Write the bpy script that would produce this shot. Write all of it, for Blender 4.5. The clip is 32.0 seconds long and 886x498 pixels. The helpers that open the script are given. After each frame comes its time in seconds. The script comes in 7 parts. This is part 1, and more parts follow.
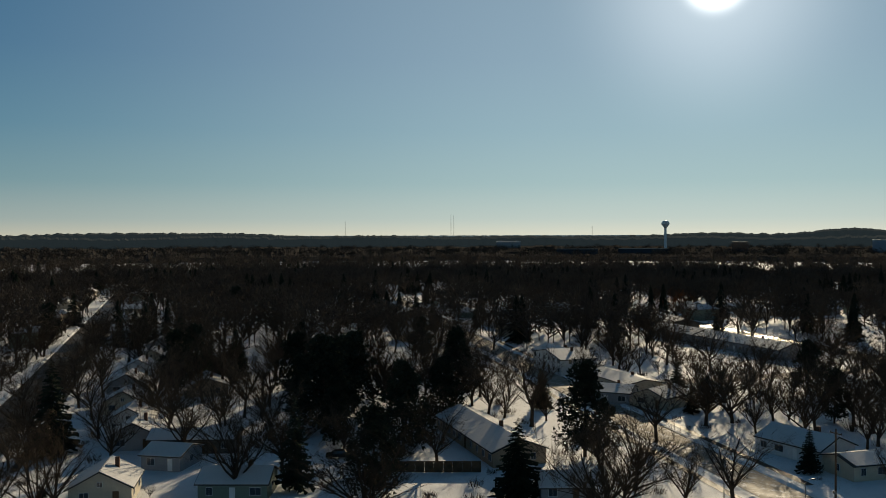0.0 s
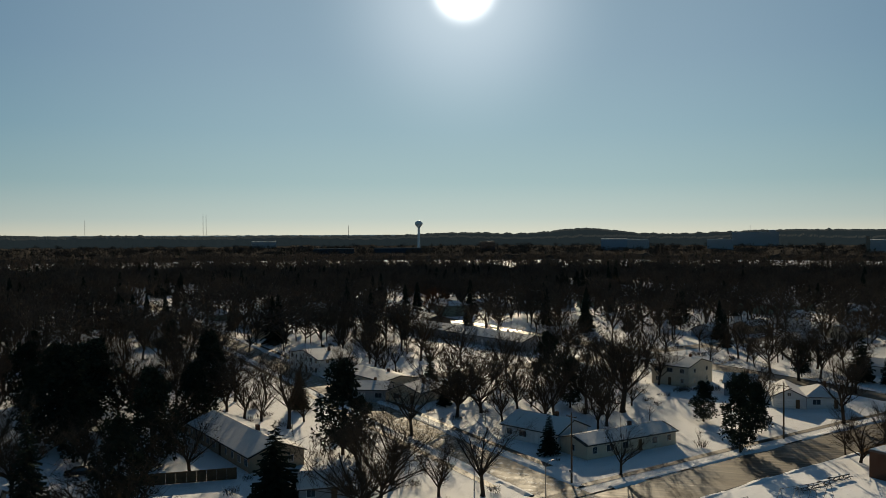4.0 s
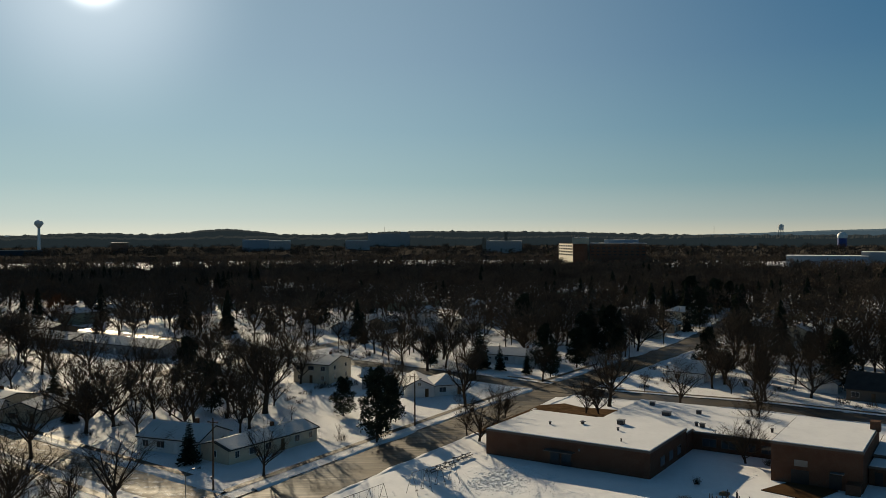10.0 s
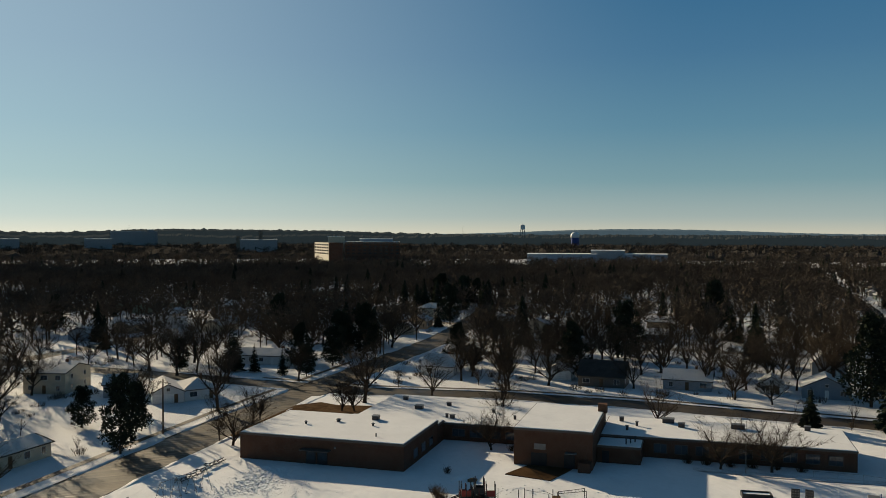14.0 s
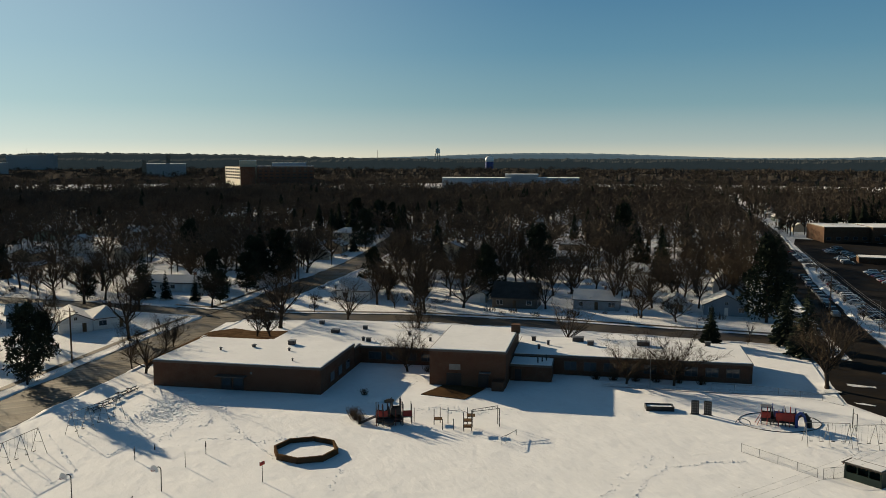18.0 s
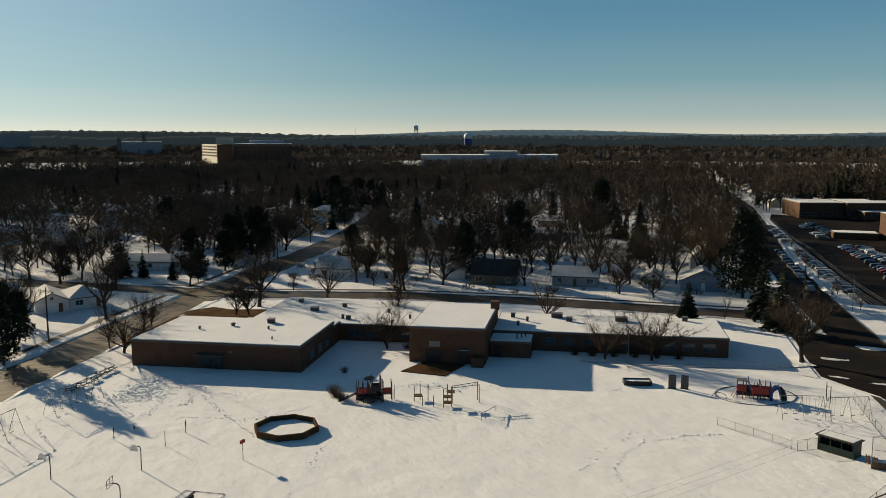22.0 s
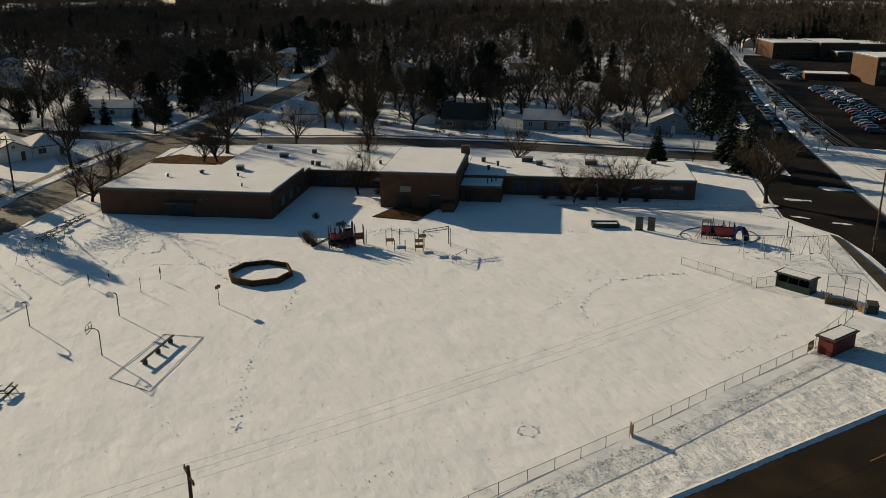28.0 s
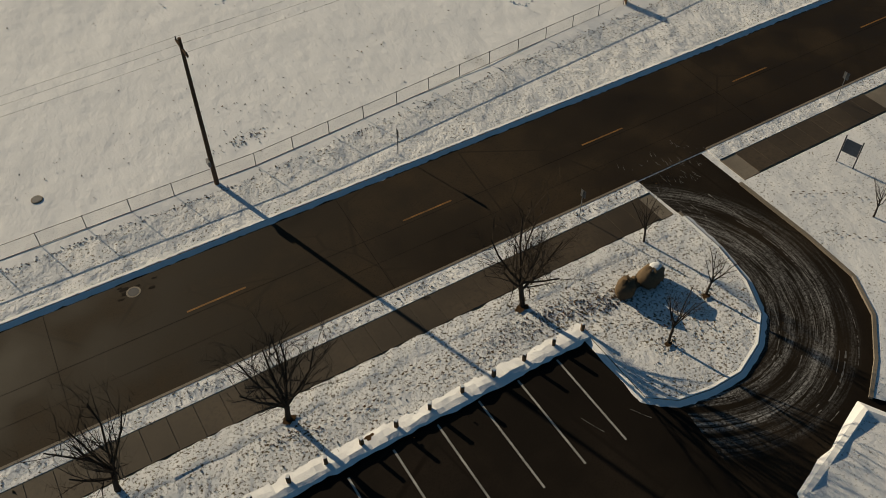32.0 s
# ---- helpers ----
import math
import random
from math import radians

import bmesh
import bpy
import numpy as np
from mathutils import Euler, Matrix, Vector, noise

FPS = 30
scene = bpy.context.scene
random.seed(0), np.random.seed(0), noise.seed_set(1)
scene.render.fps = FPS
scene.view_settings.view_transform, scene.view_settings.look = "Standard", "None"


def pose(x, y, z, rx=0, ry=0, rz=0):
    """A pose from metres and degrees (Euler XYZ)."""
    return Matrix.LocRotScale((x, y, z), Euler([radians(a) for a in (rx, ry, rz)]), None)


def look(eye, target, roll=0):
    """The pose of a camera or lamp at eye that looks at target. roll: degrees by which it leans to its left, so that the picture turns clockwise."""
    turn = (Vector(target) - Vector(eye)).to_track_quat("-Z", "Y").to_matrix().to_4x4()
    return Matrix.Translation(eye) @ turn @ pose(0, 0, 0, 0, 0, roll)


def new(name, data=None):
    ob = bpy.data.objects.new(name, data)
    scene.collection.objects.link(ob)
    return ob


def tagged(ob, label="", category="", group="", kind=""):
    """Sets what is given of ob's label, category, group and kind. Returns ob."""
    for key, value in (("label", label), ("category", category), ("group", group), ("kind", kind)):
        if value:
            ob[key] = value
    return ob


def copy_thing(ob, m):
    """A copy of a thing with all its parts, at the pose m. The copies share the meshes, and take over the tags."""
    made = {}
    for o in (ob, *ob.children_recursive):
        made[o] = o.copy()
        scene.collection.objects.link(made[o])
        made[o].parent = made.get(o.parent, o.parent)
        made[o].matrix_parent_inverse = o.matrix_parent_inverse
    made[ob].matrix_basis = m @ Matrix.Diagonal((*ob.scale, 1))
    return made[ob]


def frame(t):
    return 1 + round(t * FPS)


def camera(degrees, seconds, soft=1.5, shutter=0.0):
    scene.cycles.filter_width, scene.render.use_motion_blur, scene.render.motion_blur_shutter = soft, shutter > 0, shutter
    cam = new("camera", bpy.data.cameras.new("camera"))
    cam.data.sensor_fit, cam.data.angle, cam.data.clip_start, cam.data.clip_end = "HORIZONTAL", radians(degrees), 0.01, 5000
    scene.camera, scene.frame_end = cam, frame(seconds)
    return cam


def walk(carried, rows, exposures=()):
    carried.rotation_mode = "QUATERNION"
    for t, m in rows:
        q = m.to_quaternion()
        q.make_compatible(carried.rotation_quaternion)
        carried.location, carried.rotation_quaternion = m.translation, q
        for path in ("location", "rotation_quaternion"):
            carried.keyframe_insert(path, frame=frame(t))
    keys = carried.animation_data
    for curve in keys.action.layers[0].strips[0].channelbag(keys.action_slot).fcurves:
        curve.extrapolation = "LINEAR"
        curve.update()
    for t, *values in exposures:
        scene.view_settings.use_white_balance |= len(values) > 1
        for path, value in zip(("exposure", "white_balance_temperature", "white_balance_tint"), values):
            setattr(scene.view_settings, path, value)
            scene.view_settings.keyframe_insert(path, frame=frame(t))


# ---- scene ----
HIGH = 40.3
cam = camera(54.8, 32.0, 0.62)
# seconds, heading (degrees clockwise from +y), pitch, lean to the right
ROWS = [
    (0.0, -34.58, -0.95, 0.17),
    (0.5, -32.26, -0.99, 0.25),
    (1.0, -30.20, -1.00, 0.24),
    (1.5, -28.26, -1.03, 0.24),
    (2.0, -26.40, -1.03, 0.24),
    (2.5, -24.33, -1.03, 0.25),
    (4.5, -16.50, -1.01, 0.24),
    (5.0, -14.62, -1.00, 0.22),
    (5.5, -12.58, -0.98, 0.18),
    (6.0, -10.40, -0.99, 0.14),
    (6.5, -8.07, -1.00, 0.21),
    (7.0, -6.07, -1.01, 0.25),
    (7.5, -4.11, -1.02, 0.22),
    (8.0, -2.14, -1.04, 0.17),
    (8.5, -0.18, -1.05, 0.14),
    (9.0, 1.66, -1.03, 0.13),
    (9.5, 3.46, -1.00, 0.16),
    (10.0, 5.31, -1.01, 0.11),
    (10.5, 7.31, -1.02, 0.16),
    (11.0, 9.48, -1.03, 0.10),
    (11.5, 11.65, -1.03, 0.15),
    (12.0, 13.73, -1.06, 0.04),
    (12.5, 15.71, -1.08, 0.00),
    (13.0, 17.65, -1.09, -0.08),
    (13.5, 19.60, -1.10, -0.13),
    (14.0, 21.57, -1.09, -0.16),
    (14.5, 23.56, -1.10, -0.15),
    (16.5, 26.70, -1.03, -0.26),
    (17.0, 26.91, -2.79, -0.20),
    (17.5, 27.11, -5.10, -0.12),
    (18.0, 27.27, -6.15, -0.15),
    (18.5, 27.46, -6.86, -0.14),
    (19.0, 27.64, -7.32, -0.11),
    (19.5, 27.81, -7.59, -0.09),
    (20.0, 28.00, -7.65, -0.08),
    (20.5, 28.17, -7.66, -0.07),
    (21.0, 28.32, -7.68, -0.03),
    (21.5, 28.51, -7.68, -0.05),
    (22.0, 28.68, -7.67, -0.01),
    (22.5, 28.87, -7.66, -0.04),
    (23.0, 29.06, -7.57, -0.04),
    (23.5, 29.25, -5.56, -0.01),
    (24.0, 29.45, -1.18, 0.00),
    (24.5, 29.63, -1.05, -0.08),
    (26.5, 30.32, -8.67, 0.04),
    (27.0, 30.43, -12.84, 0.08),
    (27.5, 30.57, -15.06, 0.13),
    (28.0, 30.68, -18.03, 0.11),
    (28.5, 30.80, -21.50, 0.17),
    (29.0, 30.91, -25.02, 0.19),
    (29.5, 30.98, -28.57, 0.22),
    (30.0, 31.04, -32.10, 0.24),
    (30.5, 31.13, -35.62, 0.22),
    (31.0, 31.17, -39.14, 0.23),
    (31.5, 31.22, -42.72, 0.27),
    (32.0, 31.21, -46.28, 0.32),
]


def facing(az, pitch, lean):
    a, p = radians(az), radians(pitch)
    far = Vector((math.sin(a) * math.cos(p), math.cos(a) * math.cos(p), math.sin(p))) * 100
    return look((0, 0, HIGH), far + Vector((0, 0, HIGH)), -lean)


walk(cam, [(t, facing(az, pitch, lean)) for t, az, pitch, lean in ROWS], [(0.0, 0.66), (5.0, 0.61), (10.0, 0.68), (12.0, 0.77), (14.0, 0.82), (17.0, 0.96), (24.0, 0.97), (27.0, 0.82), (29.0, 0.60), (30.0, 0.43), (31.0, 0.29), (32.0, 0.49)])

# ---- light ----
SUN_AZ, SUN_EL = radians(-16.9), radians(15.9)
SUN_WAY = Vector((math.sin(SUN_AZ) * math.cos(SUN_EL), math.cos(SUN_AZ) * math.cos(SUN_EL), math.sin(SUN_EL)))
world = bpy.data.worlds.new("winter_sky")
scene.world = world
world.use_nodes = True
wn, wl = world.node_tree.nodes, world.node_tree.links
wn.clear()
sky = wn.new("ShaderNodeTexSky")
sky.sky_type, sky.sun_disc = "NISHITA", False
sky.sun_elevation, sky.sun_rotation = SUN_EL, SUN_AZ
sky.altitude, sky.air_density, sky.dust_density, sky.ozone_density = 300, 1.0, 0.0, 2.0
# clear winter air: pale at the horizon, deep blue overhead, brighter towards the sun
coord, split = wn.new("ShaderNodeTexCoord"), wn.new("ShaderNodeSeparateXYZ")
wl.new(coord.outputs["Generated"], split.inputs[0])
rise = wn.new("ShaderNodeValToRGB")
stops = [(0.0, (0.50, 0.49, 0.40)), (0.018, (0.31, 0.385, 0.378)), (0.06, (0.156, 0.283, 0.326)), (0.12, (0.086, 0.212, 0.299)), (0.20, (0.047, 0.149, 0.262)), (0.30, (0.02, 0.11, 0.225)), (0.6, (0.02, 0.056, 0.1)), (1.0, (0.016, 0.044, 0.082))]
while len(rise.color_ramp.elements) < len(stops):
    rise.color_ramp.elements.new(0.5)
for slot, (p, c) in zip(rise.color_ramp.elements, stops):
    slot.position, slot.color = p, (*c, 1)
wl.new(split.outputs[2], rise.inputs["Fac"])
dot = wn.new("ShaderNodeVectorMath")
dot.operation = "DOT_PRODUCT"
wl.new(coord.outputs["Generated"], dot.inputs[0])
dot.inputs[1].default_value = SUN_WAY


def aureole(inner, outer, amount, color, power):
    a, p, c = wn.new("ShaderNodeMapRange"), wn.new("ShaderNodeMath"), wn.new("ShaderNodeBackground")
    a.inputs["From Min"].default_value, a.inputs["From Max"].default_value = math.cos(radians(outer)), math.cos(radians(inner))
    wl.new(dot.outputs["Value"], a.inputs["Value"])
    p.operation = "POWER"
    wl.new(a.outputs[0], p.inputs[0])
    p.inputs[1].default_value = power
    k = wn.new("ShaderNodeMath")
    k.operation = "MULTIPLY"
    wl.new(p.outputs[0], k.inputs[0])
    k.inputs[1].default_value = amount
    wl.new(k.outputs[0], c.inputs["Strength"])
    c.inputs["Color"].default_value = (*color, 1)
    return c.outputs[0]


def plus(a, b):
    s = wn.new("ShaderNodeAddShader")
    wl.new(a, s.inputs[0])
    wl.new(b, s.inputs[1])
    return s.outputs[0]


back, base = wn.new("ShaderNodeBackground"), wn.new("ShaderNodeBackground")
wl.new(sky.outputs[0], back.inputs["Color"])
back.inputs["Strength"].default_value = 0.004
wl.new(rise.outputs[0], base.inputs["Color"])
base.inputs["Strength"].default_value = 0.56
light = plus(plus(back.outputs[0], base.outputs[0]), aureole(2, 54, 0.165, (0.87, 0.95, 0.86), 2.0))
light = plus(plus(light, aureole(0.5, 13, 0.2, (1.0, 0.98, 0.95), 4)), aureole(0.9, 3.3, 2.2, (1.0, 0.98, 0.94), 6))
wout = wn.new("ShaderNodeOutputWorld")
wl.new(light, wout.inputs["Surface"])

lamp = bpy.data.lights.new("sun", "SUN")
lamp.energy, lamp.angle, lamp.color = 3.9, radians(0.53), (1.0, 0.83, 0.565)
sun = new("sun", lamp)
sun.matrix_world = look(SUN_WAY * 300, (0, 0, 0))


# ---- materials ----
def nodes_of(name):
    m = bpy.data.materials.new(name)
    m.use_nodes = True
    n, l = m.node_tree.nodes, m.node_tree.links
    return m, n, l, n["Principled BSDF"]


def ramp(n, l, source, stops):
    r = n.new("ShaderNodeValToRGB")
    e = r.color_ramp.elements
    while len(e) < len(stops):
        e.new(0.5)
    for slot, (p, c) in zip(e, stops):
        slot.position, slot.color = p, (*c, 1)
    l.new(source, r.inputs["Fac"])
    return r.outputs["Color"]


def mixed(n, l, fac, a, b):
    m = n.new("ShaderNodeMix")
    m.data_type = "RGBA"
    l.new(fac, m.inputs["Factor"])
    for value, slot in ((a, m.inputs[6]), (b, m.inputs[7])):
        if isinstance(value, tuple):
            slot.default_value = (*value, 1)
        else:
            l.new(value, slot)
    return m.outputs[2]


def fuzz(n, l, scale, detail=4, rough=0.6, vector=None, stretch=None):
    t = n.new("ShaderNodeTexNoise")
    t.inputs["Scale"].default_value, t.inputs["Detail"].default_value, t.inputs["Roughness"].default_value = scale, detail, rough
    c = vector
    if c is None:
        c = n.new("ShaderNodeNewGeometry").outputs["Position"]
    if stretch:
        mp = n.new("ShaderNodeMapping")
        mp.inputs["Scale"].default_value = stretch
        l.new(c, mp.inputs["Vector"])
        c = mp.outputs[0]
    l.new(c, t.inputs["Vector"])
    return t.outputs["Fac"]


def step(n, l, value, lo, hi):
    m = n.new("ShaderNodeMapRange")
    m.inputs["From Min"].default_value, m.inputs["From Max"].default_value = lo, hi
    l.new(value, m.inputs["Value"])
    return m.outputs[0]


def relief(n, l, b, height, strength, distance):
    k = n.new("ShaderNodeBump")
    k.inputs["Strength"].default_value, k.inputs["Distance"].default_value = strength, distance
    l.new(height, k.inputs["Height"])
    l.new(k.outputs[0], b.inputs["Normal"])


def plain(name, color, rough=0.6, metal=0.0, scale=3.0, vary=0.25, bump=0.0, object_vary=0.0, gloss=0.3):
    """A surface with two scales of variation round one colour."""
    m, n, l, b = nodes_of(name)
    big, small = fuzz(n, l, scale * 0.25, 3), fuzz(n, l, scale * 6, 3)
    c0 = ramp(n, l, big, [(0.3, tuple(v * (1 - vary) for v in color)), (0.7, tuple(min(1, v * (1 + vary)) for v in color))])
    c1 = mixed(n, l, step(n, l, small, 0.45, 0.75), c0, tuple(v * (1 - vary * 0.8) for v in color))
    if object_vary:
        info = n.new("ShaderNodeObjectInfo")
        hsv = n.new("ShaderNodeHueSaturation")
        l.new(step(n, l, info.outputs["Random"], 0.5 / (1 + object_vary) - 0.5, 0.5 + 0.5 / object_vary), hsv.inputs["Value"])
        mr = hsv.inputs["Value"].links[0].from_node
        mr.inputs["From Min"].default_value, mr.inputs["From Max"].default_value = 0, 1
        mr.inputs["To Min"].default_value, mr.inputs["To Max"].default_value = 1 - object_vary, 1 + object_vary
        l.new(c1, hsv.inputs["Color"])
        c1 = hsv.outputs[0]
    l.new(c1, b.inputs["Base Color"])
    b.inputs["Roughness"].default_value, b.inputs["Metallic"].default_value = rough, metal
    b.inputs["Specular IOR Level"].default_value = gloss
    if bump:
        relief(n, l, b, small, bump, 0.02)
    return m


def snow_material(name, grass=0.0, rough_relief=0.35, tint=(0.79, 0.79, 0.8)):
    """Old snow: soft drifts, fine crust; grass: how much turf shows through."""
    m, n, l, b = nodes_of(name)
    drift, crust, fine = fuzz(n, l, 0.16, 4), fuzz(n, l, 0.95, 6, 0.64, None, (1.0, 0.7, 1)), fuzz(n, l, 9, 3)
    c = ramp(n, l, drift, [(0.3, tuple(v * 0.93 for v in tint)), (0.7, tint)])
    c = mixed(n, l, step(n, l, crust, 0.5, 0.8), c, tuple(v * 0.9 for v in tint))
    specks = step(n, l, fuzz(n, l, 5.5 if grass < 0.9 else 5.8, 6, 0.75), 0.72 - grass * 0.2, 0.78 - grass * 0.2)
    patches = step(n, l, fuzz(n, l, 0.35, 3), 0.52 - grass * 0.25, 0.72 - grass * 0.2)
    k = n.new("ShaderNodeMath")
    k.operation = "MULTIPLY"
    l.new(specks, k.inputs[0])
    l.new(patches, k.inputs[1])
    turf = ramp(n, l, fine, [(0.3, (0.05, 0.04, 0.02)), (0.7, (0.16, 0.12, 0.06))])
    c = mixed(n, l, k.outputs[0], c, turf)
    l.new(c, b.inputs["Base Color"])
    b.inputs["Roughness"].default_value = 0.75
    b.inputs["Specular IOR Level"].default_value = 0.02
    s = n.new("ShaderNodeMath")
    s.operation = "MULTIPLY_ADD"
    l.new(fine, s.inputs[0])
    s.inputs[1].default_value = 0.3
    l.new(crust, s.inputs[2])
    w = n.new("ShaderNodeMath")
    w.operation = "MULTIPLY_ADD"
    l.new(fuzz(n, l, 0.33, 4, 0.6, None, (1.0, 0.55, 1)), w.inputs[0])
    w.inputs[1].default_value = 5.0
    l.new(s.outputs[0], w.inputs[2])
    relief(n, l, b, w.outputs[0], rough_relief, 0.14)
    return m


def road_material(name, base, rough=0.5, snowy=0.0, gloss=0.15, lane=None):
    """Worn asphalt with damp patches, cracks and blown snow."""
    m, n, l, b = nodes_of(name)
    broad, grit = fuzz(n, l, 0.12, 4), fuzz(n, l, 9, 4)
    c = ramp(n, l, broad, [(0.3, tuple(v * 0.65 for v in base)), (0.5, base), (0.7, tuple(v * 2.0 for v in base))])
    c = mixed(n, l, step(n, l, grit, 0.5, 0.8), c, tuple(v * 0.7 for v in base))
    vor = n.new("ShaderNodeTexVoronoi")
    vor.feature = "DISTANCE_TO_EDGE"
    vor.inputs["Scale"].default_value = 0.13
    l.new(n.new("ShaderNodeNewGeometry").outputs["Position"], vor.inputs["Vector"])
    c = mixed(n, l, step(n, l, vor.outputs["Distance"], 0.004, 0.012), tuple(v * 0.9 for v in base), c)
    if snowy:
        c = mixed(n, l, step(n, l, fuzz(n, l, 0.7, 6, 0.7), 0.72 - snowy * 0.2, 0.85 - snowy * 0.2), c, (0.7, 0.7, 0.72))
    if lane is not None:
        turn = n.new("ShaderNodeMapping")
        turn.inputs["Rotation"].default_value = (0, 0, radians(-lane))
        turn.inputs["Scale"].default_value = (0.05, 1.1, 1)
        l.new(n.new("ShaderNodeNewGeometry").outputs["Position"], turn.inputs["Vector"])
        streak = fuzz(n, l, 1.0, 5, 0.7, turn.outputs[0])
        c = mixed(n, l, step(n, l, streak, 0.45, 0.75), c, (0.25, 0.21, 0.16))
        c = mixed(n, l, step(n, l, streak, 0.66, 0.72), c, (0.6, 0.59, 0.57))
    l.new(c, b.inputs["Base Color"])
    b.inputs["Specular IOR Level"].default_value = gloss
    l.new(ramp(n, l, broad, [(0.35, (rough * 0.75,) * 3), (0.65, (min(1, rough * 1.3),) * 3)]), b.inputs["Roughness"])
    relief(n, l, b, grit, 0.3, 0.01)
    return m


def rutted_material(name, base, slush, cx, cy):
    """Asphalt with slush streaked along the way that wheels turn round a point."""
    m = road_material(name, base, 0.8, 0.15, 0.05)
    n, l = m.node_tree.nodes, m.node_tree.links
    b = n["Principled BSDF"]
    under = b.inputs["Base Color"].links[0].from_socket
    sub, sep = n.new("ShaderNodeVectorMath"), n.new("ShaderNodeSeparateXYZ")
    sub.operation = "SUBTRACT"
    l.new(n.new("ShaderNodeNewGeometry").outputs["Position"], sub.inputs[0])
    sub.inputs[1].default_value = (cx, cy, 0)
    l.new(sub.outputs[0], sep.inputs[0])

    def calc(kind, a, c):
        k = n.new("ShaderNodeMath")
        k.operation = kind
        for v, slot in ((a, k.inputs[0]), (c, k.inputs[1])):
            if isinstance(v, float):
                slot.default_value = v
            else:
                l.new(v, slot)
        return k.outputs[0]

    x, y = sep.outputs[0], sep.outputs[1]
    radius = calc("SQRT", calc("ADD", calc("MULTIPLY", x, x), calc("MULTIPLY", y, y)), 0.0)
    angle = calc("ARCTAN2", y, x)
    polar = n.new("ShaderNodeCombineXYZ")
    l.new(calc("MULTIPLY", radius, 3.4), polar.inputs[0])
    l.new(calc("MULTIPLY", angle, 1.4), polar.inputs[1])
    fine = step(n, l, fuzz(n, l, 1.6, 7, 0.75, polar.outputs[0]), 0.43, 0.6)
    broad = step(n, l, fuzz(n, l, 0.35, 3, 0.5, polar.outputs[0]), 0.38, 0.62)
    grain = step(n, l, fuzz(n, l, 7, 4, 0.7), 0.36, 0.62)
    outer = step(n, l, radius, 11.2, 9.2)
    amount = calc("MULTIPLY", calc("MULTIPLY", fine, grain), calc("MULTIPLY", broad, outer))
    l.new(mixed(n, l, amount, under, slush), b.inputs["Base Color"])
    return m


def brick_material(name, c1, c2, mortar):
    m, n, l, b = nodes_of(name)
    t = n.new("ShaderNodeTexBrick")
    t.inputs["Scale"].default_value = 1.0
    t.inputs["Brick Width"].default_value, t.inputs["Row Height"].default_value = 0.22, 0.075
    t.inputs["Mortar Size"].default_value = 0.008
    t.inputs["Color1"].default_value, t.inputs["Color2"].default_value, t.inputs["Mortar"].default_value = (*c1, 1), (*c2, 1), (*mortar, 1)
    uv = n.new("ShaderNodeTexCoord")
    sep, com = n.new("ShaderNodeSeparateXYZ"), n.new("ShaderNodeCombineXYZ")
    l.new(uv.outputs["Object"], sep.inputs[0])
    s = n.new("ShaderNodeMath")
    l.new(sep.outputs[0], s.inputs[0])
    l.new(sep.outputs[1], s.inputs[1])
    l.new(s.outputs[0], com.inputs[0])
    l.new(sep.outputs[2], com.inputs[1])
    l.new(com.outputs[0], t.inputs["Vector"])
    c = mixed(n, l, step(n, l, fuzz(n, l, 0.5, 4), 0.45, 0.8), t.outputs["Color"], tuple(v * 0.7 for v in c1))
    l.new(c, b.inputs["Base Color"])
    b.inputs["Roughness"].default_value = 0.9
    b.inputs["Specular IOR Level"].default_value = 0.1
    return m


def siding_material(name, color):
    """Lapped boards, a little weathered."""
    m, n, l, b = nodes_of(name)
    wave = n.new("ShaderNodeTexWave")
    wave.wave_type, wave.bands_direction, wave.wave_profile = "BANDS", "Z", "SAW"
    wave.inputs["Scale"].default_value = 1.6
    co = n.new("ShaderNodeTexCoord")
    l.new(co.outputs["Object"], wave.inputs["Vector"])
    c = ramp(n, l, fuzz(n, l, 0.6, 4), [(0.3, tuple(v * 0.82 for v in color)), (0.7, color)])
    c = mixed(n, l, step(n, l, wave.outputs["Fac"], 0.0, 0.12), tuple(v * 0.6 for v in color), c)
    l.new(c, b.inputs["Base Color"])
    b.inputs["Roughness"].default_value = 0.6
    relief(n, l, b, wave.outputs["Fac"], 0.4, 0.02)
    return m


def glass_material(name, color=(0.02, 0.025, 0.03)):
    m, n, l, b = nodes_of(name)
    l.new(ramp(n, l, fuzz(n, l, 0.8, 2), [(0.3, color), (0.7, tuple(v * 2 for v in color))]), b.inputs["Base Color"])
    b.inputs["Roughness"].default_value, b.inputs["Specular IOR Level"].default_value = 0.06, 0.8
    return m


def mesh_wire_material(name, color, cover):
    """Woven wire netting, mostly air."""
    m, n, l, b = nodes_of(name)
    b.inputs["Base Color"].default_value = (*color, 1)
    b.inputs["Metallic"].default_value, b.inputs["Roughness"].default_value = 0.6, 0.5
    clear, mix = n.new("ShaderNodeBsdfTransparent"), n.new("ShaderNodeMixShader")
    l.new(step(n, l, fuzz(n, l, 30, 2), 0.5 - cover * 0.1, 0.5 + 0.5), mix.inputs[0])
    mr = mix.inputs[0].links[0].from_node
    mr.inputs["To Min"].default_value, mr.inputs["To Max"].default_value = cover * 0.7, cover * 1.3
    l.new(clear.outputs[0], mix.inputs[1])
    l.new(b.outputs[0], mix.inputs[2])
    l.new(mix.outputs[0], n["Material Output"].inputs["Surface"])
    return m


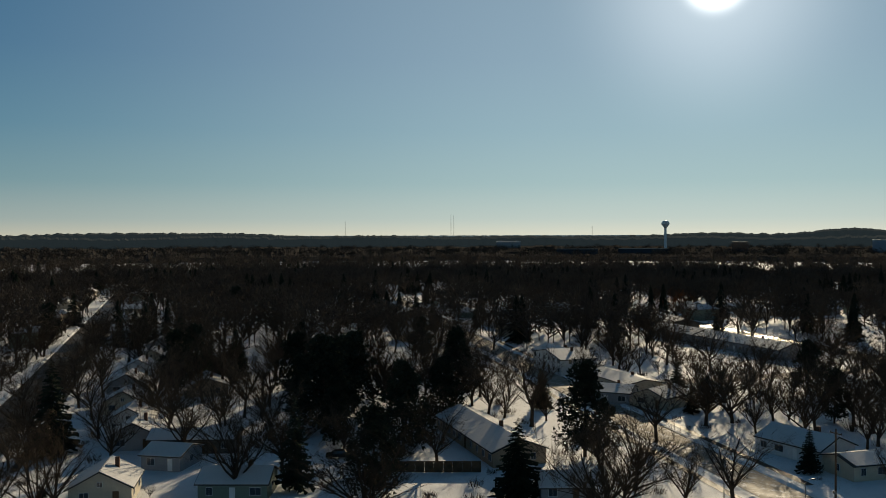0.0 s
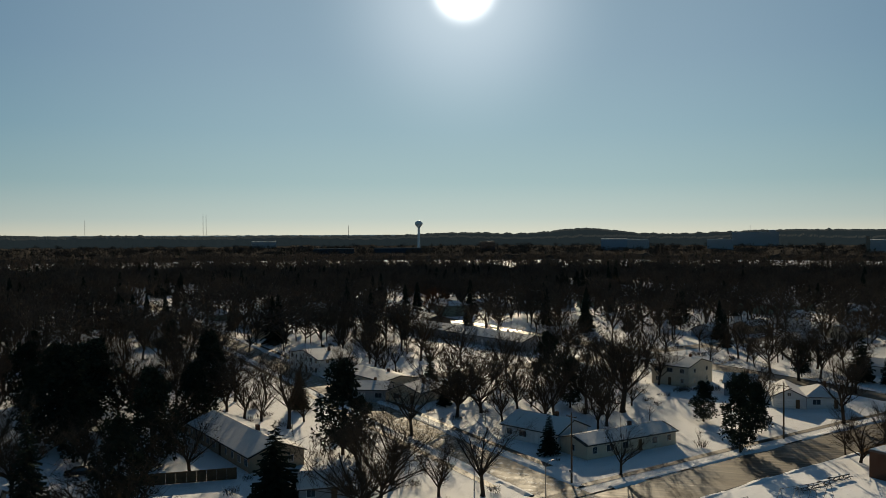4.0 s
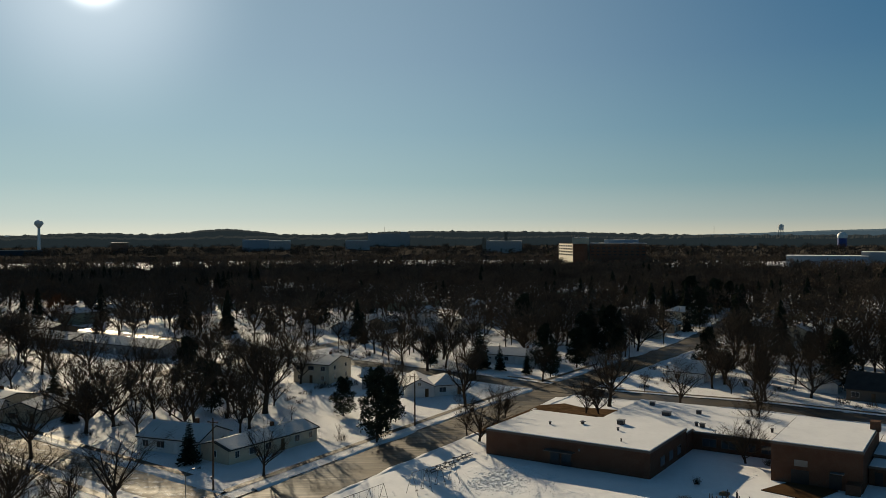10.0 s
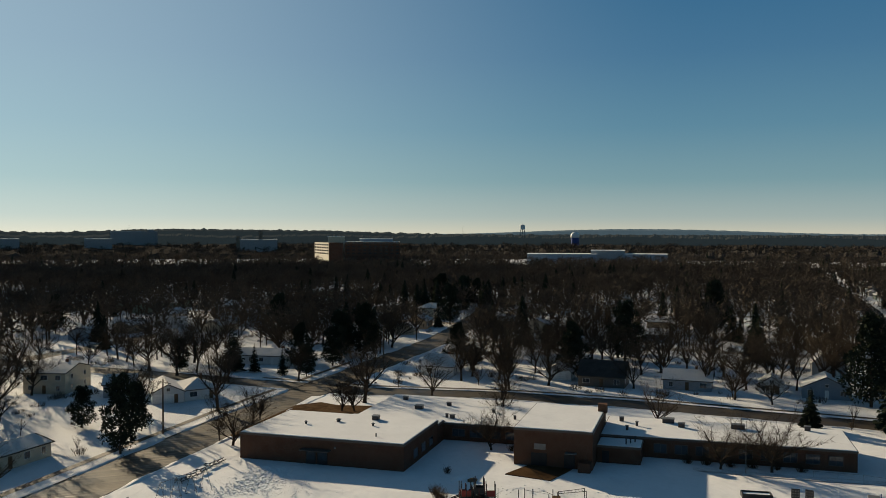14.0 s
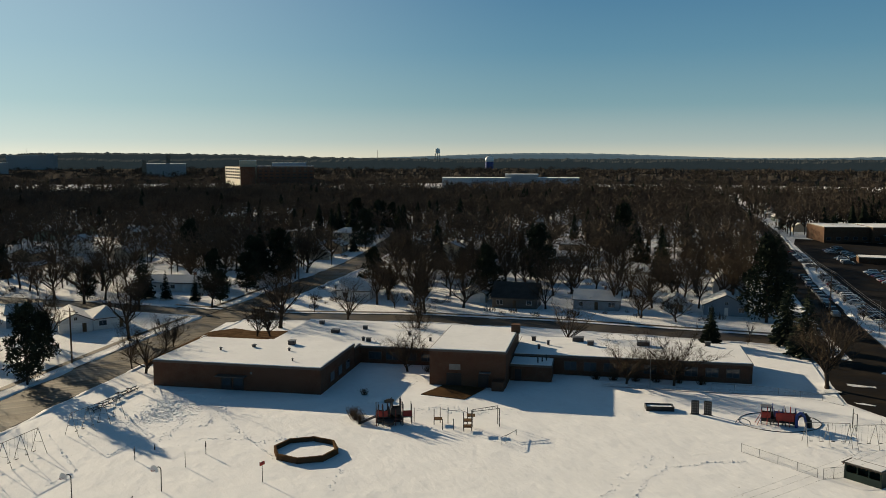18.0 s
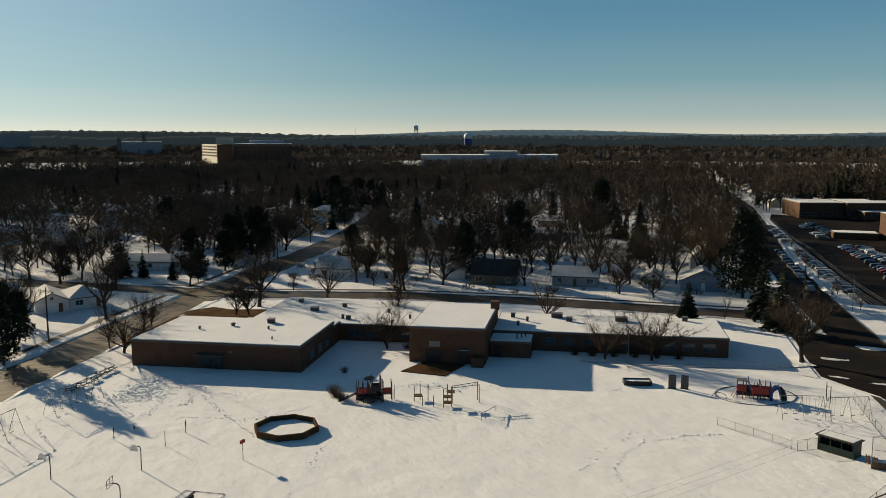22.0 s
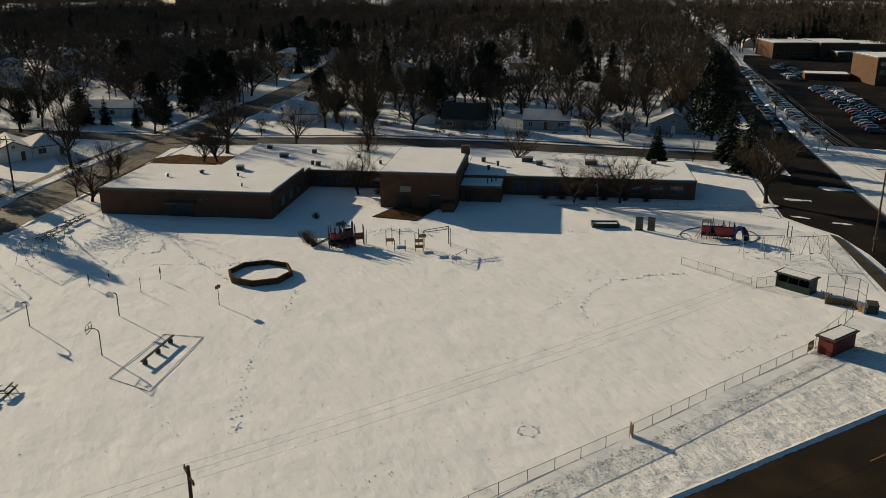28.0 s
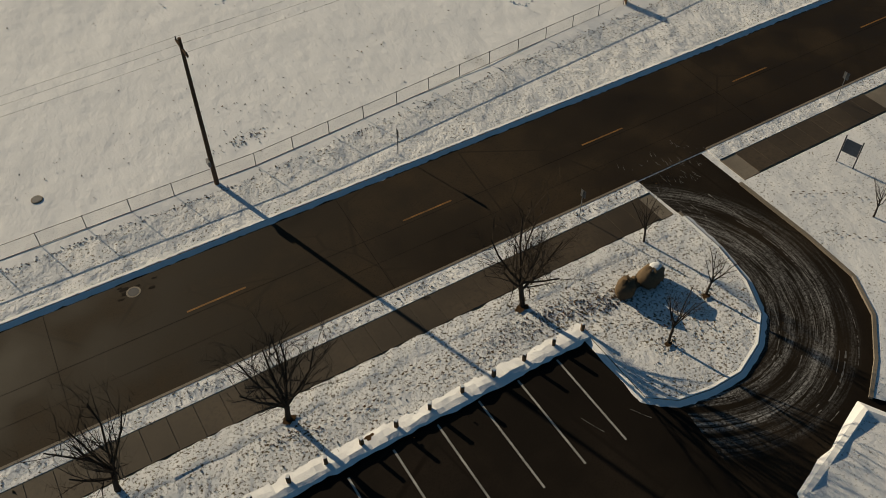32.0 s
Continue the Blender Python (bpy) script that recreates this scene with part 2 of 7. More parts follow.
SNOW = snow_material("snow_field", 0.3, 0.3, (0.85, 0.85, 0.86))
SNOW_LAWN = snow_material("snow_on_lawn", 0.8, 0.35)
SNOW_THIN = snow_material("thin_snow_on_turf", 0.86, 0.8)
SNOW_PATCHY = snow_material("patchy_snow_on_lawn", 0.98, 0.6)
DARK_KERB = plain("wet_kerb", (0.05, 0.042, 0.034), 0.8, 0, 1, 0.3)
SNOW_ROOF = snow_material("snow_on_roof", -1.0, 0.2)
ASPHALT = road_material("asphalt", (0.023, 0.0155, 0.0085), 0.66, 0.0, 0.1)
ASPHALT_STREET = road_material("street_asphalt", (0.036, 0.028, 0.02), 0.55, 0.2, 0.2)
ASPHALT_PARK = road_material("car_park_asphalt", (0.014, 0.012, 0.011), 0.9, 0.1, 0.03)
STREET_SNOW = road_material("snow_packed_street", (0.26, 0.225, 0.18), 0.8, 1.0, 0.05, 135)
STREET_SAND = road_material("sanded_street", (0.055, 0.043, 0.03), 0.6, 0.1, 0.15, 53)
SNOW_HOUSE = snow_material("thin_snow_on_shingles", 0.62, 0.3, (0.62, 0.61, 0.6))
ASPHALT_LOT = road_material("lot_asphalt", (0.013, 0.0098, 0.0072), 0.85, 0.0, 0.05)
TRACKED = rutted_material("tracked_snow_asphalt", (0.016, 0.0118, 0.008), (0.42, 0.41, 0.4), 29.6, 21.8)
SLUSH = plain("grey_slush", (0.17, 0.16, 0.15), 0.8, 0, 6, 0.6, 0.3)
CONCRETE = plain("concrete", (0.19, 0.16, 0.125), 0.85, 0, 0.8, 0.25, 0.2)
WET_WALK = plain("damp_concrete", (0.052, 0.037, 0.023), 0.7, 0, 0.8, 0.35, 0.2, 0.12)
PAINT_YELLOW = plain("yellow_road_paint", (0.18, 0.085, 0.018), 0.8, 0, 4, 0.6)
PAINT_WHITE = plain("white_road_paint", (0.34, 0.33, 0.31), 0.8, 0, 4, 0.4)
BRICK = brick_material("brown_brick", (0.115, 0.052, 0.03), (0.08, 0.035, 0.022), (0.12, 0.095, 0.075))
BRICK_TAN = brick_material("tan_brick", (0.105, 0.056, 0.033), (0.082, 0.042, 0.024), (0.09, 0.07, 0.052))
FASCIA = plain("fascia_metal", (0.10, 0.085, 0.075), 0.5, 0.2, 1, 0.15)
GLASS = glass_material("window_glass")
WOODCHIP = plain("bare_turf", (0.075, 0.045, 0.024), 0.95, 0, 1.2, 0.35, 0.6, gloss=0.0)
TURF = plain("brown_turf", (0.15, 0.092, 0.045), 0.95, 0, 3, 0.4, 0, gloss=0.0)
BARK = plain("bark", (0.05, 0.04, 0.032), 0.95, 0, 2, 0.3, 0.5, gloss=0.0)
TWIG = plain("twigs", (0.075, 0.058, 0.042), 0.95, 0, 0.06, 0.3, 0, 0.25, gloss=0.0)
TWIG_FAR = plain("grey_brown_twigs", (0.08, 0.064, 0.05), 0.95, 0, 0.26, 0.55, 0, 0, gloss=0.0)
TWIG_RED = plain("russet_leaves", (0.16, 0.07, 0.03), 0.9, 0, 1, 0.3, 0, 0.2, gloss=0.0)
NEEDLE = plain("needles", (0.028, 0.034, 0.024), 0.9, 0, 1.5, 0.35, 0, 0.2, gloss=0.0)
POLE_WOOD = plain("pole_wood", (0.11, 0.075, 0.05), 0.9, 0, 2, 0.25, 0.4, gloss=0.0)
WOOD = plain("weathered_wood", (0.13, 0.085, 0.052), 0.85, 0, 3, 0.3, 0.3, gloss=0.0)
STEEL = plain("galvanised_steel", (0.2, 0.2, 0.2), 0.5, 0.5, 3, 0.2)
DARK_STEEL = plain("dark_steel", (0.05, 0.05, 0.055), 0.5, 0.4, 3, 0.2)
NETTING = mesh_wire_material("chain_link", (0.3, 0.3, 0.3), 0.16)
RED = plain("red_paint", (0.26, 0.022, 0.018), 0.4, 0, 3, 0.2)
BLUE = plain("blue_plastic", (0.03, 0.06, 0.22), 0.4, 0, 3, 0.2)
BLACK = plain("black_plastic", (0.02, 0.02, 0.022), 0.45, 0, 3, 0.3)
WHITE = plain("white_paint", (0.72, 0.72, 0.7), 0.5, 0, 2, 0.12)
STONE = plain("boulder_stone", (0.15, 0.108, 0.07), 0.9, 0, 1.2, 0.4, 0.7, gloss=0.0)
GREEN = plain("green_paint", (0.014, 0.032, 0.024), 0.6, 0, 2, 0.3)
# blue-grey with distant haze and shade mixed into the colour
HAZE_BLUE = plain("haze_blue_grey", (0.04, 0.055, 0.07), 1.0, 0, 0.1, 0.2, gloss=0.0)
SHINGLE = plain("dark_shingles", (0.05, 0.045, 0.042), 0.9, 0, 2, 0.3, 0.4)
SIDINGS = {
    "white": siding_material("white_siding", (0.68, 0.68, 0.66)),
    "cream": siding_material("cream_siding", (0.55, 0.48, 0.36)),
    "grey": siding_material("grey_siding", (0.30, 0.31, 0.32)),
    "blue": siding_material("blue_grey_siding", (0.22, 0.28, 0.34)),
    "green": siding_material("green_siding", (0.17, 0.22, 0.17)),
    "tan": siding_material("tan_siding", (0.36, 0.27, 0.18)),
    "dark": siding_material("dark_siding", (0.09, 0.075, 0.06)),
}


# ---- building blocks ----
class Form:
    """Points and faces gathered into one mesh."""

    def __init__(self):
        self.v, self.f = [], []

    def face(self, *pts):
        k = len(self.v)
        self.v.extend(tuple(p) for p in pts)
        self.f.append(tuple(range(k, k + len(pts))))
        return self

    def box(self, x0, y0, z0, x1, y1, z1):
        k = len(self.v)
        self.v += [(x, y, z) for z in (z0, z1) for x, y in ((x0, y0), (x1, y0), (x1, y1), (x0, y1))]
        self.f += [tuple(k + i for i in q) for q in ((3, 2, 1, 0), (4, 5, 6, 7), (0, 1, 5, 4), (1, 2, 6, 5), (2, 3, 7, 6), (3, 0, 4, 7))]
        return self

    def block(self, x0, y0, z0, x1, y1, z1, c=0.03):
        """A box whose upper and side edges are bevelled by c."""
        k = len(self.v)
        ring = lambda a, b, z: [(x0 + a + b, y0 + a, z), (x1 - a - b, y0 + a, z), (x1 - a, y0 + a + b, z), (x1 - a, y1 - a - b, z), (x1 - a - b, y1 - a, z), (x0 + a + b, y1 - a, z), (x0 + a, y1 - a - b, z), (x0 + a, y0 + a + b, z)]
        self.v += ring(0, c, z0) + ring(0, c, z1 - c) + ring(c, c, z1)
        for r in (0, 8):
            for i in range(8):
                j = (i + 1) % 8
                self.f.append((k + r + i, k + r + j, k + r + 8 + j, k + r + 8 + i))
        self.f += [tuple(k + 16 + i for i in range(8)), tuple(k + 7 - i for i in range(8))]
        return self

    def tube(self, a, b, r0, r1=None, n=6, caps=True):
        r1 = r0 if r1 is None else r1
        a, b = Vector(a), Vector(b)
        w = (b - a).normalized()
        s = w.orthogonal().normalized()
        t = w.cross(s)
        k = len(self.v)
        for p, r in ((a, r0), (b, r1)):
            for i in range(n):
                h = 2 * math.pi * i / n
                self.v.append(tuple(p + (s * math.cos(h) + t * math.sin(h)) * r))
        for i in range(n):
            j = (i + 1) % n
            self.f.append((k + i, k + j, k + n + j, k + n + i))
        if caps:
            self.f += [tuple(k + n + i for i in range(n)), tuple(k + n - 1 - i for i in range(n))]
        return self

    def path(self, pts, r, n=5):
        for a, b in zip(pts, pts[1:]):
            self.tube(a, b, r, r, n)
        return self

    def slab(self, poly, z0, z1):
        """An upright prism over a plan outline, counter-clockwise."""
        k, n = len(self.v), len(poly)
        self.v += [(x, y, z0) for x, y in poly] + [(x, y, z1) for x, y in poly]
        self.f += [tuple(k + n + i for i in range(n)), tuple(k + n - 1 - i for i in range(n))]
        for i in range(n):
            j = (i + 1) % n
            self.f.append((k + i, k + j, k + n + j, k + n + i))
        return self

    def ball(self, c, rx, ry, rz, rough=0.0, seed=0, rings=6, seg=9):
        k = len(self.v)
        rnd = random.Random(seed)
        for i in range(rings + 1):
            a = math.pi * i / rings
            for j in range(seg):
                h = 2 * math.pi * j / seg
                s = 1 + rough * (rnd.random() - 0.5)
                self.v.append((c[0] + rx * s * math.sin(a) * math.cos(h), c[1] + ry * s * math.sin(a) * math.sin(h), c[2] + rz * s * math.cos(a)))
        for i in range(rings):
            for j in range(seg):
                q = (j + 1) % seg
                self.f.append((k + i * seg + j, k + (i + 1) * seg + j, k + (i + 1) * seg + q, k + i * seg + q))
        return self

    def mesh(self, name, material, smooth=False):
        m = bpy.data.meshes.new(name)
        m.from_pydata(self.v, [], self.f)
        m.materials.append(material)
        if smooth:
            m.polygons.foreach_set("use_smooth", [True] * len(m.polygons))
        m.update()
        return m


def part(name, form, material, parent, label="", smooth=False):
    ob = new(name, form.mesh(name, material, smooth) if isinstance(form, Form) else form)
    ob.parent = parent
    if label:
        ob["label"] = label
    return ob


def thing(name, label, category, m=None, group="", kind=""):
    e = new(name)
    if m is not None:
        e.matrix_basis = m
    return tagged(e, label, category, group, kind)


def solid(name, form, material, label, category, kind="structure", smooth=False, m=None):
    ob = new(name, form.mesh(name, material, smooth))
    if m is not None:
        ob.matrix_basis = m
    return tagged(ob, label, category, "", kind)


def band(line, width, z, side=0.0):
    """A flat strip along a plan line; side shifts it to the left of its course."""
    f = Form()
    pts = [Vector(p) for p in line]
    rows = []
    for i, p in enumerate(pts):
        w = (pts[min(i + 1, len(pts) - 1)] - pts[max(i - 1, 0)]).normalized()
        n = Vector((-w.y, w.x))
        rows.append((p + n * (side + width / 2), p + n * (side - width / 2)))
    for (a, b), (c, d) in zip(rows, rows[1:]):
        f.face((*b, z), (*d, z), (*c, z), (*a, z))
    return f


def kerb(line, width, height, side=0.0):
    f = Form()
    pts = [Vector(p) for p in line]
    for a, b in zip(pts, pts[1:]):
        w = (b - a).normalized()
        n = Vector((-w.y, w.x))
        q = [a + n * (side - width / 2), b + n * (side - width / 2), b + n * (side + width / 2), a + n * (side + width / 2)]
        f.slab([tuple(v) for v in q], 0, height)
    return f


# ---- ground and streets ----
def ground_sheet():
    f = Form()
    radii = [0, 60, 140, 260, 420, 650, 1000, 1600, 2600, 4200]
    seg = 72
    f.v = [(0, 0, 0)] + [(r * math.sin(2 * math.pi * i / seg), r * math.cos(2 * math.pi * i / seg), 0) for r in radii[1:] for i in range(seg)]
    for i in range(seg):
        f.f.append((0, 1 + (i + 1) % seg, 1 + i))
    for k in range(len(radii) - 2):
        for i in range(seg):
            j = (i + 1) % seg
            a, b = 1 + k * seg, 1 + (k + 1) * seg
            f.f.append((a + i, a + j, b + j, b + i))
    return solid("ground", f, SNOW_LAWN, "snow-covered ground with turf showing through in places", "ground")


ground_sheet()
R1 = [(-420, 36.4), (118, 36.4)]
RIGHT = [(86, 20), (112, 58), (124, 74), (141, 94.5), (171, 129), (230, 193), (290, 251), (376, 337), (450, 421), (682, 680), (930, 960)]
NORTH = [(-260, 508), (-110, 368), (-20, 284), (35, 232), (60, 209), (92, 190), (118, 167), (158, 124)]
LEFT = [(-95, 20), (-48, 84), (-17, 126), (6, 158), (31, 192), (55, 222), (79, 252), (119, 301), (148, 345), (190, 412)]
WEST = [(-17, 124), (-59, 163), (-98, 201), (-180, 281), (-330, 427)]
FARWEST = [(-60, 7), (-148, 71), (-212, 121), (-330, 213), (-520, 361)]
SIDE_STREETS = [
    ([(-98, 203), (-30, 290), (30, 366), (140, 505)], 8.0), ([(-215, 318), (-125, 432), (-40, 540)], 8.0), ([(148, 348), (40, 450), (-60, 548)], 8.0),
    ([(116, 303), (165, 262), (222, 210)], 8.0), ([(190, 414), (250, 358), (330, 300)], 8.0), ([(165, 262), (230, 340), (300, 420)], 8.0),
]
ROADS = ((R1, 10.0), (RIGHT, 9.4), (NORTH, 9.0), (LEFT, 11.0), (WEST, 8.0), (FARWEST, 9.0))
solid("road_main", band(R1, 10.0, 0.02), ASPHALT, "dark damp asphalt road with a dashed yellow centre line", "road")
solid("road_right", band(RIGHT, 9.4, 0.028), ASPHALT_LOT, "dark asphalt street running away between houses and a car park", "road")
solid("road_north", band(NORTH, 9.0, 0.024), ASPHALT_STREET, "asphalt street behind the school", "road")
solid("road_left", band(LEFT, 11.0, 0.032), STREET_SAND, "sanded asphalt street striped with tree shadows", "road")
solid("road_west", band(WEST, 8.0, 0.036), STREET_SNOW, "snow-dusted residential street", "road")
solid("road_far_west", band(FARWEST, 9.0, 0.02), ASPHALT_STREET, "dark tree-shaded residential street", "road")


for k, (line, w) in enumerate(SIDE_STREETS):
    solid("road_side", band(line, w, 0.012 + 0.002 * k), STREET_SNOW, "snow-packed side street between gardens", "road")


def off(line, side):
    pts = [Vector(p) for p in line]
    out = []
    for i, p in enumerate(pts):
        w = (pts[min(i + 1, len(pts) - 1)] - pts[max(i - 1, 0)]).normalized()
        out.append(tuple(p + Vector((-w.y, w.x)) * side))
    return out


STEP = 0.15
for name, line, w in (("kerb_west", WEST, 8.0), ("kerb_left", LEFT, 11.0), ("kerb_north_street", NORTH, 9.0), ("kerb_right", RIGHT, 9.4)):
    for side in (1, -1):
        if name == "kerb_right" and side == 1:
            continue
        bits = Form()
        for a, b in zip(off(line, side * (w / 2 + 0.1))[1:], off(line, side * (w / 2 + 0.1))[2:]):
            k = kerb([a, b], 0.2, 0.13)
            n = len(bits.v)
            bits.v += k.v
            bits.f += [tuple(i + n for i in q) for q in k.f]
        if bits.v:
            solid(name, bits, DARK_KERB, "dark wet kerb along a snowy street", "kerb")
YARD = [(-71, 45.8), (12, 45.8), (50, 48.6), (80, 52.4), (103, 54.5), (114.5, 72.5), (119.8, 80.5), (121, 91), (129.6, 101.5), (143.5, 117), (139, 133), (115, 162), (89, 184.5), (57, 203), (47, 206), (36, 189), (11, 155), (-12, 122), (-43, 81)]


def surface_over(poly, z, pitch, swell):
    """A drifted sheet that fills a plan outline."""
    bm = bmesh.new()
    bm.faces.new([bm.verts.new((x, y, z)) for x, y in poly])
    xs, ys = [p[0] for p in poly], [p[1] for p in poly]
    for axis, lo, hi in ((0, min(xs), max(xs)), (1, min(ys), max(ys))):
        p = lo + pitch
        while p < hi:
            co, no = [0, 0, 0], [0, 0, 0]
            co[axis], no[axis] = p, 1
            bmesh.ops.bisect_plane(bm, geom=bm.verts[:] + bm.edges[:] + bm.faces[:], plane_co=co, plane_no=no)
            p += pitch
    for v in bm.verts:
        if len(v.link_faces) > 2:
            v.co.z += swell * (noise.noise(v.co * 0.09) + 0.5 * noise.noise(v.co * 0.31))
    m = bpy.data.meshes.new("sheet")
    bm.to_mesh(m)
    bm.free()
    m.materials.append(SNOW)
    m.polygons.foreach_set("use_smooth", [True] * len(m.polygons))
    return m


def plough_bank(line, side, width, tall, seed, name="ground_snow_bank", gaps=()):
    """A ragged ploughed ridge of snow along a street edge, broken at drives."""
    rnd = random.Random(seed)
    pts, rows = [], []
    for a, b in zip(line, line[1:]):
        a, b = Vector(a), Vector(b)
        n = max(1, int((b - a).length / 1.1))
        pts += [a.lerp(b, k / n) for k in range(n)]
    for i, p in enumerate(pts):
        w = (pts[min(i + 1, len(pts) - 1)] - pts[max(i - 1, 0)]).normalized()
        o = Vector((-w.y, w.x)) * (1 if side > 0 else -1)
        c = noise.noise(Vector((p.x * 0.13, p.y * 0.13, seed)))
        h = max(0.02, tall * (0.75 + 0.9 * c + rnd.gauss(0, 0.12)))
        q = p + o * abs(side)
        rows.append([(*(q - o * (width * 0.5 + 0.5 * c + rnd.gauss(0, 0.08))), 0.0), (*(q - o * width * 0.2), h * 0.8), (*(q + o * width * 0.15), h), (*(q + o * (width * 0.6 + rnd.gauss(0, 0.15))), 0.0)])
    f = Form()
    for a, b in zip(rows, rows[1:]):
        if any((a[0][0] - x) ** 2 + (a[0][1] - y) ** 2 < r * r for x, y, r in gaps):
            continue
        for j in range(3):
            quad = (a[j], b[j], b[j + 1], a[j + 1])
            f.face(*(quad if side < 0 else reversed(quad)))
    return solid(name, f, SNOW_ROOF, "ploughed ridge of snow along the street edge", "snow bank", "structure", True)


CROSSINGS = ((-17, 124, 11), (55, 216, 12), (-98, 203, 9), (116, 303, 9), (158, 124, 12), (148, 348, 9))
plough_bank(LEFT[1:], 6.0, 1.5, 0.38, 1, gaps=CROSSINGS)
plough_bank(LEFT[1:], -6.2, 1.7, 0.34, 2, gaps=CROSSINGS)
plough_bank(WEST, 4.7, 1.5, 0.42, 3, gaps=CROSSINGS)
plough_bank(WEST, -4.7, 1.6, 0.45, 4, gaps=CROSSINGS)
plough_bank(NORTH, 5.2, 1.3, 0.34, 5, gaps=CROSSINGS)
plough_bank(NORTH, -5.2, 1.3, 0.32, 6, gaps=CROSSINGS)
plough_bank(FARWEST[1:], 5.2, 1.4, 0.36, 7)
plough_bank(FARWEST[1:], -5.2, 1.4, 0.36, 8)
plough_bank(RIGHT[4:], 5.4, 1.5, 0.36, 9, gaps=CROSSINGS)
plough_bank(RIGHT[4:], -5.4, 1.5, 0.36, 10)
for name, line, side in (("pavement_left_street", LEFT[1:7], 9.6), ("pavement_west_street", [(-30, 136), *WEST[1:4]], 7.4), ("pavement_west_street", [(-34, 140), *WEST[1:4]], -7.4), ("pavement_far_west", FARWEST[1:], -8.6), ("pavement_north_street", NORTH[3:], 8.0)):
    solid(name, band(off(line, side), 1.5, 0.05), WET_WALK, "cleared damp concrete footway between snowy lawns", "footway")
VERGE = [(-74, 41.5), (97, 41.5), (103, 54.5), (80, 52.4), (50, 48.6), (12, 45.8), (-71, 45.8)]
solid("ground_verge", Form().slab(VERGE, 0.0, STEP), SNOW_THIN, "thin speckled snow on the grass verge beside the road", "grass verge")
solid("ground_school_yard", Form().slab(YARD, 0.0, STEP - 0.06), SNOW_LAWN, "raised edge of the snowy school yard", "ground")
tagged(new("ground_snow_field", surface_over(YARD, STEP, 2.5, 0.07)), "wide open school field under smooth trampled snow", "snow field", "", "structure")

# ---- school ----
SCHOOL = pose(22.2, 154.1, STEP - 0.1, 0, 0, -38.2)


def wing(name, a0, b0, a1, b1, h, label):
    """A flat-roofed brick wing: walls, dark fascia, snow on the roof."""
    e = thing(name, label, "school building", SCHOOL, "school wings")
    part("wall", Form().box(a0, b0, 0, a1, b1, h - 0.35), BRICK, e)
    part("fascia", Form().box(a0 - 0.12, b0 - 0.12, h - 0.35, a1 + 0.12, b1 + 0.12, h), FASCIA, e, "dark metal roof edge")
    part("roof_snow", Form().block(a0 + 0.05, b0 + 0.05, h, a1 - 0.05, b1 - 0.05, h + 0.12, 0.05), SNOW_ROOF, e, "flat roof under snow")
    return e


school_left = wing("school_wing", 0, 0, 30.8, 19.5, 4.7, "low brown-brick school wing with a snow-covered flat roof")
school_back = wing("school_wing", 12, 23.6, 47.3, 48, 3.4, "low rear school wing of brown brick with a snowy roof")
school_link = wing("school_wing", 12, 19.65, 30.8, 23.45, 3.9, "short linking wing of brown brick under snow")
school_hall = wing("school_wing", 47.45, 10.3, 61, 32, 6.5, "taller brick school hall with a snowy flat roof")
school_low = wing("school_wing", 61.15, 16, 68.6, 21.8, 3.1, "small lower brick annexe with snow on its roof")
school_right = wing("school_wing", 61.15, 21.95, 103.8, 37.8, 3.7, "long low brick classroom wing with a snowy roof")

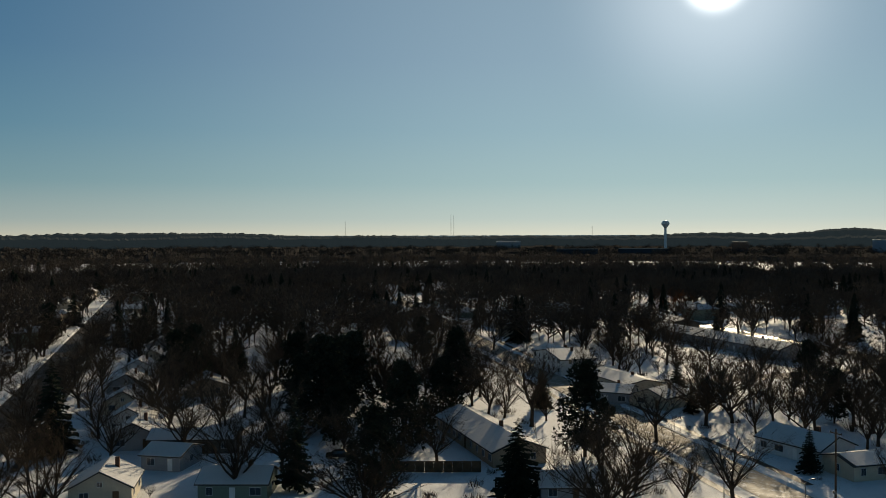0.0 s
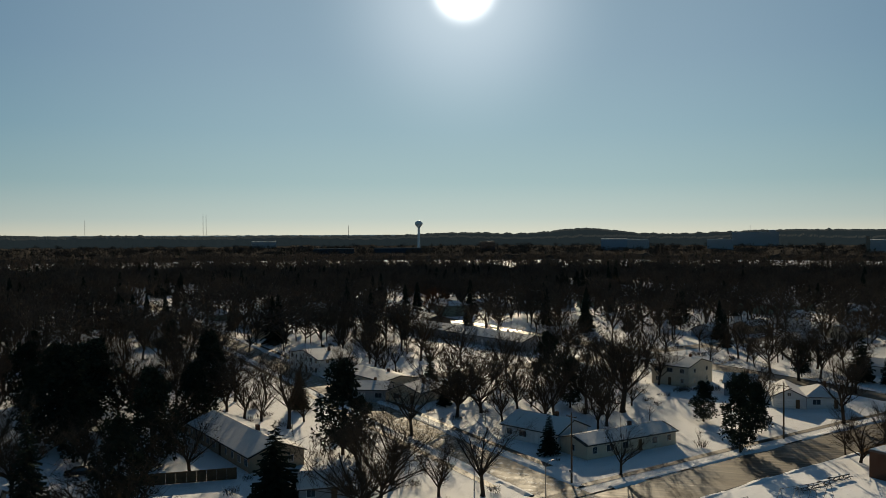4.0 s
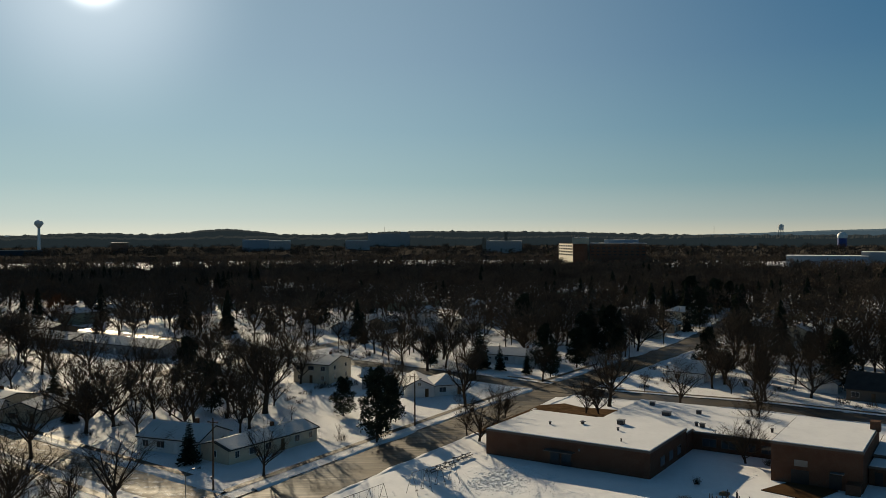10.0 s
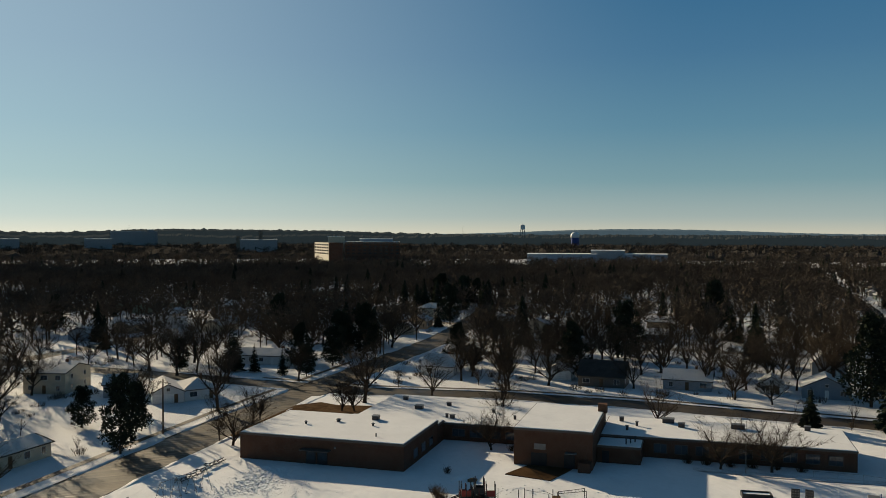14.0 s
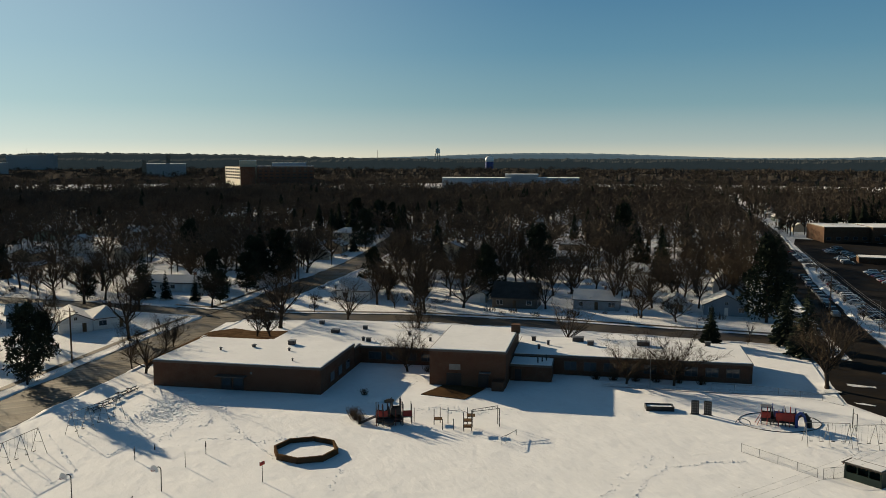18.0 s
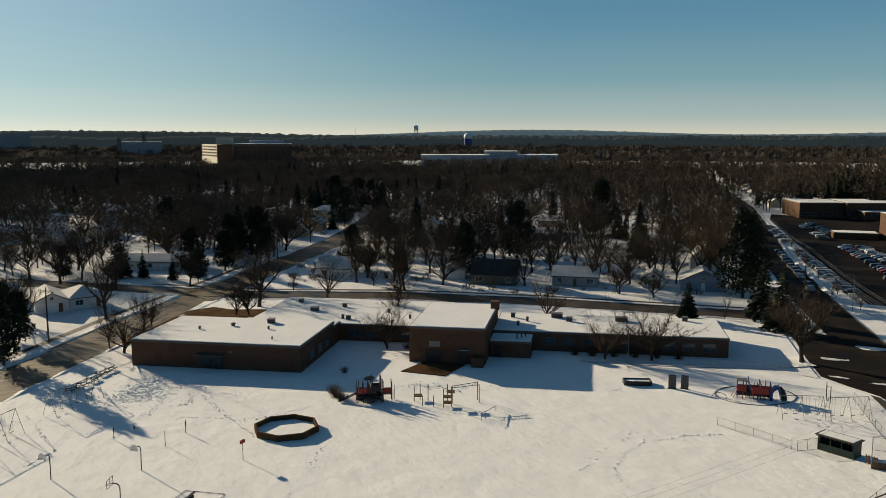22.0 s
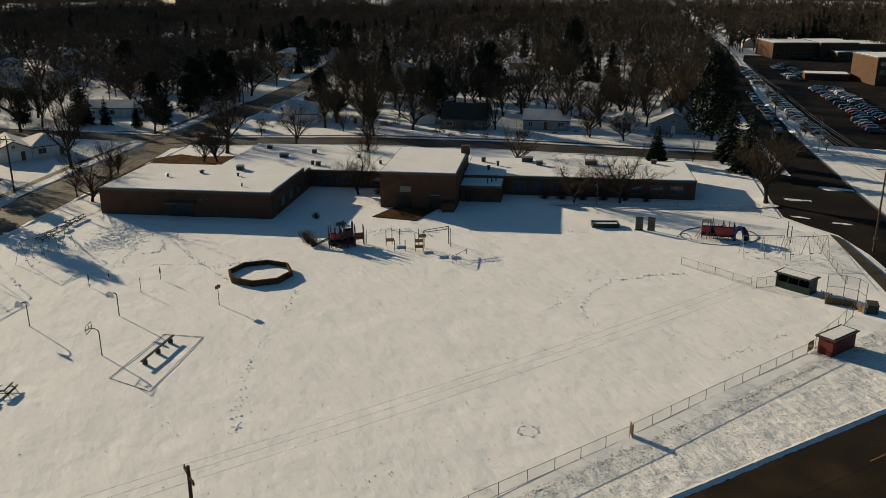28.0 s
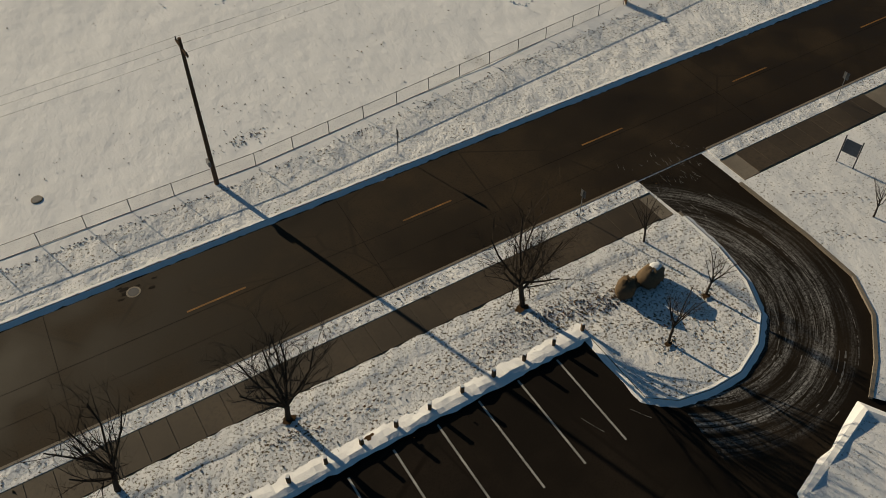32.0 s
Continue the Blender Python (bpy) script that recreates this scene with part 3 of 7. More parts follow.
# ---- trees ----
def bare_tree(seed, h, spread, bole, limbs=6, forks=4, sprays=8, twig=0.018):
    """A leafless tree: bole with limbs and branches, and a crown of fine twigs."""
    rnd = random.Random(seed)
    wood, fine = Form(), Form()
    base = 0.018 * h + (0.05 if h > 5 else -0.01)

    def grow(p, way, length, r, depth):
        q = p
        n = 3 if depth == 0 else 2
        for k in range(n):
            bend = Vector((rnd.gauss(0, 0.13), rnd.gauss(0, 0.13), rnd.gauss(0.04, 0.08)))
            way = (way + bend).normalized()
            nq = q + way * (length / n)
            r0, r1 = r * (1 - 0.55 * k / n), r * (1 - 0.55 * (k + 1) / n)
            if depth < 2:
                wood.tube(q, nq, r0, r1, 5 if depth < 1 else 3, False)
            else:
                o = way.orthogonal().normalized() * (r0 * 1.2)
                wood.face(q - o, q + o, nq + o * 0.5, nq - o * 0.5)
            q = nq
            if depth < 2:
                for _ in range(max(1, forks // 2)):
                    side = Vector((rnd.gauss(0, 1), rnd.gauss(0, 1), rnd.uniform(0.0, 0.7))).normalized()
                    w2 = (way * 0.75 + side * 0.75).normalized()
                    grow(q - way * rnd.uniform(0, length / n), w2, length * rnd.uniform(0.42, 0.66), r1 * 0.62, depth + 1)
            else:
                for _ in range(max(3, sprays * 3 // 4)):
                    side = Vector((rnd.gauss(0, 1), rnd.gauss(0, 1), rnd.gauss(0.25, 0.8))).normalized()
                    w2 = (way * 0.6 + side).normalized()
                    s = q - way * rnd.uniform(0, length / n)
                    t = s + w2 * length * rnd.uniform(0.45, 0.95)
                    o = w2.orthogonal().normalized() * twig
                    fine.face(s - o, s + o, t)

    trunk_top = Vector((rnd.gauss(0, 0.02) * h, rnd.gauss(0, 0.02) * h, bole * h))
    wood.tube((0, 0, -0.2), (0, 0, 0.12 * h * bole), base * 1.5, base, 7, False)
    wood.tube((0, 0, 0.12 * h * bole), trunk_top, base, base * 0.8, 7, False)
    for k in range(limbs):
        a = 2 * math.pi * (k + rnd.random() * 0.6) / limbs
        lift = 0.55 if k % 3 else 1.6
        way = Vector((math.cos(a) * spread, math.sin(a) * spread, lift + rnd.random() * 0.4)).normalized()
        grow(trunk_top - Vector((0, 0, rnd.uniform(0, 0.12) * h)), way, h * (1 - bole) * rnd.uniform(0.62, 0.8), base * 0.5, 0)
    return wood, fine


def conifer(seed, h, width, tiers=16, open_base=0.08):
    """A spruce: straight stem, drooping tiers of ragged needle sprays."""
    rnd = random.Random(seed)
    wood, fine = Form(), Form()
    wood.tube((0, 0, -0.2), (0, 0, h * 0.97), 0.016 * h + 0.05, 0.02, 6, False)
    for k in range(tiers):
        f = k / tiers
        arms = max(4, int(9 * (1 - f) + 5))
        for j in range(arms):
            a = 2 * math.pi * (j + rnd.random()) / arms
            g = min(0.985, max(0.0, f + rnd.gauss(0, 0.6) / tiers))
            z = h * (open_base + (1 - open_base) * g)
            r = (width * 0.5 * (1 - g) ** 0.85 + 0.1) * rnd.uniform(0.62, 1.12)
            out = Vector((math.cos(a), math.sin(a), 0))
            side = Vector((-out.y, out.x, 0))
            root, tip = Vector((0, 0, z)), out * r + Vector((0, 0, z - r * rnd.uniform(0.05, 0.34)))
            for s in range(3):
                g0, g1 = s * 0.32, s * 0.32 + rnd.uniform(0.34, 0.46)
                c0, c1 = root.lerp(tip, g0), root.lerp(tip, min(1.05, g1))
                w = r * 0.15 * (1.1 - 0.4 * g0) + 0.09
                fine.face(c0, c1 + side * w + Vector((0, 0, -w * rnd.uniform(0.1, 1.1))), c1 + out * w * 0.4)
                fine.face(c0, c1 + out * w * 0.4, c1 - side * w + Vector((0, 0, -w * rnd.uniform(0.1, 1.1))))
    return wood, fine


def pine(seed, h, width):
    """A full, uneven evergreen: stem, boughs and overlapping clumps of needles."""
    rnd = random.Random(seed)
    wood, fine = Form(), Form()
    wood.tube((0, 0, -0.2), (rnd.gauss(0, 0.1), rnd.gauss(0, 0.1), h * 0.93), 0.015 * h + 0.07, 0.03, 6, False)
    for k in range(40):
        f = 0.12 + 0.86 * ((k + rnd.random()) / 40)
        reach = width * 0.5 * min(1.0, (f + 0.12) * 2.6) * (1.04 - f) ** 0.62 * 1.25
        a, r = k * 2.4 + rnd.gauss(0, 0.4), reach * rnd.uniform(0.35, 1.0)
        c = Vector((math.cos(a) * r, math.sin(a) * r, h * f))
        wood.tube((0, 0, h * f - r * 0.25), c, 0.05, 0.02, 3, False)
        size = rnd.uniform(0.16, 0.25) * width * (1.1 - 0.55 * f)
        for _ in range(105):
            d = Vector((rnd.gauss(0, 1), rnd.gauss(0, 1), rnd.gauss(0, 0.55))).normalized()
            p = c + d * size * rnd.random() ** 0.4
            w = (d + Vector((rnd.gauss(0, 0.6), rnd.gauss(0, 0.6), rnd.gauss(0.1, 0.4)))).normalized()
            o = w.cross(Vector((rnd.gauss(0, 1), rnd.gauss(0, 1), rnd.gauss(0, 1)))).normalized() * rnd.uniform(0.15, 0.27)
            fine.face(p - o, p + o, p + w * rnd.uniform(0.45, 0.8))
    return wood, fine


def shrub(seed, h, w):
    rnd = random.Random(seed)
    f = Form()
    for _ in range(90):
        a, r = rnd.random() * 2 * math.pi, rnd.random()
        p = Vector((math.cos(a) * r * 0.25 * w, math.sin(a) * r * 0.25 * w, -0.05))
        q = Vector((math.cos(a) * r * 0.6 * w, math.sin(a) * r * 0.6 * w, h * rnd.uniform(0.5, 1)))
        f.tube(p, q, 0.02, 0.008, 3, False)
        for _ in range(3):
            s = p.lerp(q, rnd.uniform(0.4, 1))
            t = s + Vector((rnd.gauss(0, 0.3), rnd.gauss(0, 0.3), rnd.uniform(0, 0.4))) * h
            f.face(s, s + Vector((0.03, 0.02, 0)), t)
    return f


TREE_MESH = {}
for key, args in {
    "broad": (11, 10.0, 0.95, 0.22, 7, 4, 8), "round": (12, 9.0, 1.05, 0.2, 8, 4, 10), "tall": (13, 15.0, 0.6, 0.3, 6, 4, 9), "oak": (14, 13.0, 0.85, 0.24, 7, 4, 9),
    "vase": (15, 12.0, 0.55, 0.2, 6, 4, 8), "young": (16, 4.6, 0.42, 0.34, 6, 2, 4, 0.006), "lawn": (17, 8.0, 0.62, 0.26, 8, 4, 8, 0.006),
}.items():
    w, f = bare_tree(*args)
    TREE_MESH[key] = (w.mesh("trunk", BARK), f.mesh("crown", TWIG), args[1])
for key, args in {"spruce": (21, 12.0, 6.2, 36), "spire": (22, 11.0, 4.4, 34)}.items():
    w, f = conifer(*args)
    TREE_MESH[key] = (w.mesh("trunk", BARK), f.mesh("crown", NEEDLE), args[1])
w, f = pine(23, 15.0, 8.6)
TREE_MESH["pine"] = (w.mesh("trunk", BARK), f.mesh("crown", NEEDLE), 15.0)
w, f = bare_tree(18, 9.0, 1.0, 0.22, 8, 4, 10)
TREE_MESH["russet"] = (w.mesh("trunk", BARK), f.mesh("crown", TWIG_RED), 9.0)
TREE_LABEL = {
    "russet": "round tree still holding dry russet leaves",
    "broad": "leafless broad-crowned deciduous tree standing in snow", "round": "leafless round-crowned tree with dense fine twigs",
    "tall": "tall leafless tree with ascending limbs", "oak": "large leafless shade tree in a snowy yard", "vase": "leafless vase-shaped street tree",
    "lawn": "leafless lawn tree with fine open branching", "young": "small young leafless tree in the lawn", "spruce": "dark green spruce with drooping tiers", "spire": "slender dark green conifer", "pine": "tall dark pine with ragged open crown",
}
TREES = []


def tree(kind, x, y, h, wide=1.0, turn=None, z=0.0):
    wood, fine, tall = TREE_MESH[kind]
    s = h / tall
    e = thing("conifer" if kind in ("spruce", "spire", "pine") else "tree", TREE_LABEL[kind], "conifer" if kind in ("spruce", "spire", "pine") else "tree",
              pose(x, y, z, 0, 0, (x * 37 + y * 91) % 360 if turn is None else turn) @ Matrix.Diagonal((s * wide, s * wide, s, 1)), "garden trees")
    part("trunk", wood, None, e)
    part("crown", fine, None, e)
    TREES.append((x, y))
    return e


def near_line(x, y, line, d):
    p = Vector((x, y))
    for a, b in zip(line, line[1:]):
        a, b = Vector(a), Vector(b)
        w = b - a
        k = min(1, max(0, (p - a).dot(w) / w.length_squared))
        if (a + w * k - p).length < d:
            return True
    return False


def in_poly(x, y, poly):
    c = False
    for a, b in zip(poly, poly[1:] + poly[:1]):
        if (a[1] > y) != (b[1] > y) and x < (b[0] - a[0]) * (y - a[1]) / (b[1] - a[1]) + a[0]:
            c = not c
    return c


def woods(name, spots, templates, material, label, category="woods"):
    """Many far trees joined into one mesh. spots: x, y, z, height, turn, template index."""
    vs, fs, base = [], [], 0
    for x, y, z, h, a, k in spots:
        tv, tf = templates[k]
        c, s = math.cos(a), math.sin(a)
        p = tv * h
        q = np.empty_like(p)
        q[:, 0], q[:, 1], q[:, 2] = p[:, 0] * c - p[:, 1] * s + x, p[:, 0] * s + p[:, 1] * c + y, p[:, 2] + z
        vs.append(q)
        fs.append(tf + base)
        base += len(tv)
    v, f = np.concatenate(vs), np.concatenate(fs)
    m = bpy.data.meshes.new(name)
    m.vertices.add(len(v))
    m.vertices.foreach_set("co", v.astype(np.float32).ravel())
    m.loops.add(f.size)
    m.loops.foreach_set("vertex_index", f.astype(np.int32).ravel())
    m.polygons.add(len(f))
    m.polygons.foreach_set("loop_start", np.arange(0, f.size, 3, dtype=np.int32))
    m.materials.append(material)
    m.update()
    m.validate()
    return tagged(new(name, m), label, category, "", "stuff")


def blade_tree(seed, limbs, twigs, wide, thin, long=0.125):
    """A unit-high far tree of thin blades: bole, limbs and twig sprays."""
    rnd = random.Random(seed)
    v, f = [], []

    def blade(a, b, w):
        o = (b - a).cross(Vector((rnd.gauss(0, 1), rnd.gauss(0, 1), rnd.gauss(0, 1)))).normalized() * w
        k = len(v)
        v.extend([tuple(a - o), tuple(a + o), tuple(b)])
        f.append((k, k + 1, k + 2))

    for k in range(3):
        blade(Vector((0, 0, -0.02)), Vector((rnd.gauss(0, 0.02), rnd.gauss(0, 0.02), 0.75)), 0.016)
    for _ in range(limbs):
        a, lift = rnd.random() * 2 * math.pi, rnd.uniform(0.5, 0.95)
        s = Vector((0, 0, rnd.uniform(0.2, 0.45)))
        reach = wide * math.sqrt(max(0.0, 1 - ((lift - 0.64) / 0.4) ** 2)) * rnd.uniform(0.5, 0.9)
        blade(s, Vector((math.cos(a) * reach, math.sin(a) * reach, lift)), thin * 1.5)
    lobes = [(Vector((rnd.gauss(0, 0.4) * wide, rnd.gauss(0, 0.4) * wide, rnd.uniform(0.5, 0.74))), rnd.uniform(0.5, 0.78)) for _ in range(6)]
    for _ in range(twigs):
        c, k = rnd.choice(lobes)
        d = Vector((rnd.gauss(0, 1), rnd.gauss(0, 1), rnd.gauss(0.15, 0.8))).normalized()
        p = c + Vector((d.x * wide, d.y * wide, d.z * 0.34)) * (k * rnd.random() ** 0.45)
        w = (d + Vector((rnd.gauss(0, 0.5), rnd.gauss(0, 0.5), 0.35 + rnd.gauss(0, 0.4)))).normalized()
        blade(p, p + w * rnd.uniform(0.4, 1.0) * long, thin)
    return np.array(v), np.array(f)


def blade_conifer(seed, wide, tiers, arms):
    rnd = random.Random(seed)
    v, f = [], []
    for k in range(tiers):
        g = k / tiers
        z0, r0 = 0.06 + 0.94 * g, wide * (1 - g) ** 0.8 + 0.02
        for j in range(arms):
            a, z = 2 * math.pi * (j + rnd.random()) / arms, z0 + rnd.uniform(-0.5, 0.4) / tiers
            r = r0 * rnd.uniform(0.7, 1.15)
            w = 2.6 / arms
            i = len(v)
            v.extend([(0, 0, z + 0.07), (math.cos(a - w) * r, math.sin(a - w) * r, z - r * 0.4), (math.cos(a + w) * r, math.sin(a + w) * r, z - r * rnd.uniform(0.2, 0.5))])
            f.append((i, i + 1, i + 2))
    return np.array(v), np.array(f)


def blade_bush(seed, twigs):
    """A unit-high bush of thin upright blades."""
    rnd = random.Random(seed)
    v, f = [], []
    for _ in range(twigs):
        a, r = rnd.random() * 2 * math.pi, 0.75 * math.sqrt(rnd.random())
        p = Vector((math.cos(a) * r * 0.8, math.sin(a) * r * 0.8, rnd.uniform(-0.05, 0.4)))
        q = p + Vector((math.cos(a) * rnd.uniform(0, 0.35), math.sin(a) * rnd.uniform(0, 0.35), rnd.uniform(0.25, 0.6)))
        o = Vector((rnd.gauss(0, 1), rnd.gauss(0, 1), 0)).normalized() * 0.022
        k = len(v)
        v.extend([tuple(p - o), tuple(p + o), tuple(q)])
        f.append((k, k + 1, k + 2))
    return np.array(v), np.array(f)


# ---- houses ----
FOOT = []


def window_on(e, x, y, z, w, h, face):
    """A framed window on a wall; face: the side of the house it looks from."""
    f, g = Form(), Form()
    t = 0.05
    if face in "ns":
        s = -1 if face == "s" else 1
        f.box(x - w / 2 - t, y, z - t, x + w / 2 + t, y + s * 0.06, z + h + t)
        g.box(x - w / 2, y, z, x - 0.02, y + s * 0.075, z + h).box(x + 0.02, y, z, x + w / 2, y + s * 0.075, z + h)
    else:
        s = -1 if face == "w" else 1
        f.box(x, y - w / 2 - t, z - t, x + s * 0.06, y + w / 2 + t, z + h + t)
        g.box(x, y - w / 2, z, x + s * 0.075, y - 0.02, z + h).box(x, y + 0.02, z, x + s * 0.075, y + w / 2, z + h)
    part("pane", g, GLASS, part("window", f, WHITE, e, "white-framed window"))


def house(x, y, turn, w, d, eave=2.7, rise=1.8, roof="gable", wall="white", cover=True, chimney=True, garage=0, label="", bare=0.0, name="house"):
    """A house whose front runs along its own x axis from (0, 0) and whose depth runs along +y."""
    m = pose(x, y, 0.02, 0, 0, turn)
    colour = {"white": "white", "cream": "cream", "grey": "grey", "blue": "blue-grey", "green": "green", "tan": "tan", "dark": "dark brown"}[wall]
    e = thing(name, label or f"{'two-storey' if eave > 4 else 'single-storey'} {colour} sided house with a snowy {roof} roof", name.split("_")[-1], m, "houses of the neighbourhood")
    c = m @ Vector((w / 2, d / 2, 0))
    FOOT.append((c.x, c.y, 0.5 * math.hypot(w, d) + 1.5))
    body = Form()
    o, t = 0.45, 0.16
    cx, cy = w / 2, d / 2
    if roof == "gable":  # ridge along x
        k = len(body.v)
        body.v += [(0, 0, 0), (w, 0, 0), (w, d, 0), (0, d, 0), (0, 0, eave), (w, 0, eave), (w, d, eave), (0, d, eave), (0, cy, eave + rise), (w, cy, eave + rise)]
        body.f += [(0, 1, 5, 4), (2, 3, 7, 6), (1, 2, 6, 9, 5), (3, 0, 4, 8, 7), (3, 2, 1, 0)]
        s = rise / cy
        planes = [[(-o, -o, eave - o * s), (w + o, -o, eave - o * s), (w + o, cy, eave + rise), (-o, cy, eave + rise)], [(w + o, d + o, eave - o * s), (-o, d + o, eave - o * s), (-o, cy, eave + rise), (w + o, cy, eave + rise)]]
    elif roof == "cross":  # ridge along y
        body.v += [(0, 0, 0), (w, 0, 0), (w, d, 0), (0, d, 0), (0, 0, eave), (w, 0, eave), (w, d, eave), (0, d, eave), (cx, 0, eave + rise), (cx, d, eave + rise)]
        body.f += [(0, 1, 5, 8, 4), (2, 3, 7, 9, 6), (1, 2, 6, 5), (3, 0, 4, 7), (3, 2, 1, 0)]
        s = rise / cx
        planes = [[(-o, d + o, eave - o * s), (-o, -o, eave - o * s), (cx, -o, eave + rise), (cx, d + o, eave + rise)], [(w + o, -o, eave - o * s), (w + o, d + o, eave - o * s), (cx, d + o, eave + rise), (cx, -o, eave + rise)]]
    elif roof == "hip":
        body.box(0, 0, 0, w, d, eave)
        i = min(cx, cy) * 0.95
        s = rise / i
        z = eave - o * s
        if w >= d:
            p, q = (i, cy, eave + rise), (w - i, cy, eave + rise)
            planes = [[(-o, -o, z), (w + o, -o, z), q, p], [(w + o, d + o, z), (-o, d + o, z), p, q], [(-o, d + o, z), (-o, -o, z), p], [(w + o, -o, z), (w + o, d + o, z), q]]
        else:
            p, q = (cx, i, eave + rise), (cx, d - i, eave + rise)
            planes = [[(-o, -o, z), (w + o, -o, z), p], [(w + o, -o, z), (w + o, d + o, z), q, p], [(w + o, d + o, z), (-o, d + o, z), q], [(-o, d + o, z), (-o, -o, z), p, q]]
    else:  # flat
        body.box(0, 0, 0, w, d, eave)
        planes = [[(-o, -o, eave), (w + o, -o, eave), (w + o, d + o, eave + 0.05), (-o, d + o, eave + 0.05)]]
    part("wall", body, SIDINGS[wall], e)

    def thick(pts, z0, z1):
        f = Form()
        n = len(pts)
        f.v = [(a, b, c + z0) for a, b, c in pts] + [(a, b, c + z1) for a, b, c in pts]
        f.f = [tuple(range(n, 2 * n)), tuple(reversed(range(n)))] + [(i, (i + 1) % n, n + (i + 1) % n, n + i) for i in range(n)]
        return f

    for pts in planes:
        deck = part("roof", thick(pts, 0.0, t), SHINGLE, e, "dark shingled roof slope")
        if cover:
            mid = Vector((sum(p[0] for p in pts), sum(p[1] for p in pts), sum(p[2] for p in pts))) / len(pts)
            inner = [tuple(Vector(p).lerp(mid, 0.02 + bare)) for p in pts]
            part("roof_snow", thick(inner, t + 0.005, t + 0.1), SNOW_HOUSE, deck, "layer of snow on the roof")
    if chimney:
        part("chimney", Form().block(cx + w * 0.14, cy - 0.35 + d * 0.1, eave, cx + w * 0.14 + 0.6, cy + 0.35 + d * 0.1, eave + rise + 0.9, 0.04), BRICK, e, "brick chimney")
    rnd = random.Random(int(x * 7 + y * 13))
    storeys = [0.95] + ([3.5] if eave > 4 else [])
    for z in storeys:
        k = max(2, int(w / 3.2)) if math.hypot(x, y) < 330 else 2
        for i in range(k):
            px = w * (i + 0.5) / k
            if garage and z < 2 and px < garage + 0.8:
                continue
            if z < 2 and i == k // 2:
                part("door", Form().block(px - 0.45, -0.08, 0.1, px + 0.45, 0.0, 2.15, 0.02), WOOD if rnd.random() < 0.5 else WHITE, e, "front door")
            else:
                window_on(e, px, 0, z, rnd.choice((0.9, 1.3, 1.7)), 1.15, "s")
        for face, fx in (("w", 0), ("e", w)) if math.hypot(x, y) < 300 else ():
            for j in range(max(1, int(d / 4.5))):
                window_on(e, fx, d * (j + 0.5) / max(1, int(d / 4.5)), z, 0.9, 1.1, face)
    if roof == "cross" and rise > 1.6:
        window_on(e, cx, 0, eave + 0.2, 0.7, 0.7, "s")
    if garage:
        door = part("garage_door", Form().block(0.5, -0.07, 0.05, 0.5 + garage, 0, 2.2, 0.02), WHITE, e, "white sectional garage door")
        for i in range(3):
            part("rail", Form().box(0.55, -0.085, 0.55 + i * 0.52, 0.45 + garage, -0.07, 0.58 + i * 0.52), SIDINGS["grey"], door)
    return e


house(-42.0, 163.6, -26, 13.5, 9.5, wall='white', rise=1.9)
house(-23.5, 151.2, 49.4, 22.0, 7.5, wall='cream', rise=1.0, eave=2.6, bare=0.03)
house(-19.1, 235.0, -26, 10.8, 13.0, wall='cream', eave=5.2, rise=1.6)
house(10.0, 209.4, 2, 7.2, 13.0, wall='white', roof='cross', rise=1.7, garage=4.5, chimney=False)
house(17.4, 210.8, 12, 8.6, 10.0, wall='white', roof='hip', rise=1.8)
house(36.7, 266.5, -33, 21.0, 9.0, wall='white', rise=1.6)
house(83.0, 226.5, -37, 9.5, 12.0, wall='white', rise=2.4)
house(112.4, 207.3, -39, 7.0, 7.0, wall='white', roof='cross', rise=2.2, garage=5.0, chimney=False, eave=2.5, name='garage')
house(116.0, 196.0, -42, 12.0, 9.0, wall='dark', eave=3.0, rise=3.4, cover=False)
house(134.0, 184.0, -42, 12.0, 9.0, wall='grey', rise=2.0)
house(152.8, 169.8, -42, 5.5, 6.0, wall='white', roof='cross', chimney=False, name='garage')
house(159.0, 162.0, -42, 11.0, 9.0, wall='blue', roof='cross', rise=2.6)
house(187.0, 187.0, -42, 9.0, 10.0, wall='grey', roof='cross', eave=3.5, rise=4.0, chimney=False, name='barn')
house(-99.3, 211.7, -36, 21.4, 10.0, wall='cream', eave=3.0, rise=1.0)
house(-127.0, 328.0, -36, 30.0, 11.0, wall='grey', eave=3.2, rise=1.8)
house(-101.5, 309.5, -36, 44.0, 11.0, wall='grey', eave=3.2, rise=1.8)
house(-134.0, 246.0, -37, 20.0, 9.0, wall='white', rise=2)
house(-101.7, 145.1, -37.3, 32.0, 10.0, wall='tan', rise=1.9)
house(-117.2, 72.0, 45, 9.0, 9.0, roof='cross', rise=2.4, wall='cream')
house(-141.7, 95.1, 45, 9.0, 9.0, roof='cross', rise=2.4, wall='grey')
house(-154.3, 103.0, 45, 9.0, 9.0, roof='cross', rise=2.4, wall='white')
house(-171.9, 114.0, 45, 9.0, 9.0, roof='cross', rise=2.4, wall='cream')
house(-192.0, 129.0, 45, 9.0, 9.0, roof='cross', rise=2.4, wall='grey')
house(-211.5, 146.7, 45, 9.0, 9.0, roof='cross', rise=2.4, wall='white')
house(-226.1, 161.8, 45, 9.0, 9.0, roof='cross', rise=2.4, wall='cream')
house(-250.1, 183.5, 45, 9.0, 9.0, roof='cross', rise=2.4, wall='grey')
house(-283.5, 209.3, 45, 9.0, 9.0, roof='cross', rise=2.4, wall='white')
house(-60.5, 113.6, 35, 7.0, 6.5, wall='grey', eave=2.3, rise=1.5, roof='gable', chimney=False, name='garage')
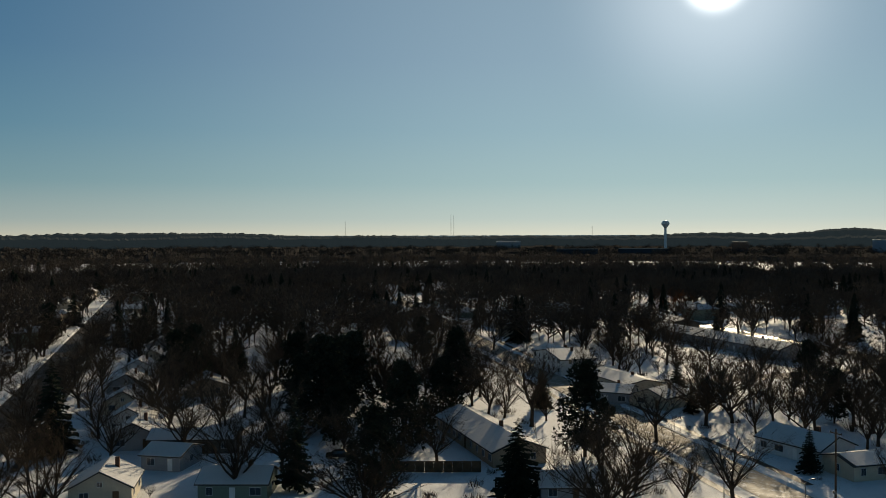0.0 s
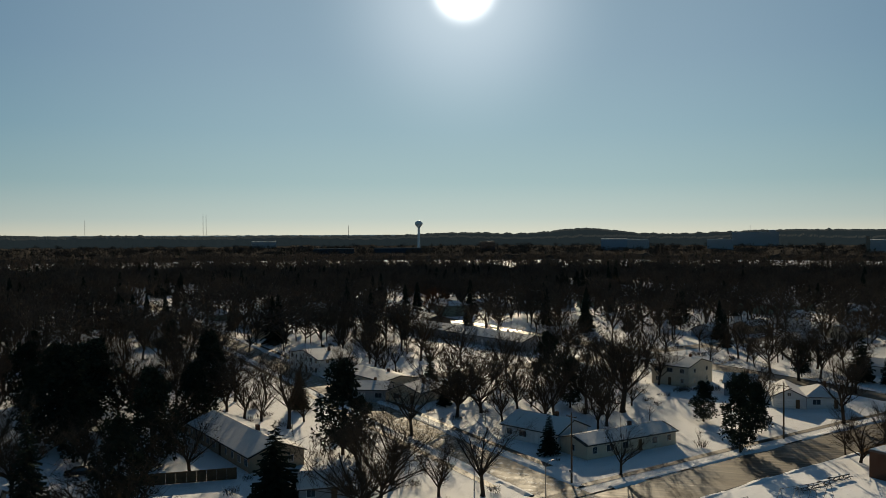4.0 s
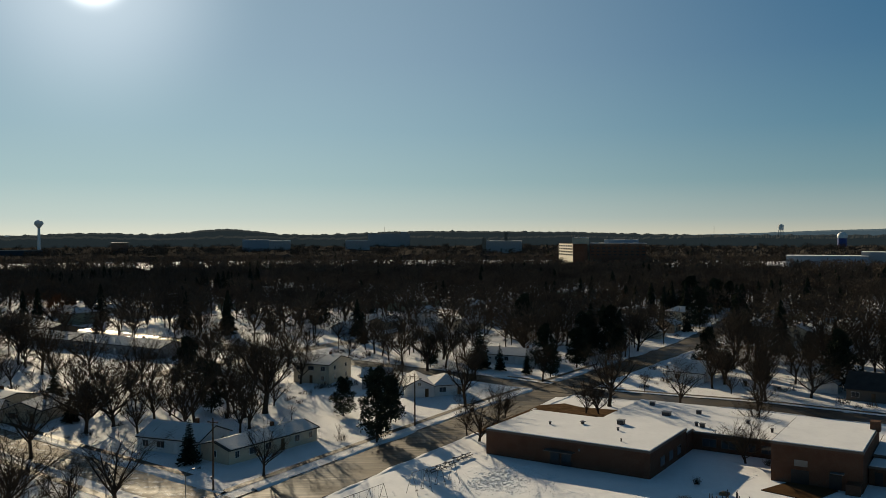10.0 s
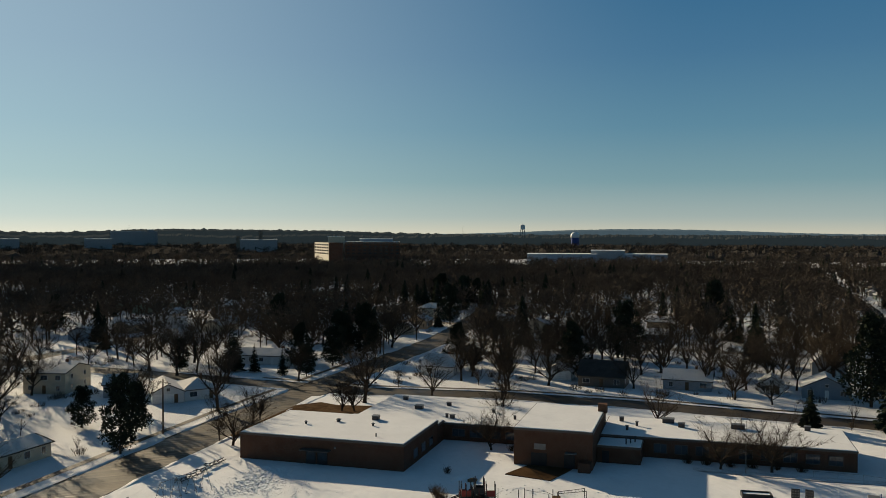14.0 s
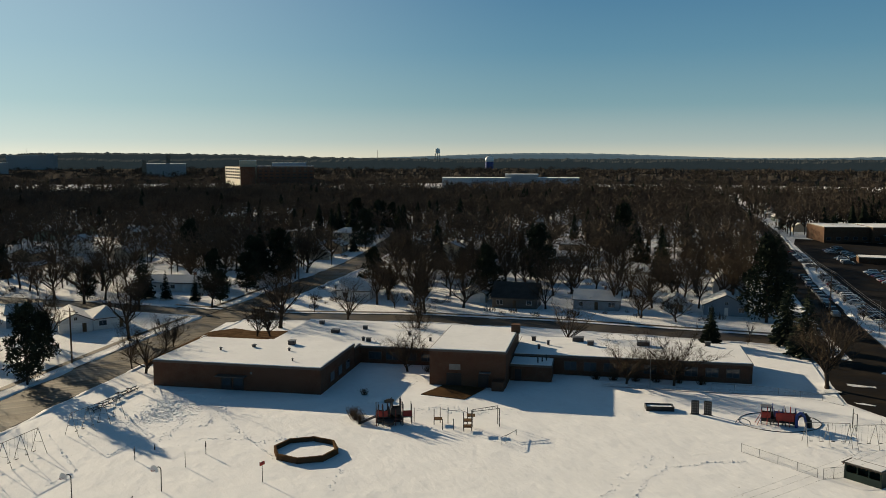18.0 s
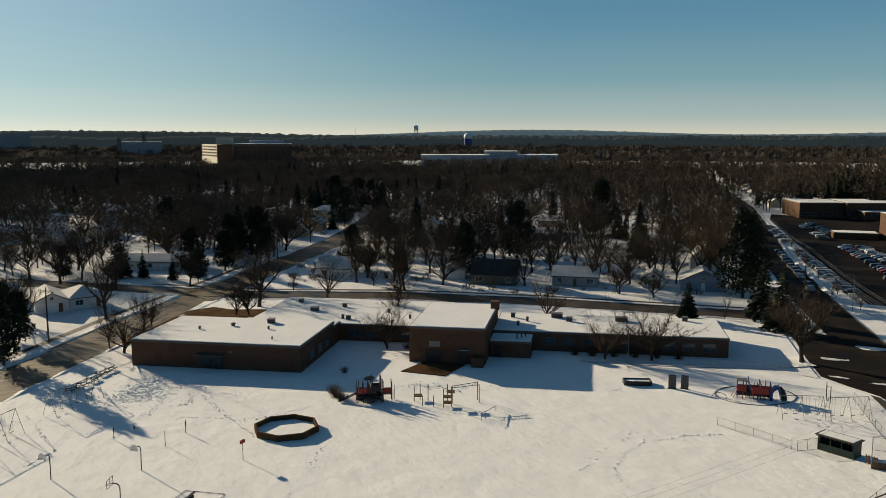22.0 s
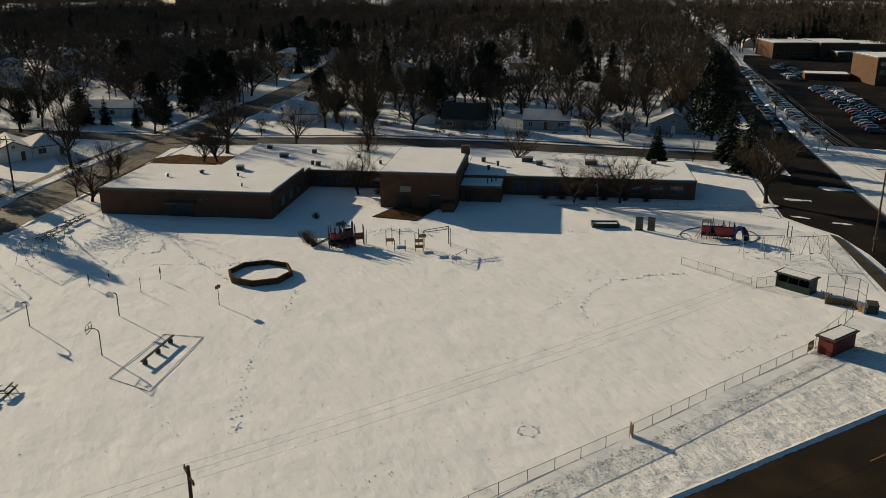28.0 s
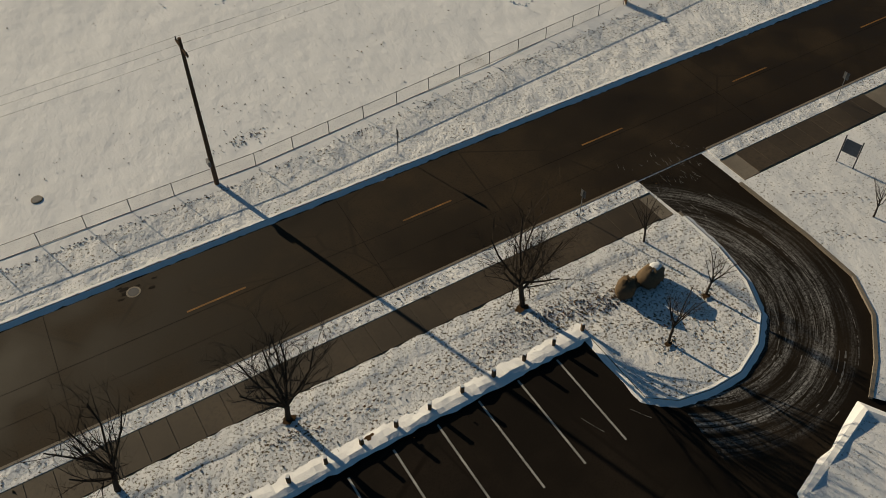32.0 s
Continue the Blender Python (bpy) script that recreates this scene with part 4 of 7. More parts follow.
house(-125.9, 91.0, 23, 7.2, 8.0, wall='grey', rise=1.2, chimney=False, eave=2.6)
house(-133.7, 98.1, 37, 15.8, 7.0, wall='dark', rise=1.2, chimney=False)
house(-103.8, 84.9, 34, 10.5, 8.0, wall='green', rise=1.5)
house(-203.0, 261.9, -38, 12.0, 10.0, wall='tan')
house(-203.1, 323.9, -38, 14.0, 10.0, wall='grey')
house(-259.9, 273.1, -38, 15.0, 10.0, wall='white')
house(-181.8, 145.3, -38, 12.0, 10.0, wall='tan')
house(-0.6, 221.9, -6, 7.3, 10.0, wall='grey', eave=3.2, rise=1.6)
house(-125.4, 230.3, -38, 20.0, 11.0, wall='white', eave=4.6, rise=1.8, roof='cross')
house(-88.4, 187.4, 12, 11.0, 10.0, wall='grey', eave=2.8, rise=1.2)
house(-77.2, 190.6, -14, 9.0, 10.0, wall='cream', eave=2.8, rise=1.6, roof='cross')
house(-152.7, 376.4, -49, 50.0, 11.0, wall='dark', eave=4.0, rise=1.8)
# houses along the side streets, front to the kerb
rnd = random.Random(77)
for line, w in SIDE_STREETS + [(WEST[2:], 8.0), (FARWEST[2:], 9.0), (LEFT[6:], 11.0), (RIGHT[7:], 9.4)]:
    for side in (1, -1):
        way = off(line, side * (w / 2 + 8))
        for p, q in zip(way, way[1:]):
            p, q = Vector(p), Vector(q)
            u, run = (q - p).normalized(), 8.0
            while run < (q - p).length - 8:
                x, y = p + u * run
                d = math.hypot(x, y)
                step_on = rnd.uniform(19, 27)
                run += step_on
                if not 325 < d < 700 or abs(math.degrees(math.atan2(x, y))) > 62 or any((x - g) ** 2 + (y - h) ** 2 < (r + 8) ** 2 for g, h, r in FOOT):
                    continue
                if any(near_line(x, y, other, v / 2 + 7) for other, v in ROADS + tuple(SIDE_STREETS) if other is not line) or x > 150 and 0.72 < x / y < 1.7 and d < 480:
                    continue
                house(x, y, math.degrees(math.atan2(u.y, u.x)) + (180 if side == 1 else 0) + 180, rnd.uniform(9, 14), rnd.uniform(8, 10), rnd.choice((2.7, 2.8, 3.2, 5.2)), rnd.uniform(1.5, 2.4), rnd.choice(("gable", "cross", "gable", "hip")), rnd.choice(("white", "cream", "grey", "blue", "tan", "green")), rnd.random() < 0.9, rnd.random() < 0.6)
tree("oak", -97.6, 158.8, 13.6, 1.10)
tree("vase", -108.2, 168.8, 14.2, 1.00)
tree("pine", -113.9, 170.5, 17.5, 1.00)
tree("tall", -86.2, 157.7, 19.2, 1.00)
tree("vase", -86.2, 164.2, 9.9, 1.00)
tree("spruce", -64.6, 113.8, 12.5, 1.25)
tree("round", -60.8, 135.5, 10.9, 1.05)
tree("oak", -83.9, 119.8, 12.7, 1.10)
tree("oak", -89.3, 114.7, 9.5, 1.00)
tree("vase", -94.3, 111.3, 8.3, 1.00)
tree("tall", -105.0, 126.4, 10.8, 1.00)
tree("oak", -101.7, 127.2, 9.6, 1.00)
tree("pine", -127.0, 147.8, 18.1, 1.20)
tree("pine", -126.8, 143.0, 17.6, 1.10)
tree("oak", -125.6, 153.3, 14.6, 1.00)
tree("tall", -180.4, 240.7, 13.0, 1.00)
tree("tall", -196.2, 253.7, 10.9, 1.00)
tree("oak", -204.7, 251.8, 13.3, 1.00)
tree("oak", -182.9, 264.0, 11.2, 1.00)
tree("vase", -209.4, 252.1, 11.3, 1.00)
tree("spire", -158.2, 210.0, 2.5, 0.60)
tree("spire", -156.5, 209.5, 2.8, 0.60)
tree("round", -102.8, 135.6, 11.7, 1.00)
tree("oak", -97.3, 133.0, 11.4, 1.00)
tree("vase", -95.3, 162.0, 12.6, 1.00)
tree("oak", -146.2, 203.6, 9.8, 1.00)
tree("spire", -55.5, 120.2, 4.2, 1.50)
tree("oak", -103.2, 117.4, 10.0, 1.00)
tree("pine", -109.9, 122.5, 10.9, 1.00)
tree("oak", -138.4, 210.0, 13.1, 1.00)
tree("oak", -155.2, 256.3, 14.8, 1.00)
tree("tall", -59.7, 159.3, 13.7, 1.20)
tree("vase", -41.8, 123.3, 11.0, 1.00)
tree("tall", -35.5, 125.8, 14.2, 1.10)
tree("oak", -67.1, 226.9, 9.2, 1.00)
tree("spire", -30.6, 152.9, 8.2, 1.20)
tree("oak", -30.4, 195.3, 15.6, 1.10)
tree("pine", -34.3, 196.0, 11.5, 1.00)
tree("oak", -49.1, 202.7, 10.1, 1.00)
tree("vase", -91.3, 221.1, 10.7, 1.00)
tree("oak", -92.7, 264.3, 9.9, 1.00)
tree("spruce", -62.7, 189.2, 7.1, 1.00)
tree("pine", -61.8, 196.1, 7.3, 1.00)
tree("round", -43.0, 193.9, 9.0, 1.00)
tree("oak", -52.4, 201.9, 8.1, 1.00)
tree("pine", -45.9, 227.4, 13.5, 1.10)
tree("oak", -23.1, 262.6, 15.9, 1.10)
tree("vase", -21.0, 202.5, 9.1, 1.00)
tree("vase", -101.7, 225.8, 7.5, 1.00)
tree("oak", -88.5, 337.1, 15.7, 1.00)
tree("oak", -73.2, 340.6, 12.3, 1.00)
tree("oak", -64.5, 342.6, 13.5, 1.00)
tree("tall", -22.2, 194.5, 21.3, 1.35)
tree("oak", -16.7, 144.0, 10.0, 1.00)
tree("pine", -4.6, 189.9, 8.5, 1.10)
tree("pine", 2.4, 165.2, 14.4, 0.80)
tree("pine", 5.6, 182.0, 10.0, 1.00)
tree("young", -15.7, 187.0, 4.8, 1.00)
tree("young", -4.9, 167.7, 4.1, 1.00)
tree("round", 22.2, 163.4, 10.6, 1.10)
tree("oak", 28.7, 181.1, 8.2, 1.00)
tree("vase", 30.8, 184.6, 7.3, 1.00)
tree("oak", 20.3, 167.9, 9.3, 0.80)
tree("oak", 30.8, 241.3, 7.4, 1.00)
tree("tall", 16.8, 289.9, 10.3, 1.00)
tree("oak", 15.1, 283.4, 9.2, 1.00)
tree("pine", 19.9, 256.8, 9.6, 1.00)
tree("oak", 7.9, 271.3, 9.6, 1.00)
tree("spire", 39.8, 248.2, 8.5, 1.00)
tree("spire", 46.4, 240.6, 7.8, 1.00)
tree("oak", -29.1, 194.8, 11.0, 1.00)
tree("vase", -26.0, 190.2, 10.4, 1.00)
tree("oak", -4.9, 278.0, 9.9, 1.00)
tree("oak", 0.5, 297.6, 10.6, 1.00)
tree("oak", 29.7, 282.7, 9.2, 1.00)
tree("oak", -19.2, 291.6, 13.1, 1.00)
tree("pine", -18.3, 368.6, 15.4, 1.00)
tree("spruce", -147.7, 87.9, 17.8, 1.00)
tree("vase", -146.0, 78.7, 10.3, 1.00)
tree("oak", -158.9, 89.8, 13.4, 1.00)
tree("oak", -124.4, 98.2, 15.8, 1.00)
tree("oak", -100.1, 88.4, 16.1, 1.15)
tree("spire", -95.9, 97.7, 15.1, 1.00)
tree("pine", -118.7, 129.5, 19.4, 1.20)
tree("pine", -149.3, 152.3, 16.2, 1.00)
tree("oak", -143.1, 130.1, 15.4, 1.00)
tree("vase", -140.0, 132.2, 13.6, 1.00)
tree("tall", -171.2, 147.9, 21.2, 1.00)
tree("oak", -164.2, 136.0, 17.3, 1.00)
tree("oak", -220.6, 138.1, 11.3, 0.80)
tree("oak", -241.0, 155.2, 12.1, 0.80)
tree("oak", -258.1, 170.5, 11.8, 0.80)
tree("oak", -351.5, 242.8, 12.5, 0.80)
tree("tall", -261.2, 143.9, 16.5, 1.00)
tree("vase", -271.8, 159.1, 17.7, 1.00)
tree("spruce", -349.0, 218.2, 16.5, 1.00)
tree("pine", -302.4, 178.7, 15.0, 1.00)
tree("spire", -227.2, 160.2, 5.7, 0.70)
tree("spire", -227.9, 162.8, 5.6, 0.70)
tree("spire", -229.2, 166.0, 5.7, 0.70)
tree("round", -148.5, 114.1, 14.2, 1.00)
tree("oak", -202.5, 163.2, 19.8, 1.00)
tree("oak", -297.0, 214.2, 15.4, 1.00)
tree("oak", -213.5, 209.7, 16.0, 1.00)
tree("oak", -122.7, 118.1, 13.3, 1.00)
tree("spruce", -125.2, 72.7, 2.3, 1.30)
tree("vase", -111.4, 82.0, 2.3, 1.00)
tree("tall", -192.3, 117.2, 10.7, 1.00)
tree("oak", -190.3, 106.7, 11.7, 1.00)
tree("pine", -317.6, 283.9, 15.4, 1.00)
tree("pine", -178.3, 139.7, 16.1, 1.10)
tree("oak", -179.1, 188.1, 15.3, 1.00)
tree("round", 51.7, 184.6, 11.4, 0.80)
tree("vase", 49.2, 185.8, 9.5, 1.00)
tree("tall", 56.8, 193.6, 17.3, 1.20)
tree("vase", 74.4, 195.3, 12.6, 1.10)
tree("oak", 30.6, 233.4, 12.3, 1.00)
tree("vase", 107.8, 319.4, 10.8, 1.00)
tree("vase", 112.9, 269.6, 11.7, 1.00)
tree("spruce", 109.3, 225.6, 8.8, 1.00)
tree("vase", 88.6, 185.2, 9.4, 1.00)
tree("oak", 127.7, 281.1, 14.6, 1.10)
tree("pine", 71.4, 273.3, 14.5, 1.00)
tree("oak", 72.8, 301.6, 15.1, 1.00)
tree("oak", 70.1, 330.3, 21.1, 1.00)
tree("oak", 24.5, 255.0, 14.3, 1.00)
tree("oak", 18.6, 250.2, 17.4, 1.10)
tree("oak", 11.8, 261.3, 16.7, 1.00)
tree("oak", 32.9, 277.1, 14.4, 1.00)
tree("tall", 85.1, 271.9, 12.7, 1.00)
tree("oak", 110.5, 380.9, 19.3, 1.00)
tree("pine", 167.8, 426.7, 18.1, 1.30)
tree("pine", 189.7, 446.5, 15.6, 1.30)
tree("pine", 196.2, 443.4, 14.4, 1.00)
tree("young", 70.7, 210.0, 6.6, 1.00)
tree("vase", 91.9, 206.5, 6.8, 1.00)
tree("spruce", 135.6, 135.8, 8.8, 1.00)
tree("pine", 165.4, 147.4, 21.4, 0.90)
tree("spruce", 143.5, 117.6, 14.3, 1.10)
tree("tall", 126.8, 99.0, 13.8, 1.10)
tree("young", 143.9, 132.7, 6.2, 1.00)
tree("oak", 143.3, 178.6, 14.8, 1.00)
tree("oak", 182.7, 189.9, 16.6, 1.00)
tree("oak", 191.7, 185.0, 20.4, 1.10)
tree("pine", 151.1, 227.1, 19.0, 1.00)
tree("pine", 120.4, 206.8, 15.6, 1.00)
tree("pine", 176.0, 153.5, 16.6, 0.80)
tree("vase", 127.4, 187.4, 12.5, 1.00)
tree("oak", 141.9, 166.0, 10.0)
tree("vase", 106.1, 321.4, 11.7)
tree("vase", 103.0, 332.5, 10.9)
tree("spruce", 170.9, 378.4, 16.4)
tree("pine", 140.9, 347.8, 17.4)
tree("pine", 60.6, 320.2, 17.2)
tree("oak", 163.1, 178.4, 13.1)
tree("pine", 221.1, 271.0, 21.6)
tree("round", 66.2, 142.9, 9.0)
tree("round", 104.1, 112.6, 10.8)
tree("round", 97.1, 117.0, 9.6)
tree("tall", 127.2, 99.4, 15.6, 1.15)
tree("spruce", 133.2, 133.6, 8.3)
tree("vase", 142.2, 131.5, 2.2)
tree("oak", 104.8, 145.6, 10.9)
tree("oak", 143.2, 168.4, 7.2)
tree("oak", 171.4, 182.3, 12.7)
tree("oak", 190.0, 183.0, 14.8)
tree("vase", 78.3, 163.8, 10.2)
tree("spruce", 150.0, 128.0, 14.0)
tree("oak", 176.0, 172.0, 16.0)
tree("oak", 190.0, 182.0, 15.0)
tree("oak", 203.0, 190.0, 14.0)
tree("oak", 192.0, 200.0, 15.0)
tree("round", 206.0, 206.0, 14.0)
tree("oak", 222.0, 214.0, 15.0)
tree("oak", 238.0, 226.0, 14.0)
tree("tall", 215.0, 222.0, 16.0)
tree("oak", 252.0, 240.0, 15.0)
tree("oak", 176.0, 190.0, 14.0)
tree("round", 160.0, 184.0, 13.0)
tree("oak", 270.0, 268.0, 14.0)
tree("vase", 190.0, 139.0, 4.2)
tree("vase", 206.0, 157.0, 3.6)
tree("vase", 222.0, 174.0, 4.5)
tree("vase", 239.0, 191.0, 4.2)
tree("vase", 256.0, 207.0, 4.8)
tree("vase", 178.0, 124.0, 3.9)
tree("round", 146.0, 158.0, 9.0)
tree("oak", 154.0, 176.0, 13.0)
tree("oak", 165.0, 170.0, 12.0)
tree("russet", -137.7, 391.2, 15.2, 1.10)
# rows of street trees along the far west street
rnd = random.Random(19)
for side in (8.2, -8.2):
    for p, q in zip(off(FARWEST[1:4], side), off(FARWEST[1:4], side)[1:]):
        n = int(math.hypot(q[0] - p[0], q[1] - p[1]) / 13)
        for k in range(n):
            g = (k + rnd.uniform(0.2, 0.8)) / n
            tree(rnd.choice(("oak", "round", "vase")), p[0] + (q[0] - p[0]) * g, p[1] + (q[1] - p[1]) * g, rnd.uniform(8, 12))
# ---- south side of the main road ----
WALK_S, WALK_N = 27.5, 30.0
solid("kerb_north", kerb([(-74, 41.45), (97, 41.45)], 0.16, STEP + 0.01), CONCRETE, "low concrete kerb beside the road", "kerb")
for x0, x1 in ((-70, 34.9), (41.6, 110)):
    solid("ground_terrace", Form().slab([(x0, WALK_N), (x1, WALK_N), (x1, 31.3), (x0, 31.3)], 0, STEP), SNOW_THIN, "strip of thin snow and turf between road and footway", "grass strip")
    solid("kerb_south", kerb([(x0, 31.4), (x1, 31.4)], 0.18, STEP + 0.02), CONCRETE, "sunlit concrete kerb beside the road", "kerb")
LAWN = [(-70, 22.3), (23.6, 22.3), (23.6, 17.2), (25.0, 16.1), (27.1, 15.7), (29.3, 15.7), (31.6, 16.6), (33.4, 18.1), (34.6, 20.5), (35.2, 23.6), (35.3, 27.4), (-70, 27.4)]
m = surface_over(LAWN, STEP, 1.2, 0.05)
m.materials[0] = SNOW_PATCHY
tagged(new("ground_lawn", m), "snowy lawn with turf and footprints between footway and car park", "lawn", "", "structure")
solid("kerb_island", kerb(LAWN[1:11], 0.2, STEP + 0.03), CONCRETE, "curved concrete kerb round the lawn", "kerb")
EAST = [(41.0, 27.4), (41.0, 21.3), (40.7, 17.3), (39.2, 14.5), (36.6, 12.2), (34.2, 10.6), (60, -20), (110, 0), (110, 27.4)]
m = surface_over(EAST, STEP, 1.5, 0.05)
m.materials[0] = SNOW_LAWN
tagged(new("ground_lawn_east", m), "snowy lawn beside the drive with a trail of footprints", "lawn", "", "structure")
solid("kerb_drive", kerb(EAST[:6], 0.22, STEP + 0.04), CONCRETE, "curved concrete kerb of the drive", "kerb")
solid("ground_snow_bank", Form().slab([(26.6, 8.4), (24, 0), (50, -20), (36, 6), (33.2, 10.2)], 0, STEP + 0.05), SNOW_LAWN, "heaped snow at the edge of the car park", "snow bank")
plough_bank([(50, -20), (24, 0), (26.6, 8.4), (33.2, 10.2), (36, 6)], -0.01, 0.9, 0.34, 12)
solid("road_lot", Form().slab([(-70, -40), (60, -40), (60, 22.2), (23.6, 22.2), (-70, 22.2)], -0.02, 0.012), ASPHALT_LOT, "near-black asphalt car park with white bay lines", "car park")
solid("road_drive", Form().slab([(24, 8), (34.2, 10.6), (36.6, 12.2), (39.2, 14.5), (40.7, 17.3), (41.0, 21.3), (41.0, 31.3), (35.1, 31.3), (35.3, 27.4), (35.2, 23.6), (34.6, 20.5), (33.4, 18.1), (31.6, 16.6), (29.3, 15.7), (27.1, 15.7), (25, 16.1)], 0.0, 0.02), TRACKED, "dark drive with packed snow and curving tyre tracks", "drive")


def arc_tracks():
    """Slush pressed into curved wheel ruts."""
    rnd = random.Random(8)
    f = Form()
    for k in range(18):
        lane = min(0.97, max(0.03, rnd.choice((rnd.gauss(0.3, 0.1), rnd.gauss(0.62, 0.12), rnd.uniform(0.05, 0.95)))))
        w, wob, sway = rnd.uniform(0.012, 0.045), rnd.uniform(0, 6), rnd.uniform(0.05, 0.3)
        s0 = rnd.uniform(0, 0.75)
        s1 = s0 + rnd.uniform(0.12, 0.5)
        n = 34

        def spot(s, side):
            a = radians(72 - 205 * s)
            rx, ry = 5.6 + 5.6 * lane + side, 6.6 + 5.2 * lane + side
            x, y = 29.6 + rx * math.cos(a), 21.8 + ry * math.sin(a)
            if a > 0.3:
                x = max(x, 34.8 + 6.0 * lane + side - (a - 0.3) * 0.6)
            return x + sway * math.sin(6 * s + wob), y + sway * math.cos(5 * s + wob), 0.0245 + 0.00002 * k

        for i in range(n):
            if noise.noise(Vector((i * 0.35, k * 3.7, 0))) < -0.05:
                continue
            p = []
            for j in (i, i + 1):
                g = w * rnd.uniform(0.2, 1.4)
                p += [spot(s0 + (s1 - s0) * j / n, -g), spot(s0 + (s1 - s0) * j / n, g)]
            if any(in_poly(c[0], c[1], LAWN) or in_poly(c[0], c[1], EAST) or c[1] > 33 or c[0] < 31 and c[1] < 15.5 for c in p):
                continue
            f.face(p[0], p[1], p[3], p[2])
    for k in range(60):
        y = rnd.uniform(29.2, 33.2)
        x = 38 + rnd.gauss(0, 1.2) + (y - 29) * rnd.uniform(-0.5, 0.5)
        d, b = rnd.uniform(0.1, 0.6), rnd.uniform(-0.6, 0.6)
        f.face((x, y, 0.033), (x + 0.05, y, 0.033), (x + d * b, y + d, 0.033))
    return f


tagged(solid("tyre_tracks", arc_tracks(), SLUSH, "grey slush streaks left by curving wheels", "snow tracks"), kind="stuff")


def prints(pts, seed, name):
    """Trodden marks: short dark hollows in pairs along a way."""
    rnd = random.Random(seed)
    f = Form()
    for (ax, ay), (bx, by) in zip(pts, pts[1:]):
        d = math.hypot(bx - ax, by - ay)
        n = max(1, int(d / 0.36))
        for i in range(n):
            t = i / n
            s = 0.14 if i % 2 else -0.14
            wx, wy = (bx - ax) / d, (by - ay) / d
            x, y = ax + (bx - ax) * t - wy * s + rnd.gauss(0, 0.05), ay + (by - ay) * t + wx * s + rnd.gauss(0, 0.05)
            for k in range(1):
                f.face((x - wx * 0.13 - wy * 0.03, y - wy * 0.13 + wx * 0.03, STEP + 0.08), (x + wy * 0.05 - wx * 0.03, y - wx * 0.05, STEP + 0.08), (x + wx * 0.13, y + wy * 0.13, STEP + 0.08), (x - wy * 0.045, y + wx * 0.045, STEP + 0.08))
    return tagged(solid(name, f, WOODCHIP, "line of footprints trodden through snow to the turf", "footprints"), kind="stuff")


prints([(4, 25.2), (7.2, 25.1), (10.3, 24.7), (13.6, 24.6), (16.8, 24.0), (20, 24.3)], 3, "footprint_trail")
prints([(8.5, 24.6), (10.6, 25.2), (13.1, 25.8), (15.3, 25.2), (18.5, 25.0)], 4, "footprint_trail")
prints([(26.8, 21.5), (28.6, 20.2), (29.4, 18.4), (30.1, 17.2)], 11, "footprint_trail")
prints([(24.8, 22.8), (26.4, 21.2), (26.2, 18.9)], 12, "footprint_trail")
prints([(42.3, 21), (45, 18), (48.5, 15.5)], 5, "footprint_trail")
prints([(43, 24.8), (46.5, 22.8), (47.5, 20.5)], 6, "footprint_trail")
prints([(28, 21.5), (30.5, 19.5), (30.2, 17.5)], 7, "footprint_trail")
prints([(24.5, 25.5), (26.5, 24.5), (28, 22)], 9, "footprint_trail")

def edge_bank(x0, x1, y_top, y_low, seed, material):
    """Ragged snow lip that slopes from the verge into the gutter."""
    rnd = random.Random(seed)
    f = Form()
    n = int((x1 - x0) / 0.35)
    rows = []
    for i in range(n + 1):
        x = x0 + (x1 - x0) * i / n
        rows.append([(x, y_top + 0.3, STEP - 0.01), (x, y_top + rnd.gauss(0, 0.02), STEP + 0.022 + rnd.uniform(0, 0.012)), (x, y_low + 0.22 + rnd.gauss(0, 0.02), 0.07 + rnd.uniform(-0.01, 0.01)), (x, y_low + rnd.gauss(0, 0.04), 0.015)])
    for a, b in zip(rows, rows[1:]):
        for j in range(3):
            f.face(a[j + 1], b[j + 1], b[j], a[j])
    return solid("ground_gutter_snow", f, material, "lip of shaded snow along the road edge", "snow ridge", "structure", True)


edge_bank(-74, 97, 41.45, 40.95, 3, SNOW_ROOF)


def trodden(line, spread, per_metre, seed, z=STEP):
    """Kicked-up snow: small tents of snow along a way."""
    rnd = random.Random(seed)
    f = Form()
    for a, b in zip(line, line[1:]):
        a, b = Vector(a), Vector(b)
        w = (b - a).normalized()
        o = Vector((-w.y, w.x))
        for k in range(int((b - a).length * per_metre)):
            p = a.lerp(b, rnd.random()) + o * rnd.gauss(0, spread)
            h, turn = rnd.uniform(0.015, 0.05), rnd.uniform(0, 3.14)
            d, e = Vector((math.cos(turn), math.sin(turn))) * rnd.uniform(0.1, 0.24), Vector((-math.sin(turn), math.cos(turn))) * rnd.uniform(0.06, 0.12)
            top, lo = (*(p + d * 0.2), z + 0.03 + h), z - 0.02
            c = [(*(p + d), lo), (*(p + e), lo), (*(p - d), lo), (*(p - e), lo)]
            for i in range(4):
                f.face(c[i], c[(i + 1) % 4], top)
    return f


